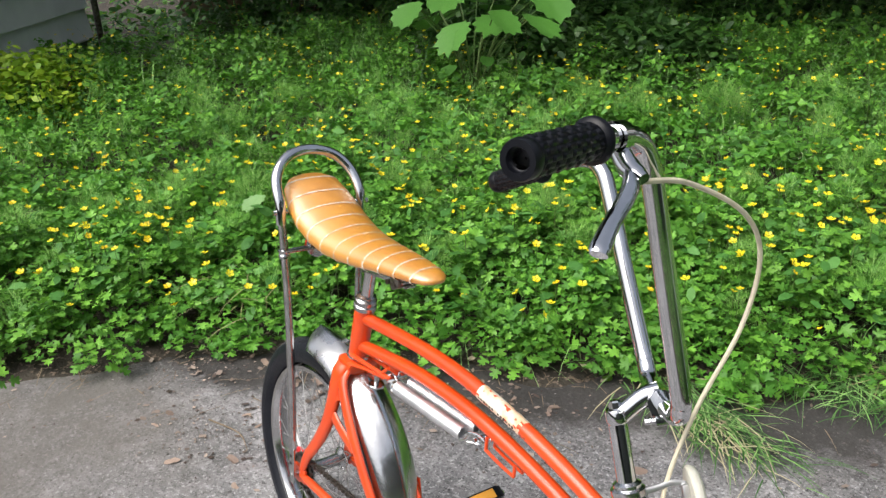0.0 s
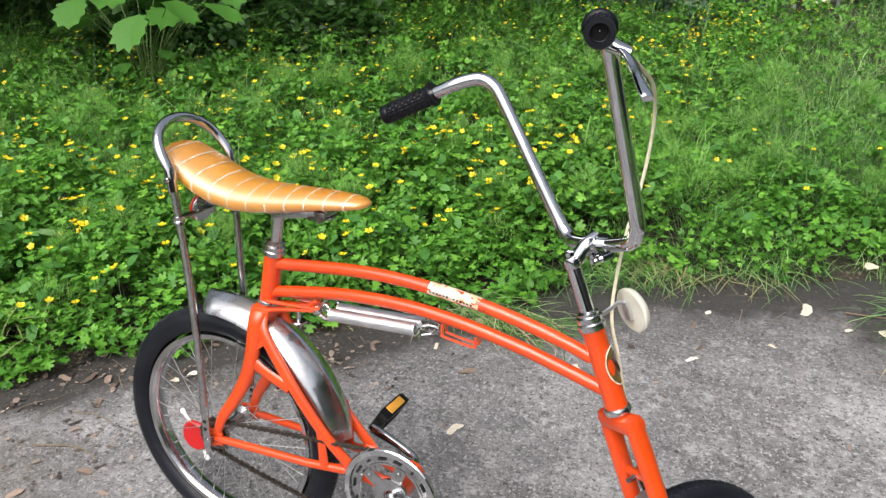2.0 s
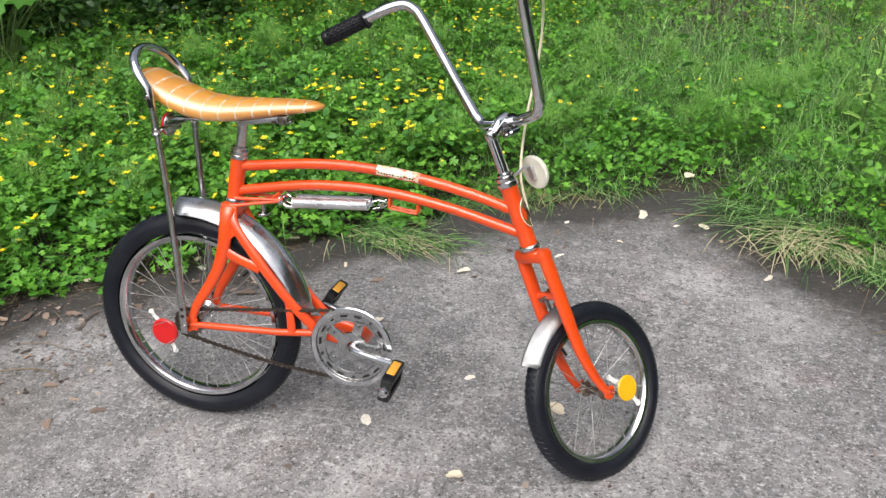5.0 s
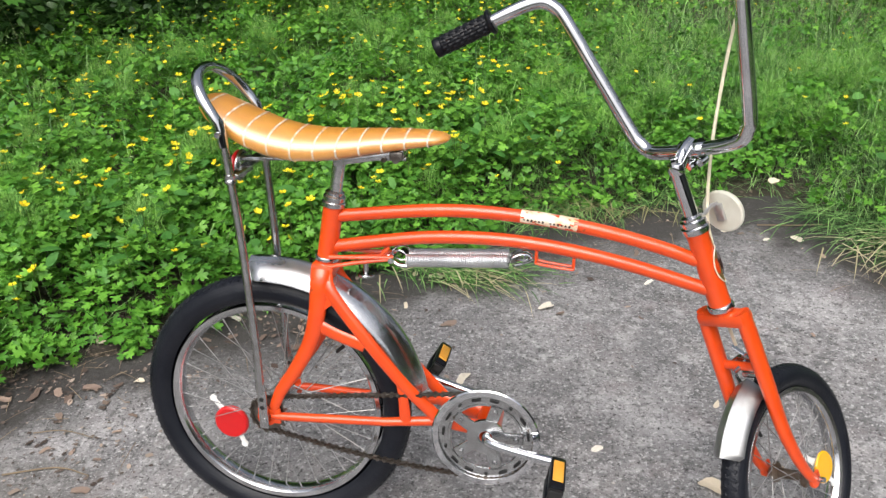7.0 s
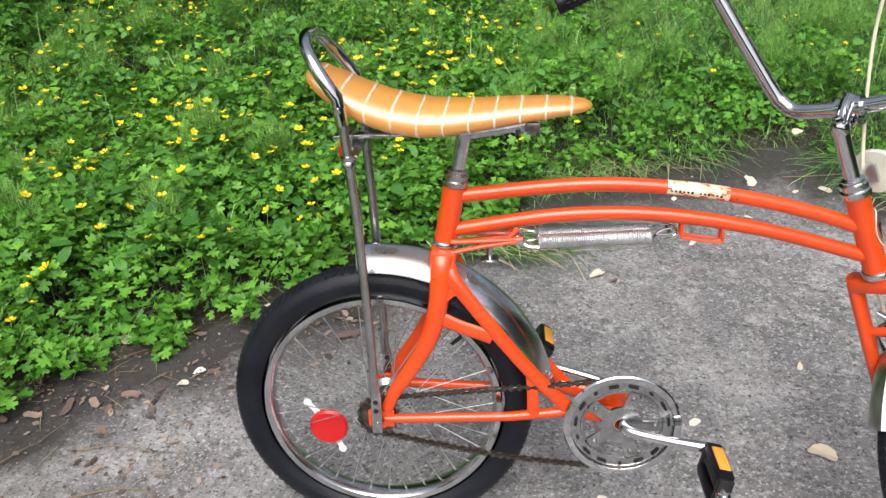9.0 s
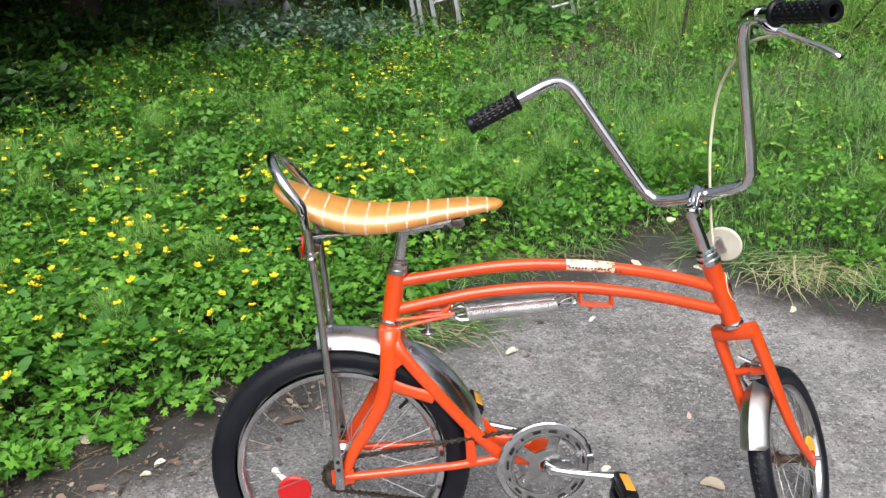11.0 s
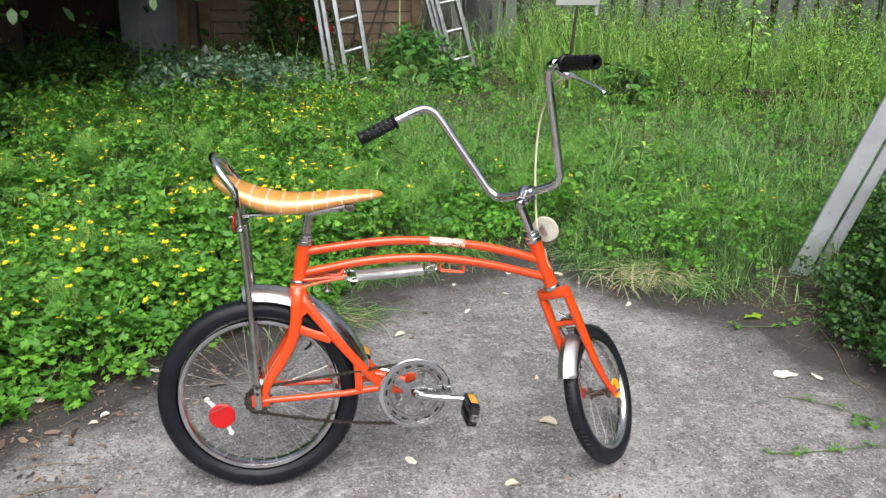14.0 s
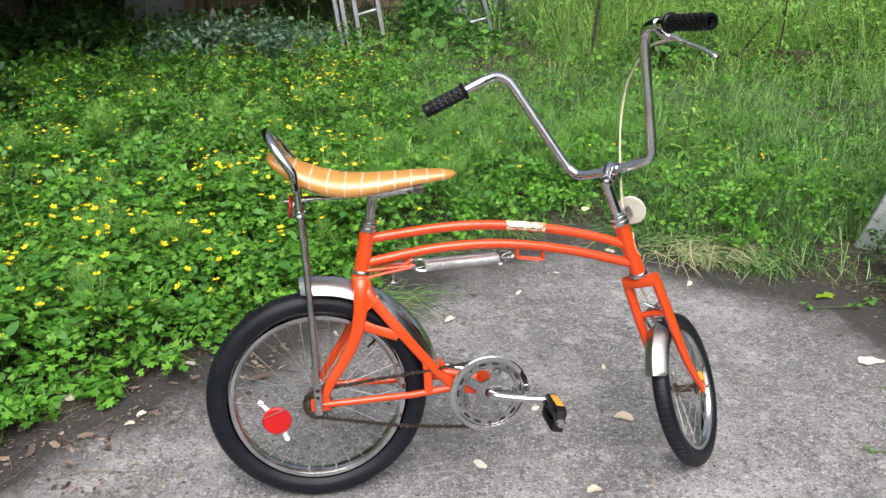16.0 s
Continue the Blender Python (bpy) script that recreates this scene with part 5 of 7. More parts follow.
leaf_carpet("far_meadow_leaves", OVAL, 60000, (-7.0, 7.5, -2.0, 8.8), 3.7, 9.0, (0.04, 0.09), LEAF_FAR, "green mixed herbs further back in the garden", 0.42, 0.7)


leaf_carpet("nettle_leaves", OVAL, 3800, (-2.4, 1.6, -0.4, 3.4), 0.10, 2.4, (0.030, 0.068), NETTLE, "pointed matt green nettle and dock leaves among the buttercups", 0.35, 0.45, low=0.75)


# rough cover over the ground beside and behind the yard
x, y = spread(36000, -8.0, 8.5, -9.0, 2.6)
ok = (edge_distance(x, y) > 0.12) & ((y < -1.0) | ((x > 2.3) & (y < 2.6))) & (y > -6.3)
x, y = x[ok], y[ok]
v, t = scattered(*OVAL, np.stack([x, y, rng.uniform(0.02, 0.13, len(x))], -1), rng.uniform(0, 6.28, len(x)), np.abs(rng.normal(0.2, 0.5, len(x))), rng.uniform(0, 6.28, len(x)), rng.uniform(0.06, 0.12, len(x)))
tagged(new("rough_cover", raw_mesh("rough_cover", v, t, LEAF_FAR)), "green weedy cover beside the yard", "foliage", kind="stuff")


def grass(name, count, box, d0, d1, height, width, material, label, need, bend=0.35, reach=None):
    """Blades of grass; with a reach they arch over sideways by so much."""
    x, y = spread(count, *box)
    d = edge_distance(x, y)
    ok = (d > d0) & (d < d1) & (rng.random(count) < np.clip(grassy(x, y) + need, 0, 1) * tufting(x, y)) & ~bare_corner(x, y)
    ok &= np.hypot(x - 2.07, y - 1.18) > 0.16
    ok &= ~(((np.abs(x - 1.5) < 0.5) & (y > 4.9) & (y < 7.2)) | ((np.abs(x - 0.38) < 0.4) & (y > 5.2) & (y < 6.5))) | (rng.random(count) < 0.10)
    x, y, d = x[ok], y[ok], d[ok]
    n = len(x)
    grow = np.clip(0.30 + d / 0.6, 0.30, 1) * np.clip(1 + 0.35 * waves(x, y, 0.6, 51) + 0.35 * waves(x, y, 0.22, 53), 0.30, 1.9)
    grow = np.where((np.abs(x - 3.6) < 1.2) & (np.abs(y - 4.5) < 0.5), grow * 0.42, grow)
    h = rng.uniform(*height, n) * grow
    size = np.stack([h if reach is None else rng.uniform(*reach, n), rng.uniform(*width, n), h], -1)
    yaw = rng.uniform(0, 6.28, n)
    pos = np.stack([x, y, np.full(n, 0.0)], -1)
    v, t = scattered(*(BLADE if reach is None else ARCH), pos, yaw, np.abs(rng.normal(0.15, bend, n)), yaw, size)
    tagged(new(name, raw_mesh(name, v, t, material)), label, "grass", kind="stuff")


grass("long_grass", 82000, (-1.0, 3.4, 0.2, 3.6), 0.03, 2.0, (0.10, 0.27), (0.0014, 0.0036), GRASS, "long soft green grass flopping over beside the yard", 0.05, 0.30, (0.08, 0.26))
grass("upright_grass", 30000, (-1.0, 3.4, 0.2, 3.6), 0.10, 2.0, (0.12, 0.34), (0.0014, 0.0034), GRASS, "thin upright green grass beside the yard", 0.05, 0.7)
grass("meadow_grass", 46000, (-4.5, 6.0, 0.0, 6.5), 1.2, 6.0, (0.12, 0.34), (0.0018, 0.0042), GRASS, "long green arching grass of the wild garden", 0.60, 0.30, (0.10, 0.32))
grass("thin_grass", 16000, (-4.5, 6.0, 0.0, 6.5), 1.2, 6.0, (0.18, 0.42), (0.0018, 0.004), GRASS, "thin upright grass of the wild garden", 0.60, 0.6)
grass("tangled_stems", 13000, (-2.4, 5.5, -0.2, 6.0), 0.05, 5.0, (0.10, 0.30), (0.0009, 0.0019), SEED, "thin pale grass stems tangled over the green", 0.16, 0.30, (0.18, 0.46))
grass("far_grass", 25000, (-6.0, 8.0, 2.0, 9.5), 4.5, 10.0, (0.30, 0.62), (0.006, 0.013), GRASS, "tall unmown grass at the back of the garden", 0.25, 0.5)
grass("fence_stalks", 4200, (1.0, 7.5, 3.8, 8.6), 3.0, 9.0, (0.35, 0.95), (0.0016, 0.0042), SEED, "tall pale flowering grass stalks in front of the fence", 0.3, 0.35)
grass("fence_grass", 18000, (2.0, 7.0, 3.8, 8.2), 3.2, 9.0, (0.20, 0.80), (0.0022, 0.006), FENCELEAF, "tall feathery grass in front of the fence", 0.3, 0.4, (0.15, 0.40))
# Darker copy of the grass where the trees would shade it.
grass("shade_grass", 6500, (-4.8, -2.4, 1.7, 4.2), 1.0, 6.0, (0.26, 0.55), (0.002, 0.005), SHADEGRASS, "tall thin grass under the trees' edge, coloured darker for shade", 0.8, 0.5)
grass("dry_stalks", 1500, (-3.5, 5.5, 0.2, 6.5), 0.15, 6.0, (0.32, 0.66), (0.0012, 0.0026), STRAW, "thin dry grass stalks", 0.10, 0.4)


def seed_heads(count, box, d0, d1, label):
    """Airy sprays of tiny pale seeds above the grass, a few dozen to a stalk."""
    per = 22
    x, y = spread(count, *box)
    d = edge_distance(x, y)
    ok = (d > d0) & (d < d1) & (rng.random(count) < np.clip(grassy(x, y) + 0.30, 0, 1))
    x, y = np.repeat(x[ok], per), np.repeat(y[ok], per)
    top = np.repeat(rng.uniform(0.20, 0.46, ok.sum()), per)
    f = rng.random(len(x))
    a, r = rng.uniform(0, 6.28, len(x)), 0.05 * rng.random(len(x)) * (1.1 - f)
    pos = np.stack([x + r * np.cos(a) + 0.05 * f, y + r * np.sin(a), top + 0.13 * f], -1)
    v, t = scattered([(-0.5, 0, 0), (0, -0.2, 0), (0.5, 0, 0), (0, 0.2, 0)], [(0, 1, 2), (0, 2, 3)], pos, a, rng.uniform(-1, 1, len(x)), a, rng.uniform(0.006, 0.013, len(x)))
    tagged(new("seed_heads", raw_mesh("seed_heads", v, t, SEED)), label, "grass", kind="stuff")


seed_heads(2300, (-3.8, 6.0, 0.4, 6.5), 0.25, 6.0, "fine pale seed heads of the wild grass")


def flat_tuft(name, cx, cy, rx, ry, count, label, material, way=-1.6, wide=0.75, length=(0.16, 0.38), rise=0.05):
    """Long blades that lie out over the concrete, mostly in one direction."""
    x, y = cx + rng.normal(0, rx, count), cy + rng.normal(0, ry, count)
    yaw = rng.normal(way, wide, count)
    h = rng.uniform(*length, count)
    pos = np.stack([x, y, rng.uniform(0.006, rise, count)], -1)
    v, t = scattered(*BLADE, pos, yaw, rng.uniform(1.36, 1.56, count), yaw, np.stack([h * 0.5, rng.uniform(0.0018, 0.0044, count), h], -1))
    tagged(new(name, raw_mesh(name, v, t, material)), label, "grass", kind="stuff")


flat_tuft("flattened_grass", 0.13, 1.00, 0.11, 0.045, 330, "flattened green tuft of grass lying on the concrete", GRASS, -0.35, 0.7, (0.05, 0.15), 0.05)
flat_tuft("dry_stems", 0.17, 0.99, 0.10, 0.04, 60, "dry pale seed stalks lying out over the concrete", PALESTRAW, -0.25, 0.55, (0.08, 0.19), 0.04)
flat_tuft("flattened_grass", 0.36, 1.40, 0.08, 0.03, 110, "small flattened grass tuft at the yard's rim", GRASS, -1.2, 0.9, (0.06, 0.14), 0.04)
for cx, cy, way in ((0.22, 1.33, -1.1), (0.42, 1.49, -1.3), (0.60, 1.57, -1.5), (0.80, 1.65, -1.5), (1.30, 1.54, -2.2), (1.40, 1.39, -2.2), (1.52, 1.29, -2.0), (1.66, 1.19, -1.8)):
    long = cx > 1
    flat_tuft("flattened_grass", cx, cy, 0.075, 0.05, 170 if long else 90, "flattened long grass lying over the yard's rim", GRASS, way, 0.8, (0.07, 0.20) if long else (0.05, 0.13), 0.05)
flat_tuft("dry_stems", 0.50, 1.53, 0.16, 0.05, 90, "dry pale stems along the yard's rim", STRAW, -1.2, 0.9, (0.08, 0.20), 0.05)
flat_tuft("dry_stems", 1.46, 1.30, 0.11, 0.05, 170, "dry pale stems at the yard's rim", PALESTRAW, -1.3, 0.9, (0.12, 0.26), 0.06)
flat_tuft("dry_stems", -1.05, 0.32, 0.10, 0.05, 34, "dry bent stems in the buttercups", STRAW, -0.6, 1.2, (0.10, 0.22), 0.16)


def flowers(name, count, box, d0, d1, size, label, stems=True):
    x, y = spread(count, *box)
    d = edge_distance(x, y)
    patch = 0.5 + 0.5 * waves(x, y, 0.8, 61) + 0.5 * np.clip((0.2 - x) / 0.8, 0, 1) * np.clip(1.6 - d, 0, 1)
    ok = (d > d0) & (d < d1) & (rng.random(count) < np.clip(patch, 0.12, 1) * (1 - 0.84 * grassy(x, y) * np.clip(1.6 - 0.25 * y, 0.55, 1)))
    ok &= np.hypot(x - 2.0, y - 1.0) > 0.4
    x, y, d = x[ok], y[ok], d[ok]
    n = len(x)
    z = cover_height(x, y, d) + rng.uniform(0.015, 0.085, n)
    pos = np.stack([x, y, z], -1)
    v, t = [(0, 0, -0.18)], []
    for k in range(5):
        a, b, c = 2 * math.pi * (k - 0.42) / 5, 2 * math.pi * k / 5, 2 * math.pi * (k + 0.42) / 5
        i = len(v)
        v += [(0.40 * math.cos(a), 0.40 * math.sin(a), 0.02), (0.50 * math.cos(b), 0.50 * math.sin(b), 0.10), (0.40 * math.cos(c), 0.40 * math.sin(c), 0.02)]
        t += [(0, i, i + 1), (0, i + 1, i + 2)]
    yaw, lean = rng.uniform(0, 6.28, n), rng.uniform(0, 6.28, n)
    tilt = np.abs(rng.normal(0.25, 0.35, n))
    pv, pt = scattered(v, t, pos, yaw, tilt, lean, rng.uniform(*size, n) * (1 - 0.35 * grassy(x, y)))
    tagged(new(name, raw_mesh(name, pv, pt, PETAL)), label, "flower", kind="stuff")
    if stems:
        base = [(-0.5, 0, -1), (0.5, 0, -1), (0.5, 0, 0), (-0.5, 0, 0), (0, -0.5, -1), (0, 0.5, -1), (0, 0.5, 0), (0, -0.5, 0)]
        sv, st = scattered(base, [(0, 1, 2), (0, 2, 3), (4, 5, 6), (4, 6, 7)], pos, yaw, np.zeros(n), yaw, np.stack([np.full(n, 0.0018), np.full(n, 0.0018), z], -1))
        tagged(new(name + "_stems", raw_mesh(name + "_stems", sv, st, STEM)), "thin green buttercup stems", "stem", kind="stuff")


def feathery_weeds(clumps, per, box, d0, d1, label, big=1.0):
    """Soft hazy plumes of needle-fine leaves that stand among the buttercups."""
    r = np.random.default_rng(77 + clumps)
    cx, cy = r.uniform(box[0], box[1], clumps), r.uniform(box[2], box[3], clumps)
    d = edge_distance(cx, cy)
    ok = (d > d0) & (d < d1)
    cx, cy, d = cx[ok], cy[ok], d[ok]
    size = r.uniform(0.6, 1.3, len(cx)) * big
    top = cover_height(cx, cy, d) + 0.05 * size
    cx, cy, top, size = (np.repeat(a, per) for a in (cx, cy, top, size))
    n = len(cx)
    f = r.random(n)
    a, out = r.uniform(0, 6.28, n), 0.075 * size * np.sqrt(r.random(n)) * (1.15 - f)
    pos = np.stack([cx + out * np.cos(a), cy + out * np.sin(a), top - 0.09 * size * (1 - f)], -1)
    yaw = a + r.normal(0, 0.5, n)
    scale = np.stack([np.ones(n), r.uniform(0.0011, 0.0019, n), r.uniform(0.025, 0.055, n) * size], -1)
    v, t = scattered([(0, -0.5, 0), (0, 0.5, 0), (0, 0, 1)], [(0, 1, 2)], pos, yaw, r.uniform(0.3, 1.3, n), yaw, scale)
    tagged(new("feathery_weeds", raw_mesh("feathery_weeds", v, t, FEATHER)), label, "foliage", kind="stuff")


feathery_weeds(330, 240, (-3.2, 2.2, -0.6, 3.2), 0.10, 2.2, "soft feathery fine-leaved weeds among the buttercups")
feathery_weeds(34, 420, (-2.2, 1.6, 0.0, 3.0), 0.18, 2.4, "large hazy plumes of fine-leaved weeds", 1.7)
flowers("buttercup_flowers", 2600, (-2.6, 2.6, -1.2, 2.9), 0.06, 1.15, (0.021, 0.031), "yellow five-petalled buttercup flowers above the leaves")
flowers("meadow_buttercups", 5600, (-5.0, 3.4, -1.2, 4.6), 1.15, 3.2, (0.015, 0.024), "yellow buttercup flowers across the wild garden")
flowers("far_buttercups", 4600, (-6.0, 6.0, 0.5, 8.0), 3.1, 6.4, (0.012, 0.020), "yellow buttercups far back in the grass", False)
flowers("ladder_buttercups", 900, (-0.7, 1.9, 3.3, 5.3), 2.0, 6.4, (0.014, 0.022), "yellow buttercups clustered in the grass before the ladders", False)


def broad_plant(name, label, x, y, leaves, stem_h, size, material):
    """A tall weed with broad leaves on long stalks."""
    plant = thing(name, label, "plant", pose(x, y, 0))
    stalks, r = [], np.random.default_rng(int(abs(x * 100)) + 5)
    for dx, dy, dz, s, turn in leaves:
        stalks.append(g_tube(curve_points([(0, 0, 0), (dx * 0.35, dy * 0.35, dz * 0.6), (dx, dy, dz)], 4), [0.006, 0.004, 0.0025], 6))
        v, f, n = [(0, 0, 0)], [], 26
        for k in range(n):
            a = 2 * math.pi * k / n
            rr = (0.50 + 0.12 * math.cos(a) - 0.10 * max(0, -math.cos(a)) ** 3) * (1 + 0.09 * (-1) ** k + r.uniform(-0.08, 0.08))
            px, py = rr * math.cos(a) + 0.32, rr * 0.85 * math.sin(a)
            v.append((px, py, 0.10 * abs(py) - 0.16 * px * px))
        f = [(0, 1 + k, 1 + (k + 1) % n) for k in range(n)]
        part("leaf", (v, f), material, plant, m=pose(dx, dy, dz, r.uniform(-16, 16), r.uniform(4, 30), math.degrees(turn)) @ Matrix.Scale(s, 4), sharp=80)
    part("stalk", g_join(*stalks), STEM, plant)
    return plant


cluster, r_ = [(0.02, -0.14, 0.30, 0.12, 4.9), (0.24, -0.08, 0.37, 0.09, 5.6)], np.random.default_rng(6)
for k in range(17):
    a = 2.4 * k
    reach = 0.10 + 0.46 * ((k + 0.5) / 17) ** 0.6
    cluster.append((reach * math.cos(a) * 1.05 + 0.08, reach * math.sin(a) * 0.7, 0.52 + 0.26 * float(r_.random()) - 0.10 * (k % 5 == 0), float(r_.uniform(0.19, 0.27)), a + float(r_.normal(0, 0.4))))
broad_plant("broad_leaf_weed", "tall weed with broad pale green leaves among the buttercups", -2.50, 2.25, cluster, 0.7, 0.2, BIGLEAF)
broad_plant("broad_leaf_weed", "low broad-leaved dock plant among the buttercups", -0.34, 1.16, [(0.0, -0.05, 0.17, 0.08, 4.4), (0.06, 0.02, 0.19, 0.07, 0.2), (-0.06, 0.0, 0.20, 0.09, 3.2), (0.03, -0.07, 0.11, 0.08, 5.2)], 0.2, 0.1, LEAF)
broad_plant("broad_leaf_weed", "single round-leaved weed with a pale leaf above the buttercups", -1.31, 0.50, [(0.0, 0.0, 0.30, 0.095, 5.2), (0.07, 0.06, 0.22, 0.08, 0.6)], 0.2, 0.1, PALELEAF)


def shrub(name, label, centre, radius, count, size, material, shape=OVAL, low=0.0):
    """A loose mass of leaves on bare stems."""
    cx, cy, cz = centre
    rx, ry, rz = radius
    ob = thing(name, label, "shrub", pose(cx, cy, 0))
    a, u = rng.uniform(0, 6.28, count), rng.uniform(-1, 1, count)
    rad = rng.uniform(0.35, 1.0, count) ** 0.5 * (1 + 0.25 * np.sin(3 * a + cx) * np.sin(2.3 * u + cy) + 0.18 * np.sin(7 * a + 4 * u))
    s = np.sqrt(1 - u * u)
    pos = np.stack([rx * rad * s * np.cos(a), ry * rad * s * np.sin(a), cz + rz * rad * u], -1)
    pos = pos[pos[:, 2] > low + 0.02]
    n = len(pos)
    v, t = scattered(*shape, pos, rng.uniform(0, 6.28, n), np.abs(rng.normal(0.3, 0.6, n)), rng.uniform(0, 6.28, n), rng.uniform(*size, n))
    leaves = new("leaves", raw_mesh("leaves", v, t, material))
    leaves.parent = ob
    stems = []
    for k in range(9):
        b = 2 * math.pi * k / 9 + 0.4 * math.sin(k * 3)
        stems.append(g_tube(curve_points([(0.02 * math.cos(b), 0.02 * math.sin(b), -0.03), (rx * 0.3 * math.cos(b), ry * 0.3 * math.sin(b), cz * 0.6), (rx * 0.7 * math.cos(b), ry * 0.7 * math.sin(b), cz + rz * 0.5)], 4), [0.012, 0.008, 0.004], 6))
    part("stems", g_join(*stems), BARK, ob)
    return ob


shrub("silver_leaf_shrub", "low shrub with pale silvery green leaves", (-0.75, 5.1, 0.20), (0.62, 0.45, 0.27), 5200, (0.035, 0.065), SILVERLEAF)
shrub("silver_leaf_shrub", "low shrub with pale silvery green leaves", (-0.25, 5.6, 0.16), (0.40, 0.4, 0.20), 2600, (0.035, 0.065), SILVERLEAF)
shrub("lime_shrub", "low lime-yellow leaved shrub by the house corner", (-3.82, 0.24, 0.20), (0.36, 0.36, 0.24), 2400, (0.035, 0.065), LIMELEAF)
rose = shrub("rose_bush", "dark green rose bush with red flowers by the shed", (-0.20, 6.95, 0.55), (0.42, 0.34, 0.62), 4200, (0.035, 0.07), DARKLEAF)
for k, (x, y, z) in enumerate([(0.18, -0.30, 0.86), (0.32, -0.25, 0.70), (-0.05, -0.34, 0.98), (0.38, -0.2, 0.52), (0.44, -0.34, 0.66), (0.25, -0.36, 0.53), (0.10, -0.36, 0.62)]):
    part("rose_flower", g_join(*[g_move(g_lathe([(0.004, -0.012), (0.026 - 0.004 * q, -0.004 + 0.003 * q), (0.034 - 0.007 * q, 0.012 + 0.003 * q), (0.028 - 0.007 * q, 0.022 + 0.002 * q)], 9), pose(0, 0, 0, 12 * q, 9 * q, 33 * q)) for q in range(3)]), ROSE, rose, "red rose", pose(x, y, z, 60, 0, 20 * k))
shrub("fern_clump", "leafy green weeds in front of the shed", (0.98, 6.55, 0.24), (0.34, 0.3, 0.30), 2200, (0.04, 0.09), NETTLE)
shrub("fern_clump", "leafy green weeds between the ladders", (1.30, 6.2, 0.10), (0.34, 0.3, 0.16), 1400, (0.04, 0.09), NETTLE)
# These dark leaves carry the shade under the boards in their colour.
shrub("side_bush", "small bush under the leaning boards, leaves coloured dark for shade", (2.50, 0.84, 0.18), (0.33, 0.32, 0.28), 1900, (0.035, 0.07), DARKLEAF, MID_LEAF)
shrub("side_bush", "low bush spilling towards the yard, leaves coloured dark for shade", (2.20, 0.58, 0.07), (0.30, 0.50, 0.15), 1900, (0.03, 0.06), DARKLEAF, MID_LEAF)
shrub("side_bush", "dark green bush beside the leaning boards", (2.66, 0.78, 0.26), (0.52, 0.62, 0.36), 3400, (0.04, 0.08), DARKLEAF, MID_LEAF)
# Leaf colour carries the tree shade; two clumps only darken behind the broad weed.
for k, (x, y, r, h) in enumerate([(-4.6, 3.4, 0.8, 0.55), (-3.9, 4.5, 0.9, 0.5), (-3.0, 5.4, 0.8, 0.28), (-2.2, 6.0, 0.7, 0.24), (-5.2, 2.4, 0.7, 0.55), (-3.2, 3.6, 0.6, 0.30), (-2.95, 2.75, 0.5, 0.30), (-2.2, 3.3, 0.5, 0.24), (-5.9, 4.3, 1.0, 0.9), (-4.8, 6.3, 1.1, 0.8)]):
    shrub("undergrowth", "dark green undergrowth under the trees, coloured darker for their shade", (x, y, h * 0.75), (r, r, h), 5200, (0.04, 0.085), DARKLEAF)
for k, (x, y, r, h) in enumerate([(3.4, 5.3, 0.55, 0.36), (4.4, 4.9, 0.5, 0.36), (2.7, 6.3, 0.6, 0.42), (5.3, 4.5, 0.5, 0.40), (2.45, 7.3, 0.4, 0.46), (3.7, 6.2, 0.55, 0.46), (4.7, 5.6, 0.5, 0.46), (4.2, 6.4, 0.6, 0.60), (5.1, 5.9, 0.6, 0.56), (3.2, 7.0, 0.5, 0.56)]):
    shrub("tall_weeds", "tall loose yellow-green weeds in front of the fence", (x, y, h * 0.8), (r, r, h), 4200, (0.020, 0.052), FENCELEAF, LANCE)
# Dark green weeds that also fill in for the shaded hollow by the log.
shrub("dark_weed_clump", "dark green leafy weeds beside the log", (2.62, 5.02, 0.15), (0.26, 0.22, 0.24), 1300, (0.035, 0.075), DARKLEAF)
for k in range(6):
    shrub("hedge_bush", "dark green hedge showing between the boards of the fence", (3.1 + 0.84 * k, 9.3 - 0.72 * k, 0.85), (0.75, 0.75, 0.95), 2600, (0.05, 0.10), DARKLEAF)
broad_plant("broad_leaf_weed", "leafy weed with large pale leaves near the fence", 2.55, 4.75, [(0.1, 0.0, 0.42, 0.12, 5.2), (-0.12, -0.04, 0.36, 0.11, 3.6), (0.02, -0.12, 0.30, 0.10, 4.6), (0.16, 0.06, 0.50, 0.10, 0.4)], 0.5, 0.1, BIGLEAF)
broad_plant("broad_leaf_weed", "leafy weed with large pale leaves between the ladders", 0.98, 5.9, [(0.1, 0.0, 0.34, 0.15, 5.2), (-0.12, -0.04, 0.28, 0.16, 3.6), (0.02, -0.12, 0.22, 0.14, 4.6), (0.18, 0.06, 0.40, 0.13, 0.4), (-0.05, -0.02, 0.42, 0.13, 4.1)], 0.5, 0.1, BIGLEAF)


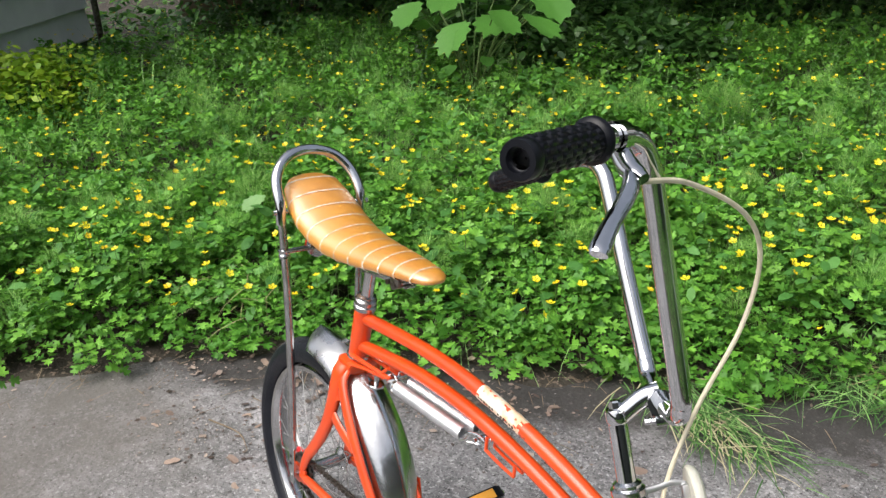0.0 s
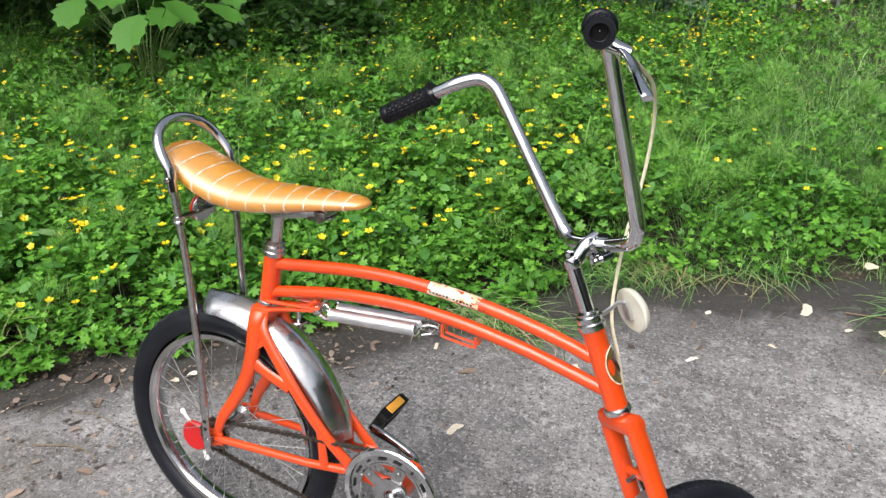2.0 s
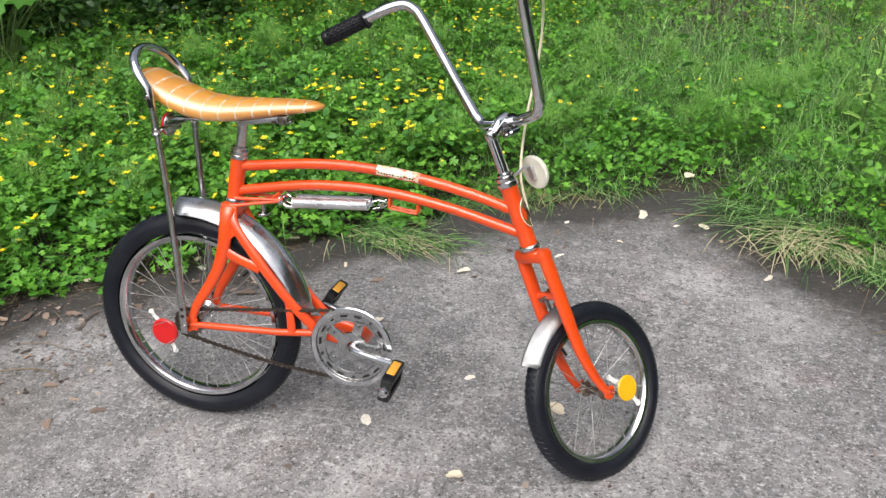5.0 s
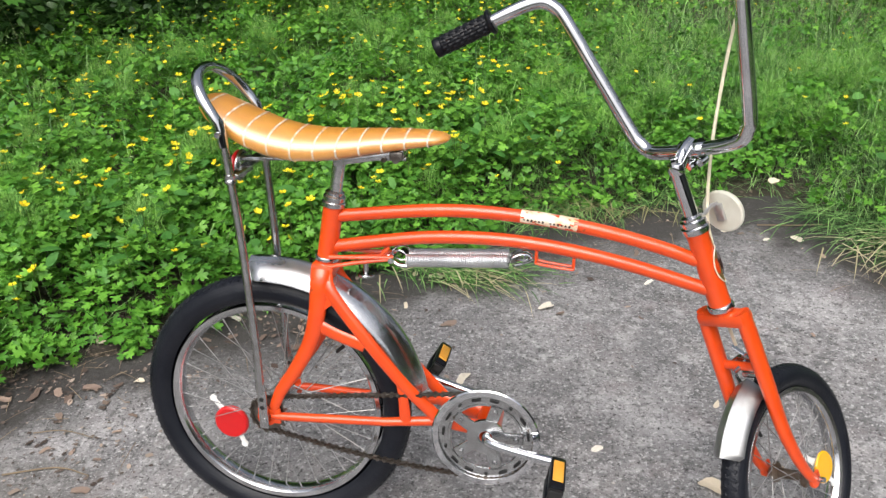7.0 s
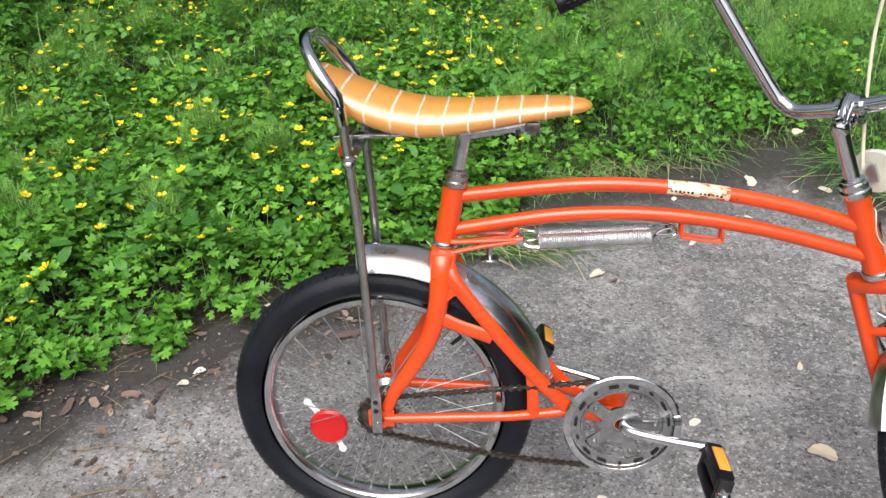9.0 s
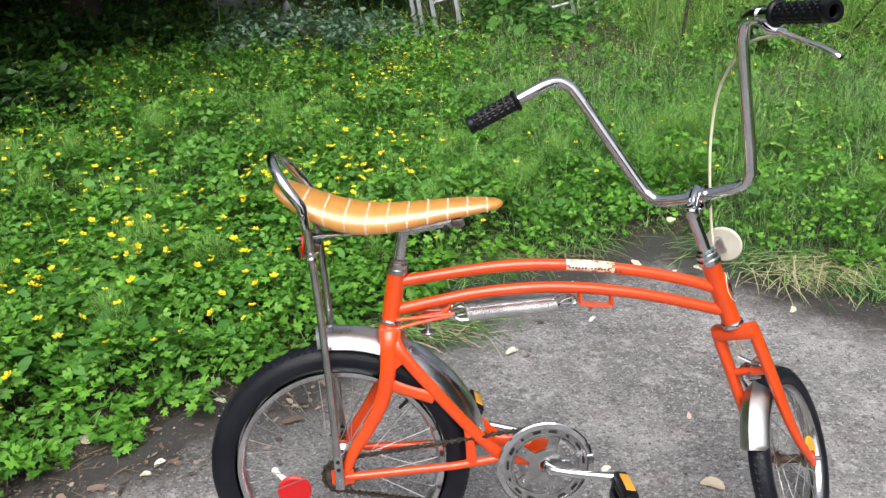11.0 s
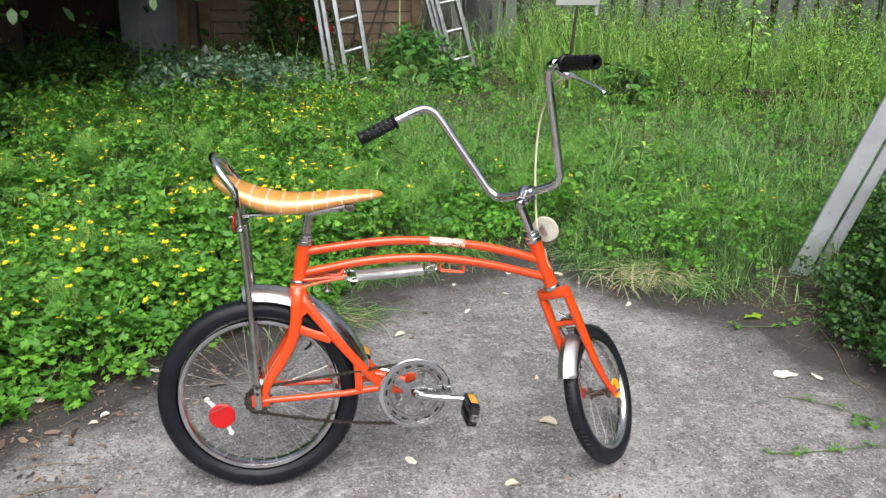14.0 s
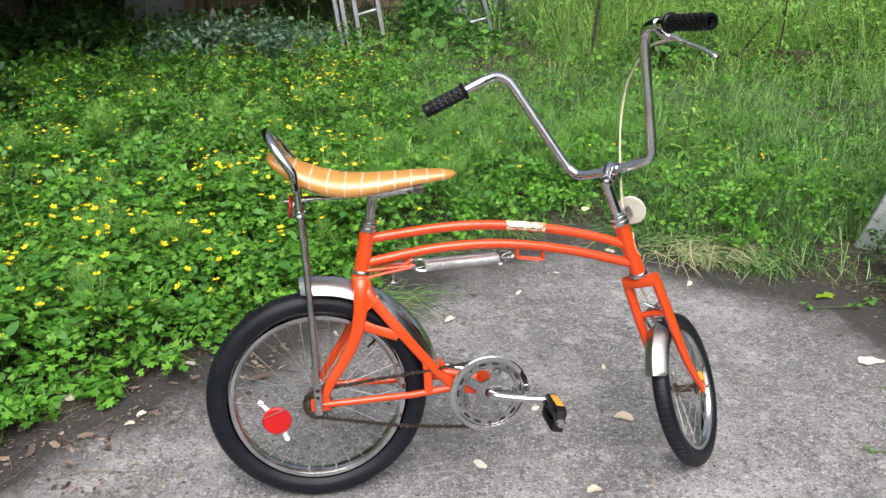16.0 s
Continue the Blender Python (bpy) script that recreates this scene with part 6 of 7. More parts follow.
def tall_weed(x, y, height, seed):
    """A single upright stalk with narrow leaves all the way up and a budding tip."""
    ob = thing("tall_weed", "tall single-stalked green weed standing out of the grass", "plant", pose(x, y, 0))
    r = np.random.default_rng(seed)
    line = curve_points([(0, 0, -0.02), (0.02, 0.02, height * 0.4), (0.045, 0.05, height * 0.75), (0.05, 0.07, height)], 6)
    part("stalk", g_tube(line, [0.006, 0.005, 0.004, 0.002], 7), STEM, ob)
    n = 64
    f = np.sort(r.random(n)) * 0.86 + 0.14
    at = np.array([tuple(line[int(q * (len(line) - 1))]) for q in f])
    a = np.arange(n) * 2.4
    v, t = scattered(*LANCE, at, a, r.uniform(-0.7, 0.3, n), a, (0.105 - 0.075 * f) * r.uniform(0.8, 1.3, n))
    leaves = new("leaves", raw_mesh("leaves", v, t, FENCELEAF))
    leaves.parent = ob


tall_weed(1.66, 2.02, 0.56, 8)
tall_weed(2.35, 3.45, 0.50, 9)


def sapling(x, y, height, seed):
    """A thin young tree with bright leaves at its top."""
    ob = thing("sapling", "thin sapling with bright yellow-green leaves by the fence", "tree", pose(x, y, 0))
    r = np.random.default_rng(seed)
    part("trunk", g_tube(curve_points([(0, 0, -0.02), (0.03, 0, height * 0.5), (0.0, 0.02, height)], 5), [0.010, 0.007, 0.003], 8), BARK, ob)
    n = 150
    z = height * (0.50 + 0.55 * r.random(n))
    a, d = r.uniform(0, 6.28, n), 0.16 * np.sqrt(r.random(n)) * (1.2 - 0.5 * z / height)
    v, t = scattered(*OVAL, np.stack([d * np.cos(a), d * np.sin(a), z], -1), a, np.abs(r.normal(0.4, 0.4, n)), a, r.uniform(0.035, 0.065, n))
    leaves = new("leaves", raw_mesh("leaves", v, t, FENCELEAF))
    leaves.parent = ob


sapling(3.47, 4.6, 1.0, 4)


# ---- sheds, ladders and fences ----
def shed():
    x0, x1, y, top = -1.15, 1.12, 7.7, 2.5
    house = thing("shed", "brown weathered board shed with pale corner posts", "shed", pose(0, 0, 0))
    part("wall", g_box((x1 - x0, 0.10, top), ((x0 + x1) / 2, y + 0.07, top / 2)), POSTWOOD, house)
    part("side_wall", g_box((0.10, 2.4, top), (x1 - 0.05, y + 1.3, top / 2)), POSTWOOD, house)
    board = mesh_of("board", ([(x0 + 0.05, 0, 0), (x1 - 0.05, 0, 0), (x1 - 0.05, -0.028, 0.004), (x0 + 0.05, -0.028, 0.004), (x0 + 0.05, 0, 0.125), (x1 - 0.05, 0, 0.125), (x1 - 0.05, -0.012, 0.120), (x0 + 0.05, -0.012, 0.120)],
                            [(0, 1, 2, 3), (3, 2, 6, 7), (7, 6, 5, 4), (0, 3, 7, 4), (1, 5, 6, 2), (0, 4, 5, 1)]), SIDING)
    for k in range(20):
        part("board", board, SIDING, house, m=pose(0, y + 0.018, 0.02 + 0.122 * k))
    for x in (x0, x1):
        part("corner_post", g_box((0.11, 0.12, top), (x, y, top / 2), 0.006), POSTWOOD, house)
    part("roof", g_join(g_box((x1 - x0 + 0.5, 2.9, 0.06), m=pose((x0 + x1) / 2, y + 1.2, top + 0.15, -6, 0, 0), bevel=0.01)), GREYWOOD, house)
    # deep shelter beside it, its roof and side walls added to shade the inside
    shelter = thing("shelter", "timber shelter beside the shed, roof and sides added to keep it dark", "shelter", pose(0, 0, 0))
    part("back_wall", g_box((4.2, 0.08, 2.4), (-3.3, 9.4, 1.2)), SIDING, shelter)
    part("roof", g_box((4.4, 3.2, 0.06), m=pose(-3.35, 8.1, 2.30, -5, 0, 0), bevel=0.01), GREYWOOD, shelter)
    part("side_wall", g_box((0.08, 2.0, 2.3), (-5.4, 8.4, 1.15)), SIDING, shelter)
    part("side_wall", g_box((0.08, 1.8, 2.3), (-1.28, 8.55, 1.15)), SIDING, shelter)
    for x in (-1.35, -3.3, -5.3):
        part("post", g_box((0.10, 0.10, 2.3), (x, 7.5, 1.15), 0.006), POSTWOOD, shelter)
    panel = thing("sheet_of_plywood", "pale blue-grey sheet of plywood leaning in the shelter", "board", pose(-1.72, 7.65, 0, -6, 0, 0))
    part("sheet", g_box((0.62, 0.03, 1.5), (0, 0, 0.75), 0.005), PANEL, panel)
    part("edge_batten", g_box((0.05, 0.045, 1.5), (0.285, -0.02, 0.75), 0.004), STONE, panel)
    stone = thing("garden_stone", "small pale pointed stone beside the shed post", "stone", pose(-1.06, 6.9, 0))
    part("body", g_lathe([(0.001, 0.36), (0.03, 0.32), (0.055, 0.22), (0.07, 0.08), (0.075, 0.0), (0.001, 0.0)], 9), STONE, stone)


shed()


def ladder(name, label, foot_l, foot_r, lean, length, first, stacked):
    """An aluminium ladder from its two feet, leaning by the given shift in metres for each metre up; stacked: rails of the slid-in section."""
    ob = thing(name, label, "ladder", pose(0, 0, 0))
    fl, fr, up = Vector(foot_l), Vector(foot_r), Vector((lean[0], lean[1], 1.0)).normalized()
    across = (fr - fl).normalized()
    depth = across.cross(up)
    basis = Matrix((across, depth, up)).transposed().to_4x4()
    for f in [fl, fr] + [fl + Vector(q) for q in stacked]:
        part("rail", g_join(g_box((0.012, 0.090, length), m=Matrix.Translation(f + up * (length / 2)) @ basis @ pose(-0.014, 0, 0), bevel=0.002), g_box((0.040, 0.012, length), m=Matrix.Translation(f + up * (length / 2)) @ basis @ pose(0, 0.040, 0), bevel=0.002),
                            g_box((0.040, 0.012, length), m=Matrix.Translation(f + up * (length / 2)) @ basis @ pose(0, -0.040, 0), bevel=0.002)), ALUMINIUM, ob)
    for k in range(int(length / 0.30)):
        a = fl + up * (first + 0.30 * k)
        part("rung", g_tube([a, a + (fr - fl)], 0.020, 10), ALUMINIUM, ob)
    return ob


ladder("ladder", "tall aluminium extension ladder leaning on the shed", (0.340, 6.3, -0.02), (0.550, 6.34, 0.035), (-0.145, 0.30), 2.9, 0.07, [(-0.115, 0.06, 0), (-0.175, 0.10, 0)])
ladder("ladder", "aluminium ladder leaning beside the shed", (1.495, 7.05, -0.02), (1.705, 7.08, 0.022), (-0.265, 0.22), 2.9, 0.20, [(-0.045, 0.05, 0), (-0.09, 0.09, 0)])
for x0, x1 in ((0.42, 1.02), (0.60, 0.98), (0.36, 0.62)):
    cane = thing("garden_cane", "thin dark cane leaning on the shed wall", "cane", pose(0, 0, 0), "canes on the shed")
    part("rod", g_tube([(x0, 7.40, -0.02), (x1, 7.63, 1.5)], 0.012, 8), BARK, cane)


def fence(x0, y0, x1, y1, height):
    run = Vector((x1 - x0, y1 - y0, 0))
    n = int(run.length / 0.20)
    ang = math.degrees(math.atan2(run.y, run.x))
    ob = thing("picket_fence", "grey weathered wooden board fence behind the weeds", "fence", pose(x0, y0, 0, 0, 0, ang))
    r = np.random.default_rng(3)
    boards = [mesh_of("picket", ([(-0.072, -0.01, 0), (0.072, -0.01, 0), (0.072, 0.01, 0), (-0.072, 0.01, 0), (-0.072, -0.01, h), (0.072, -0.01, h), (0.072, 0.01, h), (-0.072, 0.01, h), (-0.03, -0.01, h + 0.05), (0.03, -0.01, h + 0.05), (0.03, 0.01, h + 0.05), (-0.03, 0.01, h + 0.05)],
                                 [(0, 1, 5, 4), (2, 3, 7, 6), (1, 2, 6, 5), (3, 0, 4, 7), (4, 5, 9, 8), (6, 7, 11, 10), (5, 6, 10, 9), (7, 4, 8, 11), (8, 9, 10, 11), (3, 2, 1, 0)]), GREYWOOD) for h in (height, height - 0.03, height + 0.02)]
    for k in range(n):
        part("picket", boards[k % 3], GREYWOOD, ob, m=pose(0.08 + 0.20 * k, r.uniform(-0.006, 0.006), 0, 0, r.uniform(-1.6, 1.6), 0))
    for z in (0.4, height - 0.3):
        part("rail", g_box((run.length, 0.04, 0.09), (run.length / 2, 0.035, z), 0.004), GREYWOOD, ob)
    for k in range(int(run.length / 2.4) + 1):
        part("post", g_box((0.09, 0.09, height), (0.05 + 2.4 * k, 0.10, height / 2), 0.005), GREYWOOD, ob)


fence(1.75, 9.3, 7.2, 4.6, 1.7)

SIGNWHITE = mat("faded_white_paint", (0.62, 0.63, 0.66), 0.5, vary=(0.46, 0.47, 0.50), scale=6, bump=0.1)
# raised bed edge and sign on a post
bed = thing("bed_edging", "old timber edging of an overgrown bed", "edging", pose(3.62, 5.02, 0, 0, 0, -7))
part("sleeper", g_box((1.7, 0.13, 0.22), (0.3, 0, 0.08), 0.014), BARK, bed)
part("stake", g_box((0.05, 0.05, 0.34), (-0.5, -0.09, 0.15), 0.004), GREYWOOD, bed)
sign = thing("sign_post", "thin dark metal post with a blank pale sign", "sign", pose(2.14, 4.88, 0, 0, 0, 8))
part("pole", g_tube([(-0.09, -0.03, -0.02), (0.02, 0, 1.2)], 0.013, 8), DARKSTEEL, sign)
part("plate", g_box((0.37, 0.008, 0.32), (-0.01, -0.018, 1.045), 0.002), SIGNWHITE, sign, "blank white plate")
part("lath", g_box((0.030, 0.014, 0.34), (0.165, 0.004, 0.975), 0.002), GREYPAINT, sign, "pale wooden lath")
log = thing("log", "dark cut log lying in the grass", "log", pose(2.88, 5.42, 0.09, 0, 90, 25))
part("trunk", g_lathe([(0.001, -0.2), (0.075, -0.2), (0.085, -0.19), (0.09, 0.0), (0.085, 0.19), (0.075, 0.2), (0.001, 0.2)], 14), BARK, log)


def leaning_boards():
    """Two grey boards that stand on the soil, side by side, and lean far over."""
    up = Vector((0.26, -0.167, 1.0)).normalized()
    face = (Vector((-0.45, -0.88, 0.0)) - up * Vector((-0.45, -0.88, 0.0)).dot(up)).normalized()
    across = up.cross(face)
    basis = Matrix((across, -face, up)).transposed().to_4x4()
    foot = Vector((2.105, 1.295, 0.0)) - up * 0.03
    for start, wide, length, sink in ((0.0, 0.074, 2.1, 0.0), (0.090, 0.047, 2.0, 0.03)):
        ob = thing("leaning_board", "grey painted wooden board leaning at a slant", "board", Matrix.Translation(foot + across * (start + wide / 2) - face * sink) @ basis, "leaning boards")
        part("plank", g_box((wide, 0.030, length), (0, 0, length / 2), 0.004), GREYPAINT, ob)


leaning_boards()


def house_corner():
    """Corner of a house clad in wide pale lap boards."""
    ob = thing("house", "grey-white lap-sided house with dark foundation", "house", pose(-3.50, -0.61, 0, 0, 0, 138))
    part("wall", g_box((2.2, 0.16, 3.4), (1.1, 0.10, 1.95)), WHITESIDE, ob)
    part("foundation", g_box((2.18, 0.16, 0.30), (1.1, 0.115, 0.13)), FOUNDATION, ob)
    board = mesh_of("board", ([(0, 0, 0), (2.2, 0, 0), (2.2, -0.038, 0.003), (0, -0.038, 0.003), (0, 0, 0.205), (2.2, 0, 0.205), (2.2, -0.008, 0.2), (0, -0.008, 0.2)],
                            [(0, 1, 2, 3), (3, 2, 6, 7), (7, 6, 5, 4), (0, 3, 7, 4), (1, 5, 6, 2), (0, 4, 5, 1)]), WHITESIDE)
    for k in range(16):
        part("board", board, WHITESIDE, ob, m=pose(0, 0.018, 0.27 + 0.2 * k))
    part("gable_wall", g_box((0.16, 4.0, 3.6), (2.11, 2.19, 1.8)), WHITESIDE, ob)
    part("downpipe", g_tube([(2.24, -0.05, 0.05), (2.24, -0.05, 3.3)], 0.022, 12), DARKSTEEL, ob, "dark downpipe")
    part("roof", g_box((2.5, 4.6, 0.1), m=pose(1.1, 2.2, 3.75, 4, 0, 0), bevel=0.02), FOUNDATION, ob)


house_corner()
fence_dark = thing("board_fence", "dark brown board fence behind the house corner", "fence", pose(-6.1, 1.9, 0, 0, 0, 62))
plank = mesh_of("plank", g_box((0.14, 0.022, 1.7), (0, 0, 0.85), 0.003), SIDING)
for k in range(24):
    part("plank", plank, SIDING, fence_dark, m=pose(0.15 * k, 0.004 * ((k * 7) % 3), 0))
part("rail", g_box((3.6, 0.04, 0.09), (1.75, 0.04, 1.2), 0.004), SIDING, fence_dark)


# ---- trees ----
def tree(x, y, height, spread_r, crown_z, count, size, seed, label):
    ob = thing("tree", label, "tree", pose(x, y, 0))
    r = np.random.default_rng(seed)
    lean = r.uniform(-0.3, 0.3, 2)
    trunk = [(0, 0, -0.1), (lean[0] * 0.3, lean[1] * 0.3, crown_z * 0.5), (lean[0], lean[1], crown_z), (lean[0] * 1.4, lean[1] * 1.4, height * 0.9)]
    limbs, tips = [g_tube(curve_points(trunk, 6), [0.16, 0.13, 0.09, 0.03], 10)], []
    for k in range(11):
        a, z0 = 2.4 * k + r.uniform(-0.4, 0.4), crown_z * 0.75 + (height - crown_z) * 0.8 * k / 11
        reach = spread_r * r.uniform(0.55, 1.0)
        end = (lean[0] + reach * math.cos(a), lean[1] + reach * math.sin(a), z0 + r.uniform(-0.2, 0.9))
        mid = (lean[0] + reach * 0.45 * math.cos(a + 0.2), lean[1] + reach * 0.45 * math.sin(a + 0.2), z0 + 0.25)
        limbs.append(g_tube(curve_points([(lean[0] * z0 / crown_z * 0.8, lean[1] * z0 / crown_z * 0.8, z0 - 0.2), mid, end], 4), [0.06, 0.035, 0.01], 7))
        tips += [end, mid, tuple((np.array(end) + mid) / 2)]
    part("trunk", g_join(*limbs), BARK, ob)
    tips = np.array(tips)
    pick = tips[r.integers(0, len(tips), count)]
    pos = pick + r.normal(0, 1, (count, 3)) * np.array([0.42, 0.42, 0.30]) * spread_r / 2.0
    v, t = scattered(*OVAL, pos, r.uniform(0, 6.28, count), np.abs(r.normal(0.4, 0.5, count)), r.uniform(0, 6.28, count), r.uniform(*size, count))
    crown = new("crown", raw_mesh("crown", v, t, DARKLEAF))
    crown.parent = ob


# Crowns of these two are widened and thickened to shade the undergrowth; mostly unseen.
tree(-4.8, 4.5, 5.2, 3.15, 2.3, 33000, (0.09, 0.16), 11, "broad tree with an unseen crown added to shade the undergrowth")
tree(-2.7, 6.3, 5.0, 3.3, 2.45, 40000, (0.075, 0.125), 12, "leafy tree in front of the dark shelter")
tree(-7.2, 7.5, 7.0, 2.8, 2.4, 8000, (0.12, 0.22), 13, "large tree at the back of the garden")
tree(-1.5, 11.0, 7.0, 3.0, 2.5, 7000, (0.14, 0.24), 14, "large tree behind the shed")
tree(3.5, 12.0, 7.0, 3.0, 2.5, 7000, (0.14, 0.24), 15, "large tree behind the fence")
tree(8.5, 9.0, 7.5, 3.2, 2.5, 7000, (0.14, 0.24), 16, "large tree behind the fence corner")
# Unseen tree, added to close the side and darken reflections there.
tree(9.0, 0.5, 7.0, 3.0, 2.4, 6000, (0.14, 0.24), 17, "large unseen tree added beyond the side garden")


# unseen plain walls, added to close the yard and shape what the chrome reflects
WALL = mat("unseen_wall_dark", (0.075, 0.08, 0.078), 0.85, vary=(0.055, 0.058, 0.056), scale=1.5, bump=0.3, bump_scale=30)
tagged(part("wall_south", g_box((16.0, 0.25, 1.6), (0.5, -8.6, 0.8), 0.01), WALL), "unseen low dark wall added across the yard for reflections", "wall", kind="structure")
tagged(part("wall_east", g_box((0.25, 12.6, 5.0), (8.2, -2.1, 2.5), 0.01), WALL), "unseen tall dark wall added beside the yard for reflections", "wall", kind="structure")


GRIT = mat("grit", (0.10, 0.09, 0.085), 0.8, island=(0.55, 0.53, 0.50))


# ---- litter on the concrete ----
def fallen_leaf_mesh(seed, material, broken):
    """A dry leaf about 1 long: pointed oval with a raised midrib fold, wavy curled rim; broken ones lack a piece."""
    r = np.random.default_rng(seed)
    n, wide, fold, curl = 22, r.uniform(0.17, 0.34), r.uniform(-0.10, 0.30), r.uniform(0.10, 0.60)
    blunt, ph = r.uniform(0.75, 1.25), r.uniform(0, 6.28)
    rows = []
    for share in (0.34, 0.70, 1.0):
        row = []
        for k in range(n):
            a = 2 * math.pi * k / n
            c, q = math.cos(a), math.sin(a)
            x = 0.5 * c * (1.06 if c > 0 else 0.94)
            y = wide * math.copysign(abs(q) ** blunt, q) * (1 - 0.22 * c)
            cut = 1.0 + 0.08 * math.sin(3 * a + ph) + r.uniform(-0.08, 0.05)
            if broken and 4 <= k <= 8:
                cut *= 0.50 + 0.10 * (k % 2) + 0.05 * abs(k - 6)
            x, y = x * cut * share, y * cut * share
            row.append((x, y, fold * abs(y) + curl * (x * x * 0.5 * math.sin(ph) + y * y) + 0.022 * share * math.sin(5 * a + ph)))
        rows.append(row)
    verts = [(0.0, 0.0, 0.0)] + rows[0] + rows[1] + rows[2]
    faces = [(0, 1 + k, 1 + (k + 1) % n) for k in range(n)]
    for i in range(2):
        faces += [(1 + i * n + k, 1 + (i + 1) * n + k, 1 + (i + 1) * n + (k + 1) % n, 1 + i * n + (k + 1) % n) for k in range(n)]
    low = min(v[2] for v in verts)
    return mesh_of("fallen_leaf", ([(x, y, z - low) for x, y, z in verts], faces), material, 80)


PALE_LEAVES = [fallen_leaf_mesh(s, CREAMLEAF, s % 4 == 2) for s in range(8)]
BROWN_LEAVES = [fallen_leaf_mesh(s + 20, DEADLEAF, s % 2 == 1) for s in range(8)]
PALE_SPOTS = [(-0.703, 0.519, 0.042), (-0.398, 0.673, 0.034), (-0.445, 0.730, 0.026), (-0.509, 0.369, 0.024), (-0.488, 0.414, 0.026), (1.319, 1.052, 0.038), (0.798, 0.241, 0.048), (0.825, 0.508, 0.028), (1.637, 0.440, 0.074), (0.684, 1.045, 0.038),
              (0.412, 0.868, 0.046), (0.630, -0.040, 0.034), (1.736, 0.416, 0.036), (0.572, 0.315, 0.027), (0.380, 0.088, 0.038), (0.082, 0.978, 0.040), (0.917, 1.440, 0.060), (1.129, 1.390, 0.040), (1.037, 1.373, 0.025), (0.668, 1.310, 0.022),
              (0.252, 0.510, 0.046), (0.019, 0.992, 0.036), (0.035, 0.813, 0.028), (-0.211, 0.954, 0.044), (0.860, 1.200, 0.022)]
TAN_SPOTS = [(-0.785, 0.385, 0.042), (-0.460, 0.625, 0.046), (-0.429, 0.564, 0.028), (-0.371, 0.589, 0.034), (-0.186, 0.563, 0.058), (-0.452, 0.410, 0.038), (-0.552, 0.348, 0.026), (-0.608, 0.322, 0.044), (-0.730, 0.276, 0.054), (-0.676, 0.296, 0.040),
             (-0.545, 0.280, 0.026), (-0.455, 0.248, 0.026), (-0.461, 0.190, 0.022), (-0.502, 0.481, 0.028), (-0.582, 0.516, 0.034), (-0.535, 0.552, 0.032), (1.953, 0.445, 0.052), (0.688, 1.111, 0.034), (0.171, 0.743, 0.052), (-0.433, 0.007, 0.038),
             (-0.339, -0.022, 0.028), (-0.254, -0.046, 0.040), (-0.335, -0.122, 0.038), (-0.516, -0.111, 0.042), (0.647, 1.219, 0.038), (0.223, 1.310, 0.038), (-0.640, 0.275, 0.036), (-0.790, 0.250, 0.040)]
lay = np.random.default_rng(17)


def drop_leaf(kinds, material, x, y, s, words):
    ob = part("fallen_leaf", kinds[int(lay.integers(len(kinds)))], material, m=pose(x, y, 0.003, lay.uniform(-6, 6), lay.uniform(-6, 6), lay.uniform(0, 360)) @ Matrix.Scale(s * 1.12, 4))
    tagged(ob, words, "leaf", "fallen leaves")


for x, y, s in PALE_SPOTS:
    drop_leaf(PALE_LEAVES, CREAMLEAF, x, y, s, "pale cream fallen leaf on the concrete")
for x, y, s in TAN_SPOTS:
    drop_leaf(BROWN_LEAVES, DEADLEAF, x, y, s * 0.9, "pinkish tan fallen leaf on the concrete")
grass_leaf = part("fallen_leaf", PALE_LEAVES[1], CREAMLEAF, m=pose(1.06, 1.54, 0.13, 40, 0, 20) @ Matrix.Scale(0.04, 4))
tagged(grass_leaf, "pale fallen leaf caught in the grass", "leaf", "fallen leaves")
# brown leaves along the rim and in drifts towards the house
DRIFTS = [(-0.70, 0.32, 0.10, 0.03), (-0.52, 0.14, 0.10, 0.06), (-0.42, 0.42, 0.09, 0.04), (-0.25, 0.68, 0.10, 0.05), (-0.86, 0.10, 0.07, 0.07), (-0.10, 0.62, 0.10, 0.05), (-0.62, -0.05, 0.10, 0.06)]


def on_drift(r):
    x, y, a, b = DRIFTS[int(r.integers(len(DRIFTS)))]
    return x + r.normal(0, a), y + r.normal(0, b)


for k in range(26):
    while True:
        x, y = (lay.uniform(-1.1, 1.9), lay.uniform(-0.9, 1.45)) if k % 2 else on_drift(lay)
        d = float(edge_distance(np.array([x]), np.array([y]))[0])
        if -0.02 > d and (k % 2 == 0 or lay.random() < math.exp(d / 0.22) + 0.03):
            break
    drop_leaf(BROWN_LEAVES, DEADLEAF, x, y, lay.uniform(0.014, 0.032), "small brown fallen leaf on the concrete")
SHARD = (np.array([(0.5, 0.05, 0.05), (0.18, 0.34, 0.0), (-0.22, 0.22, 0.06), (-0.45, -0.05, 0.0), (-0.12, -0.30, 0.07), (0.25, -0.22, 0.0)]), np.array([(0, 1, 5), (1, 2, 5), (2, 4, 5), (2, 3, 4)]))


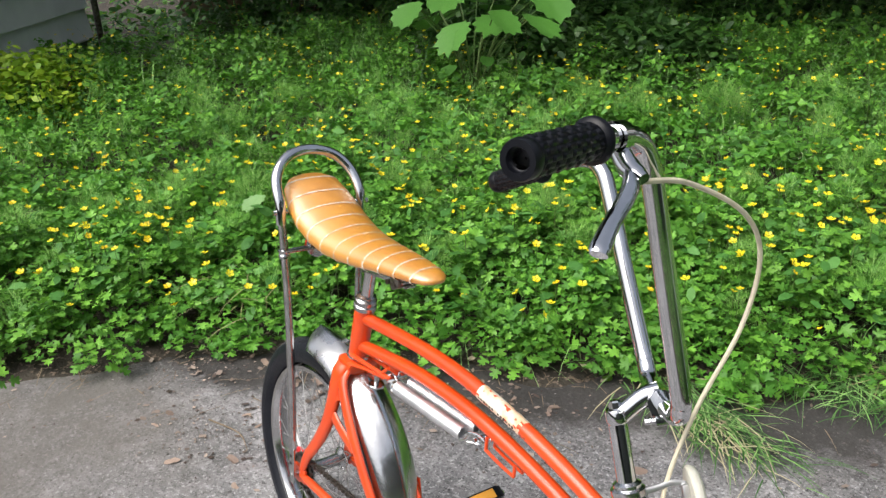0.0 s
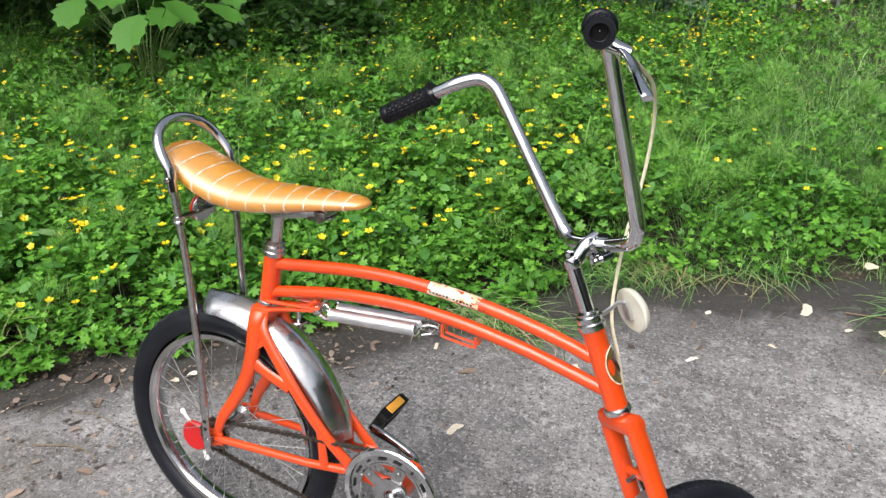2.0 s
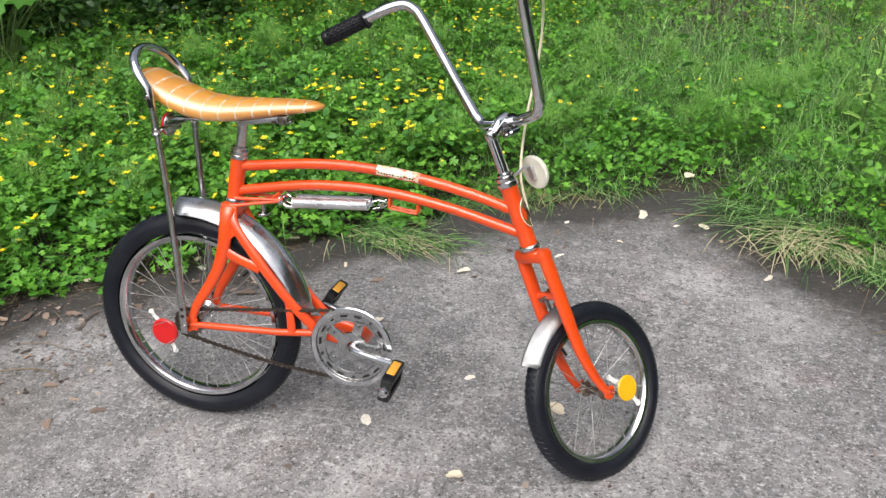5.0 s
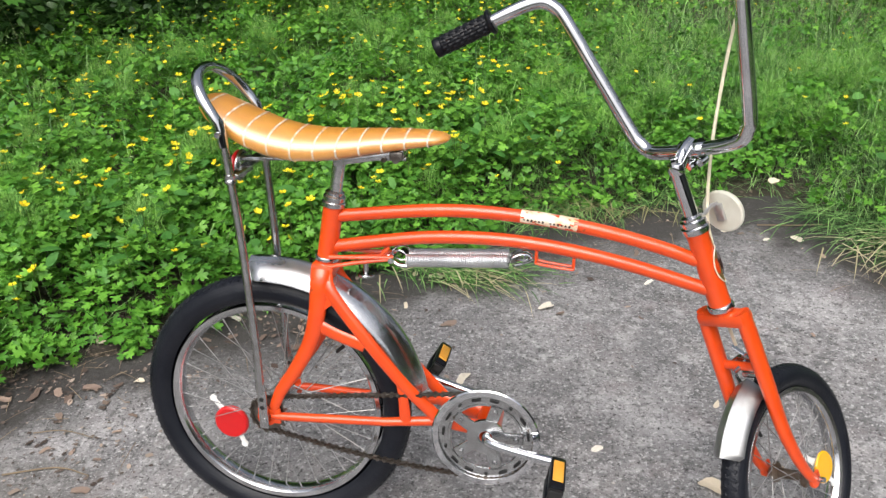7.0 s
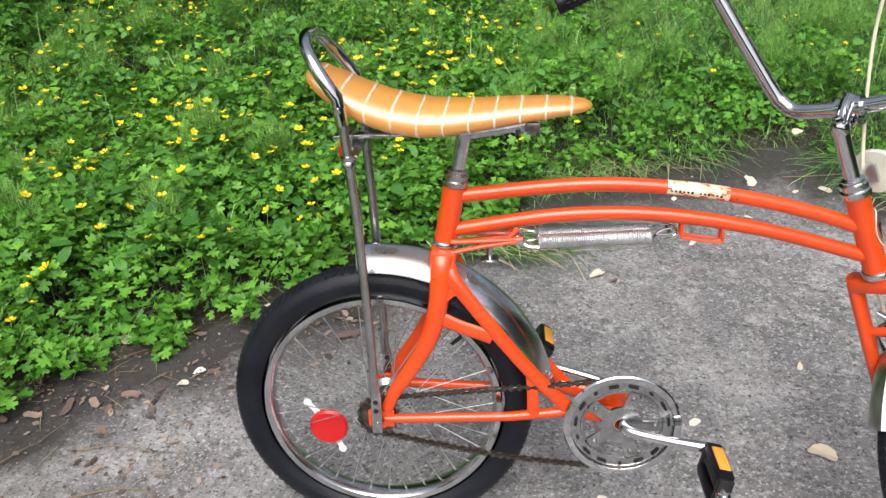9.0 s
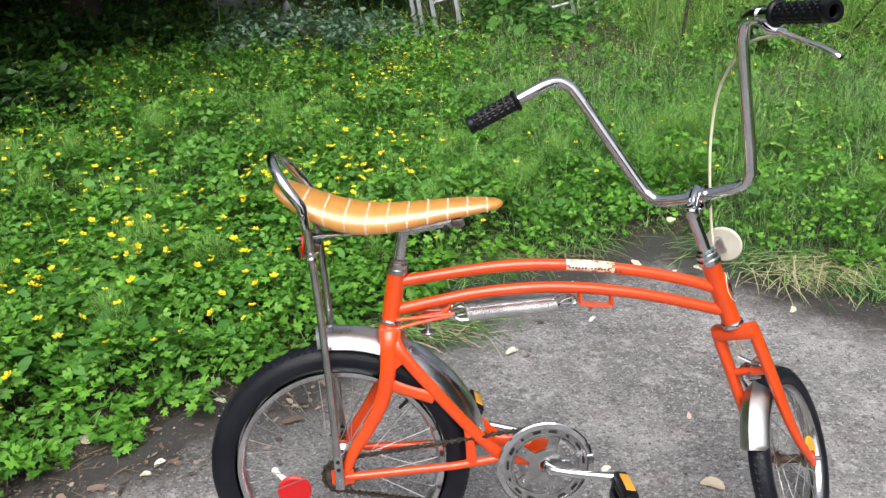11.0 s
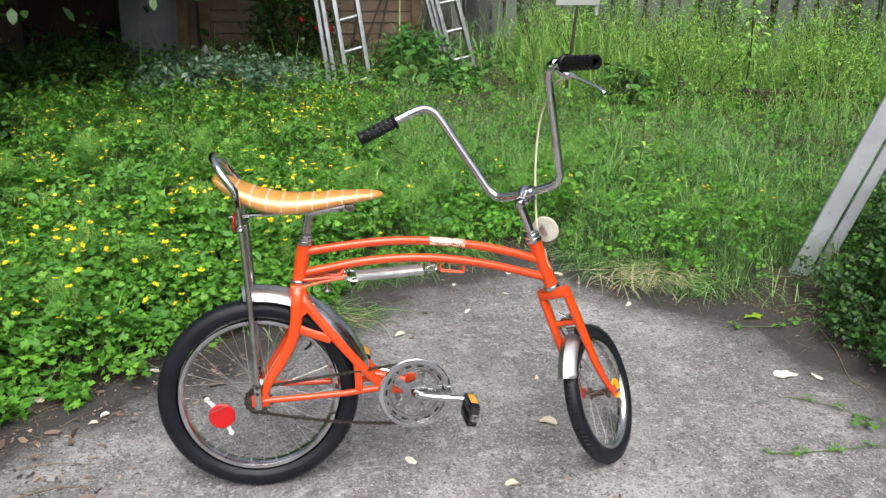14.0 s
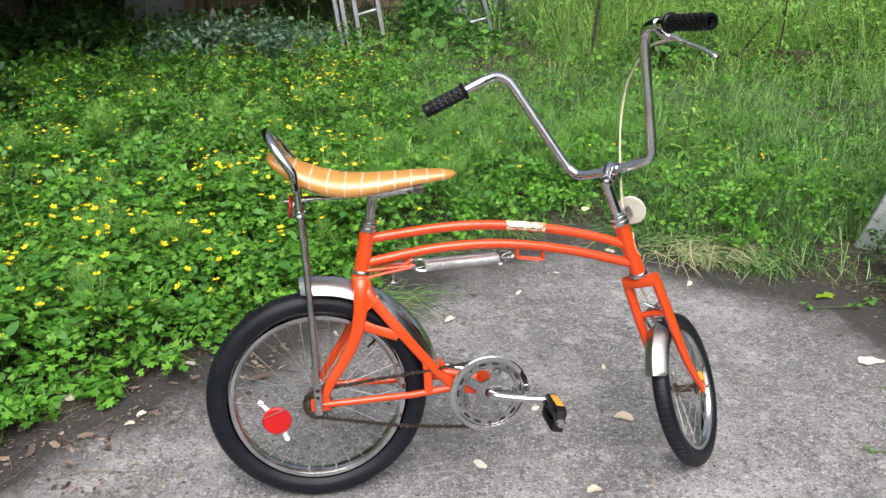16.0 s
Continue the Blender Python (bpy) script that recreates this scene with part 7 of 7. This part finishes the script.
def litter():
    n = 9000
    x, y = lay.uniform(-1.6, 2.1, n), lay.uniform(-1.3, 1.5, n)
    m = 1500
    spots = np.array([on_drift(lay) for _ in range(m)])
    x, y = np.concatenate([x, spots[:, 0]]), np.concatenate([y, spots[:, 1]])
    d = edge_distance(x, y)
    keep = np.exp(np.minimum(d, 0) / 0.12) * 0.9 + 0.02
    keep[n:] = 0.45
    ok = (d < 0.03) & (lay.random(len(x)) < keep)
    x, y = x[ok], y[ok]
    n = len(x)
    pos = np.stack([x, y, np.full(n, 0.004)], -1)
    size = lay.uniform(0.004, 0.012, n) + 0.016 * lay.random(n) ** 6
    v, t = scattered(*SHARD, pos, lay.uniform(0, 6.28, n), lay.uniform(0, 0.35, n), lay.uniform(0, 6.28, n), np.stack([size, size * lay.uniform(0.5, 1.2, n), size], -1))
    tagged(new("leaf_litter", raw_mesh("leaf_litter", v, t, BROWNLEAF)), "brown crumbled leaf litter along the yard's edge", "litter", kind="stuff")
    n = 420
    x, y = lay.uniform(-1.5, 2.0, n * 8), lay.uniform(-1.2, 1.5, n * 8)
    d = edge_distance(x, y)
    ok = (d < 0.05) & (lay.random(n * 8) < np.exp(np.minimum(d, 0) / 0.12) * 0.8)
    x, y = x[ok][:n], y[ok][:n]
    yaw, h = lay.uniform(0, 6.28, len(x)), lay.uniform(0.02, 0.12, len(x))
    v, t = scattered(*BLADE, np.stack([x, y, np.full(len(x), 0.006)], -1), yaw, np.full(len(x), 1.5), yaw, np.stack([h * 0.4, np.full(len(x), 0.0020), h], -1))
    tagged(new("twigs", raw_mesh("twigs", v, t, TWIG)), "dry twigs and stems on the concrete's rim", "twig", kind="stuff")
    # small gravel that has worked loose
    n = 700
    x, y = lay.uniform(-1.2, 1.9, n), lay.uniform(-1.0, 1.35, n)
    ok = edge_distance(x, y) < -0.02
    x, y = x[ok], y[ok]
    octa = [(1, 0, 0), (0, 0.8, 0), (-1, 0, 0), (0, -0.9, 0), (0.1, 0, 0.7), (0, 0.1, -0.5)]
    v, t = scattered(octa, [(0, 1, 4), (1, 2, 4), (2, 3, 4), (3, 0, 4), (1, 0, 5), (2, 1, 5), (3, 2, 5), (0, 3, 5)], np.stack([x, y, np.full(len(x), 0.002)], -1), lay.uniform(0, 6.28, len(x)), lay.uniform(0, 0.4, len(x)), lay.uniform(0, 6.28, len(x)), 0.0012 + 0.004 * lay.random(len(x)) ** 4)
    tagged(new("grit", raw_mesh("grit", v, t, GRIT)), "loose pale and dark grit on the concrete", "grit", kind="stuff")


litter()


def stick(points, radius):
    ob = thing("stick", "thin dry stick lying on the concrete", "stick", pose(points[0][0], points[0][1], 0), "sticks")
    o = Vector((points[0][0], points[0][1], 0))
    part("twig", g_tube(curve_points([Vector((x, y, 0.006)) - o for x, y in points], 4), [radius * 0.6, radius * 0.5, radius * 0.3], 6), TWIG, ob)


stick([(-0.62, 0.02), (-0.52, 0.06), (-0.44, 0.05)], 0.0035)
stick([(-0.64, 0.15), (-0.58, 0.17), (-0.50, 0.16)], 0.0025)
stick([(1.02, 1.47), (1.14, 1.485), (1.25, 1.51)], 0.0040)
stick([(1.57, 0.79), (1.64, 0.83), (1.70, 0.89)], 0.0024)
stick([(1.60, 1.05), (1.57, 0.95), (1.55, 0.88)], 0.0022)
stick([(1.955, 0.787), (1.907, 0.588), (1.838, 0.397), (1.851, 0.34), (1.827, 0.216)], 0.0030)


def runner(points, leaves):
    """A creeping stem with small leaves across the concrete."""
    ob = thing("creeping_runner", "thin creeping buttercup runner with small leaves on the concrete", "plant", pose(points[0][0], points[0][1], 0))
    o = Vector((points[0][0], points[0][1], 0))
    part("stem", g_tube([Vector((x, y, 0.008)) - o for x, y in points], 0.0016, 5), STEM, ob)
    for x, y, s in leaves:
        part("leaf", ([tuple(q) for q in NEAR_LEAF[0]], [tuple(q) for q in NEAR_LEAF[1]]), LEAF, ob, m=pose(x - o.x, y - o.y, 0.018, 10, 8, x * 900) @ Matrix.Scale(s, 4), sharp=80)


runner([(1.95, 0.10), (1.741, 0.157), (1.692, 0.222), (1.628, 0.278), (1.56, 0.30)], [(1.72, 0.150, 0.060), (1.700, 0.120, 0.062), (1.735, 0.105, 0.056), (1.694, 0.222, 0.038), (1.627, 0.274, 0.038), (1.80, 0.13, 0.045)])
runner([(1.95, -0.03), (1.70, 0.02), (1.555, 0.009), (1.446, 0.005), (1.36, 0.013)], [(1.66, 0.02, 0.038), (1.555, 0.009, 0.040), (1.446, 0.005, 0.044), (1.36, 0.013, 0.034)])
runner([(1.95, 0.85), (1.804, 0.792), (1.72, 0.80), (1.637, 0.807)], [(1.804, 0.792, 0.05), (1.637, 0.807, 0.055), (1.88, 0.82, 0.05)])
torn = thing("torn_leaf", "torn yellow-green leaf lying on the concrete", "leaf", pose(1.752, 0.886, 0.006, 4, 6, 20))
part("blade", ([(-0.05, 0.0, 0), (-0.03, 0.014, 0.006), (0.0, 0.012, 0.002), (0.02, 0.020, 0.008), (0.045, 0.006, 0.004), (0.05, -0.004, 0.0), (0.02, -0.012, 0.006), (0.012, -0.026, 0.002), (-0.004, -0.010, 0.004), (-0.03, -0.010, 0.007)],
               [(0, 1, 9), (1, 2, 8, 9), (2, 3, 6, 8), (6, 7, 8), (3, 4, 5, 6)]), LIMELEAF, torn, sharp=80)
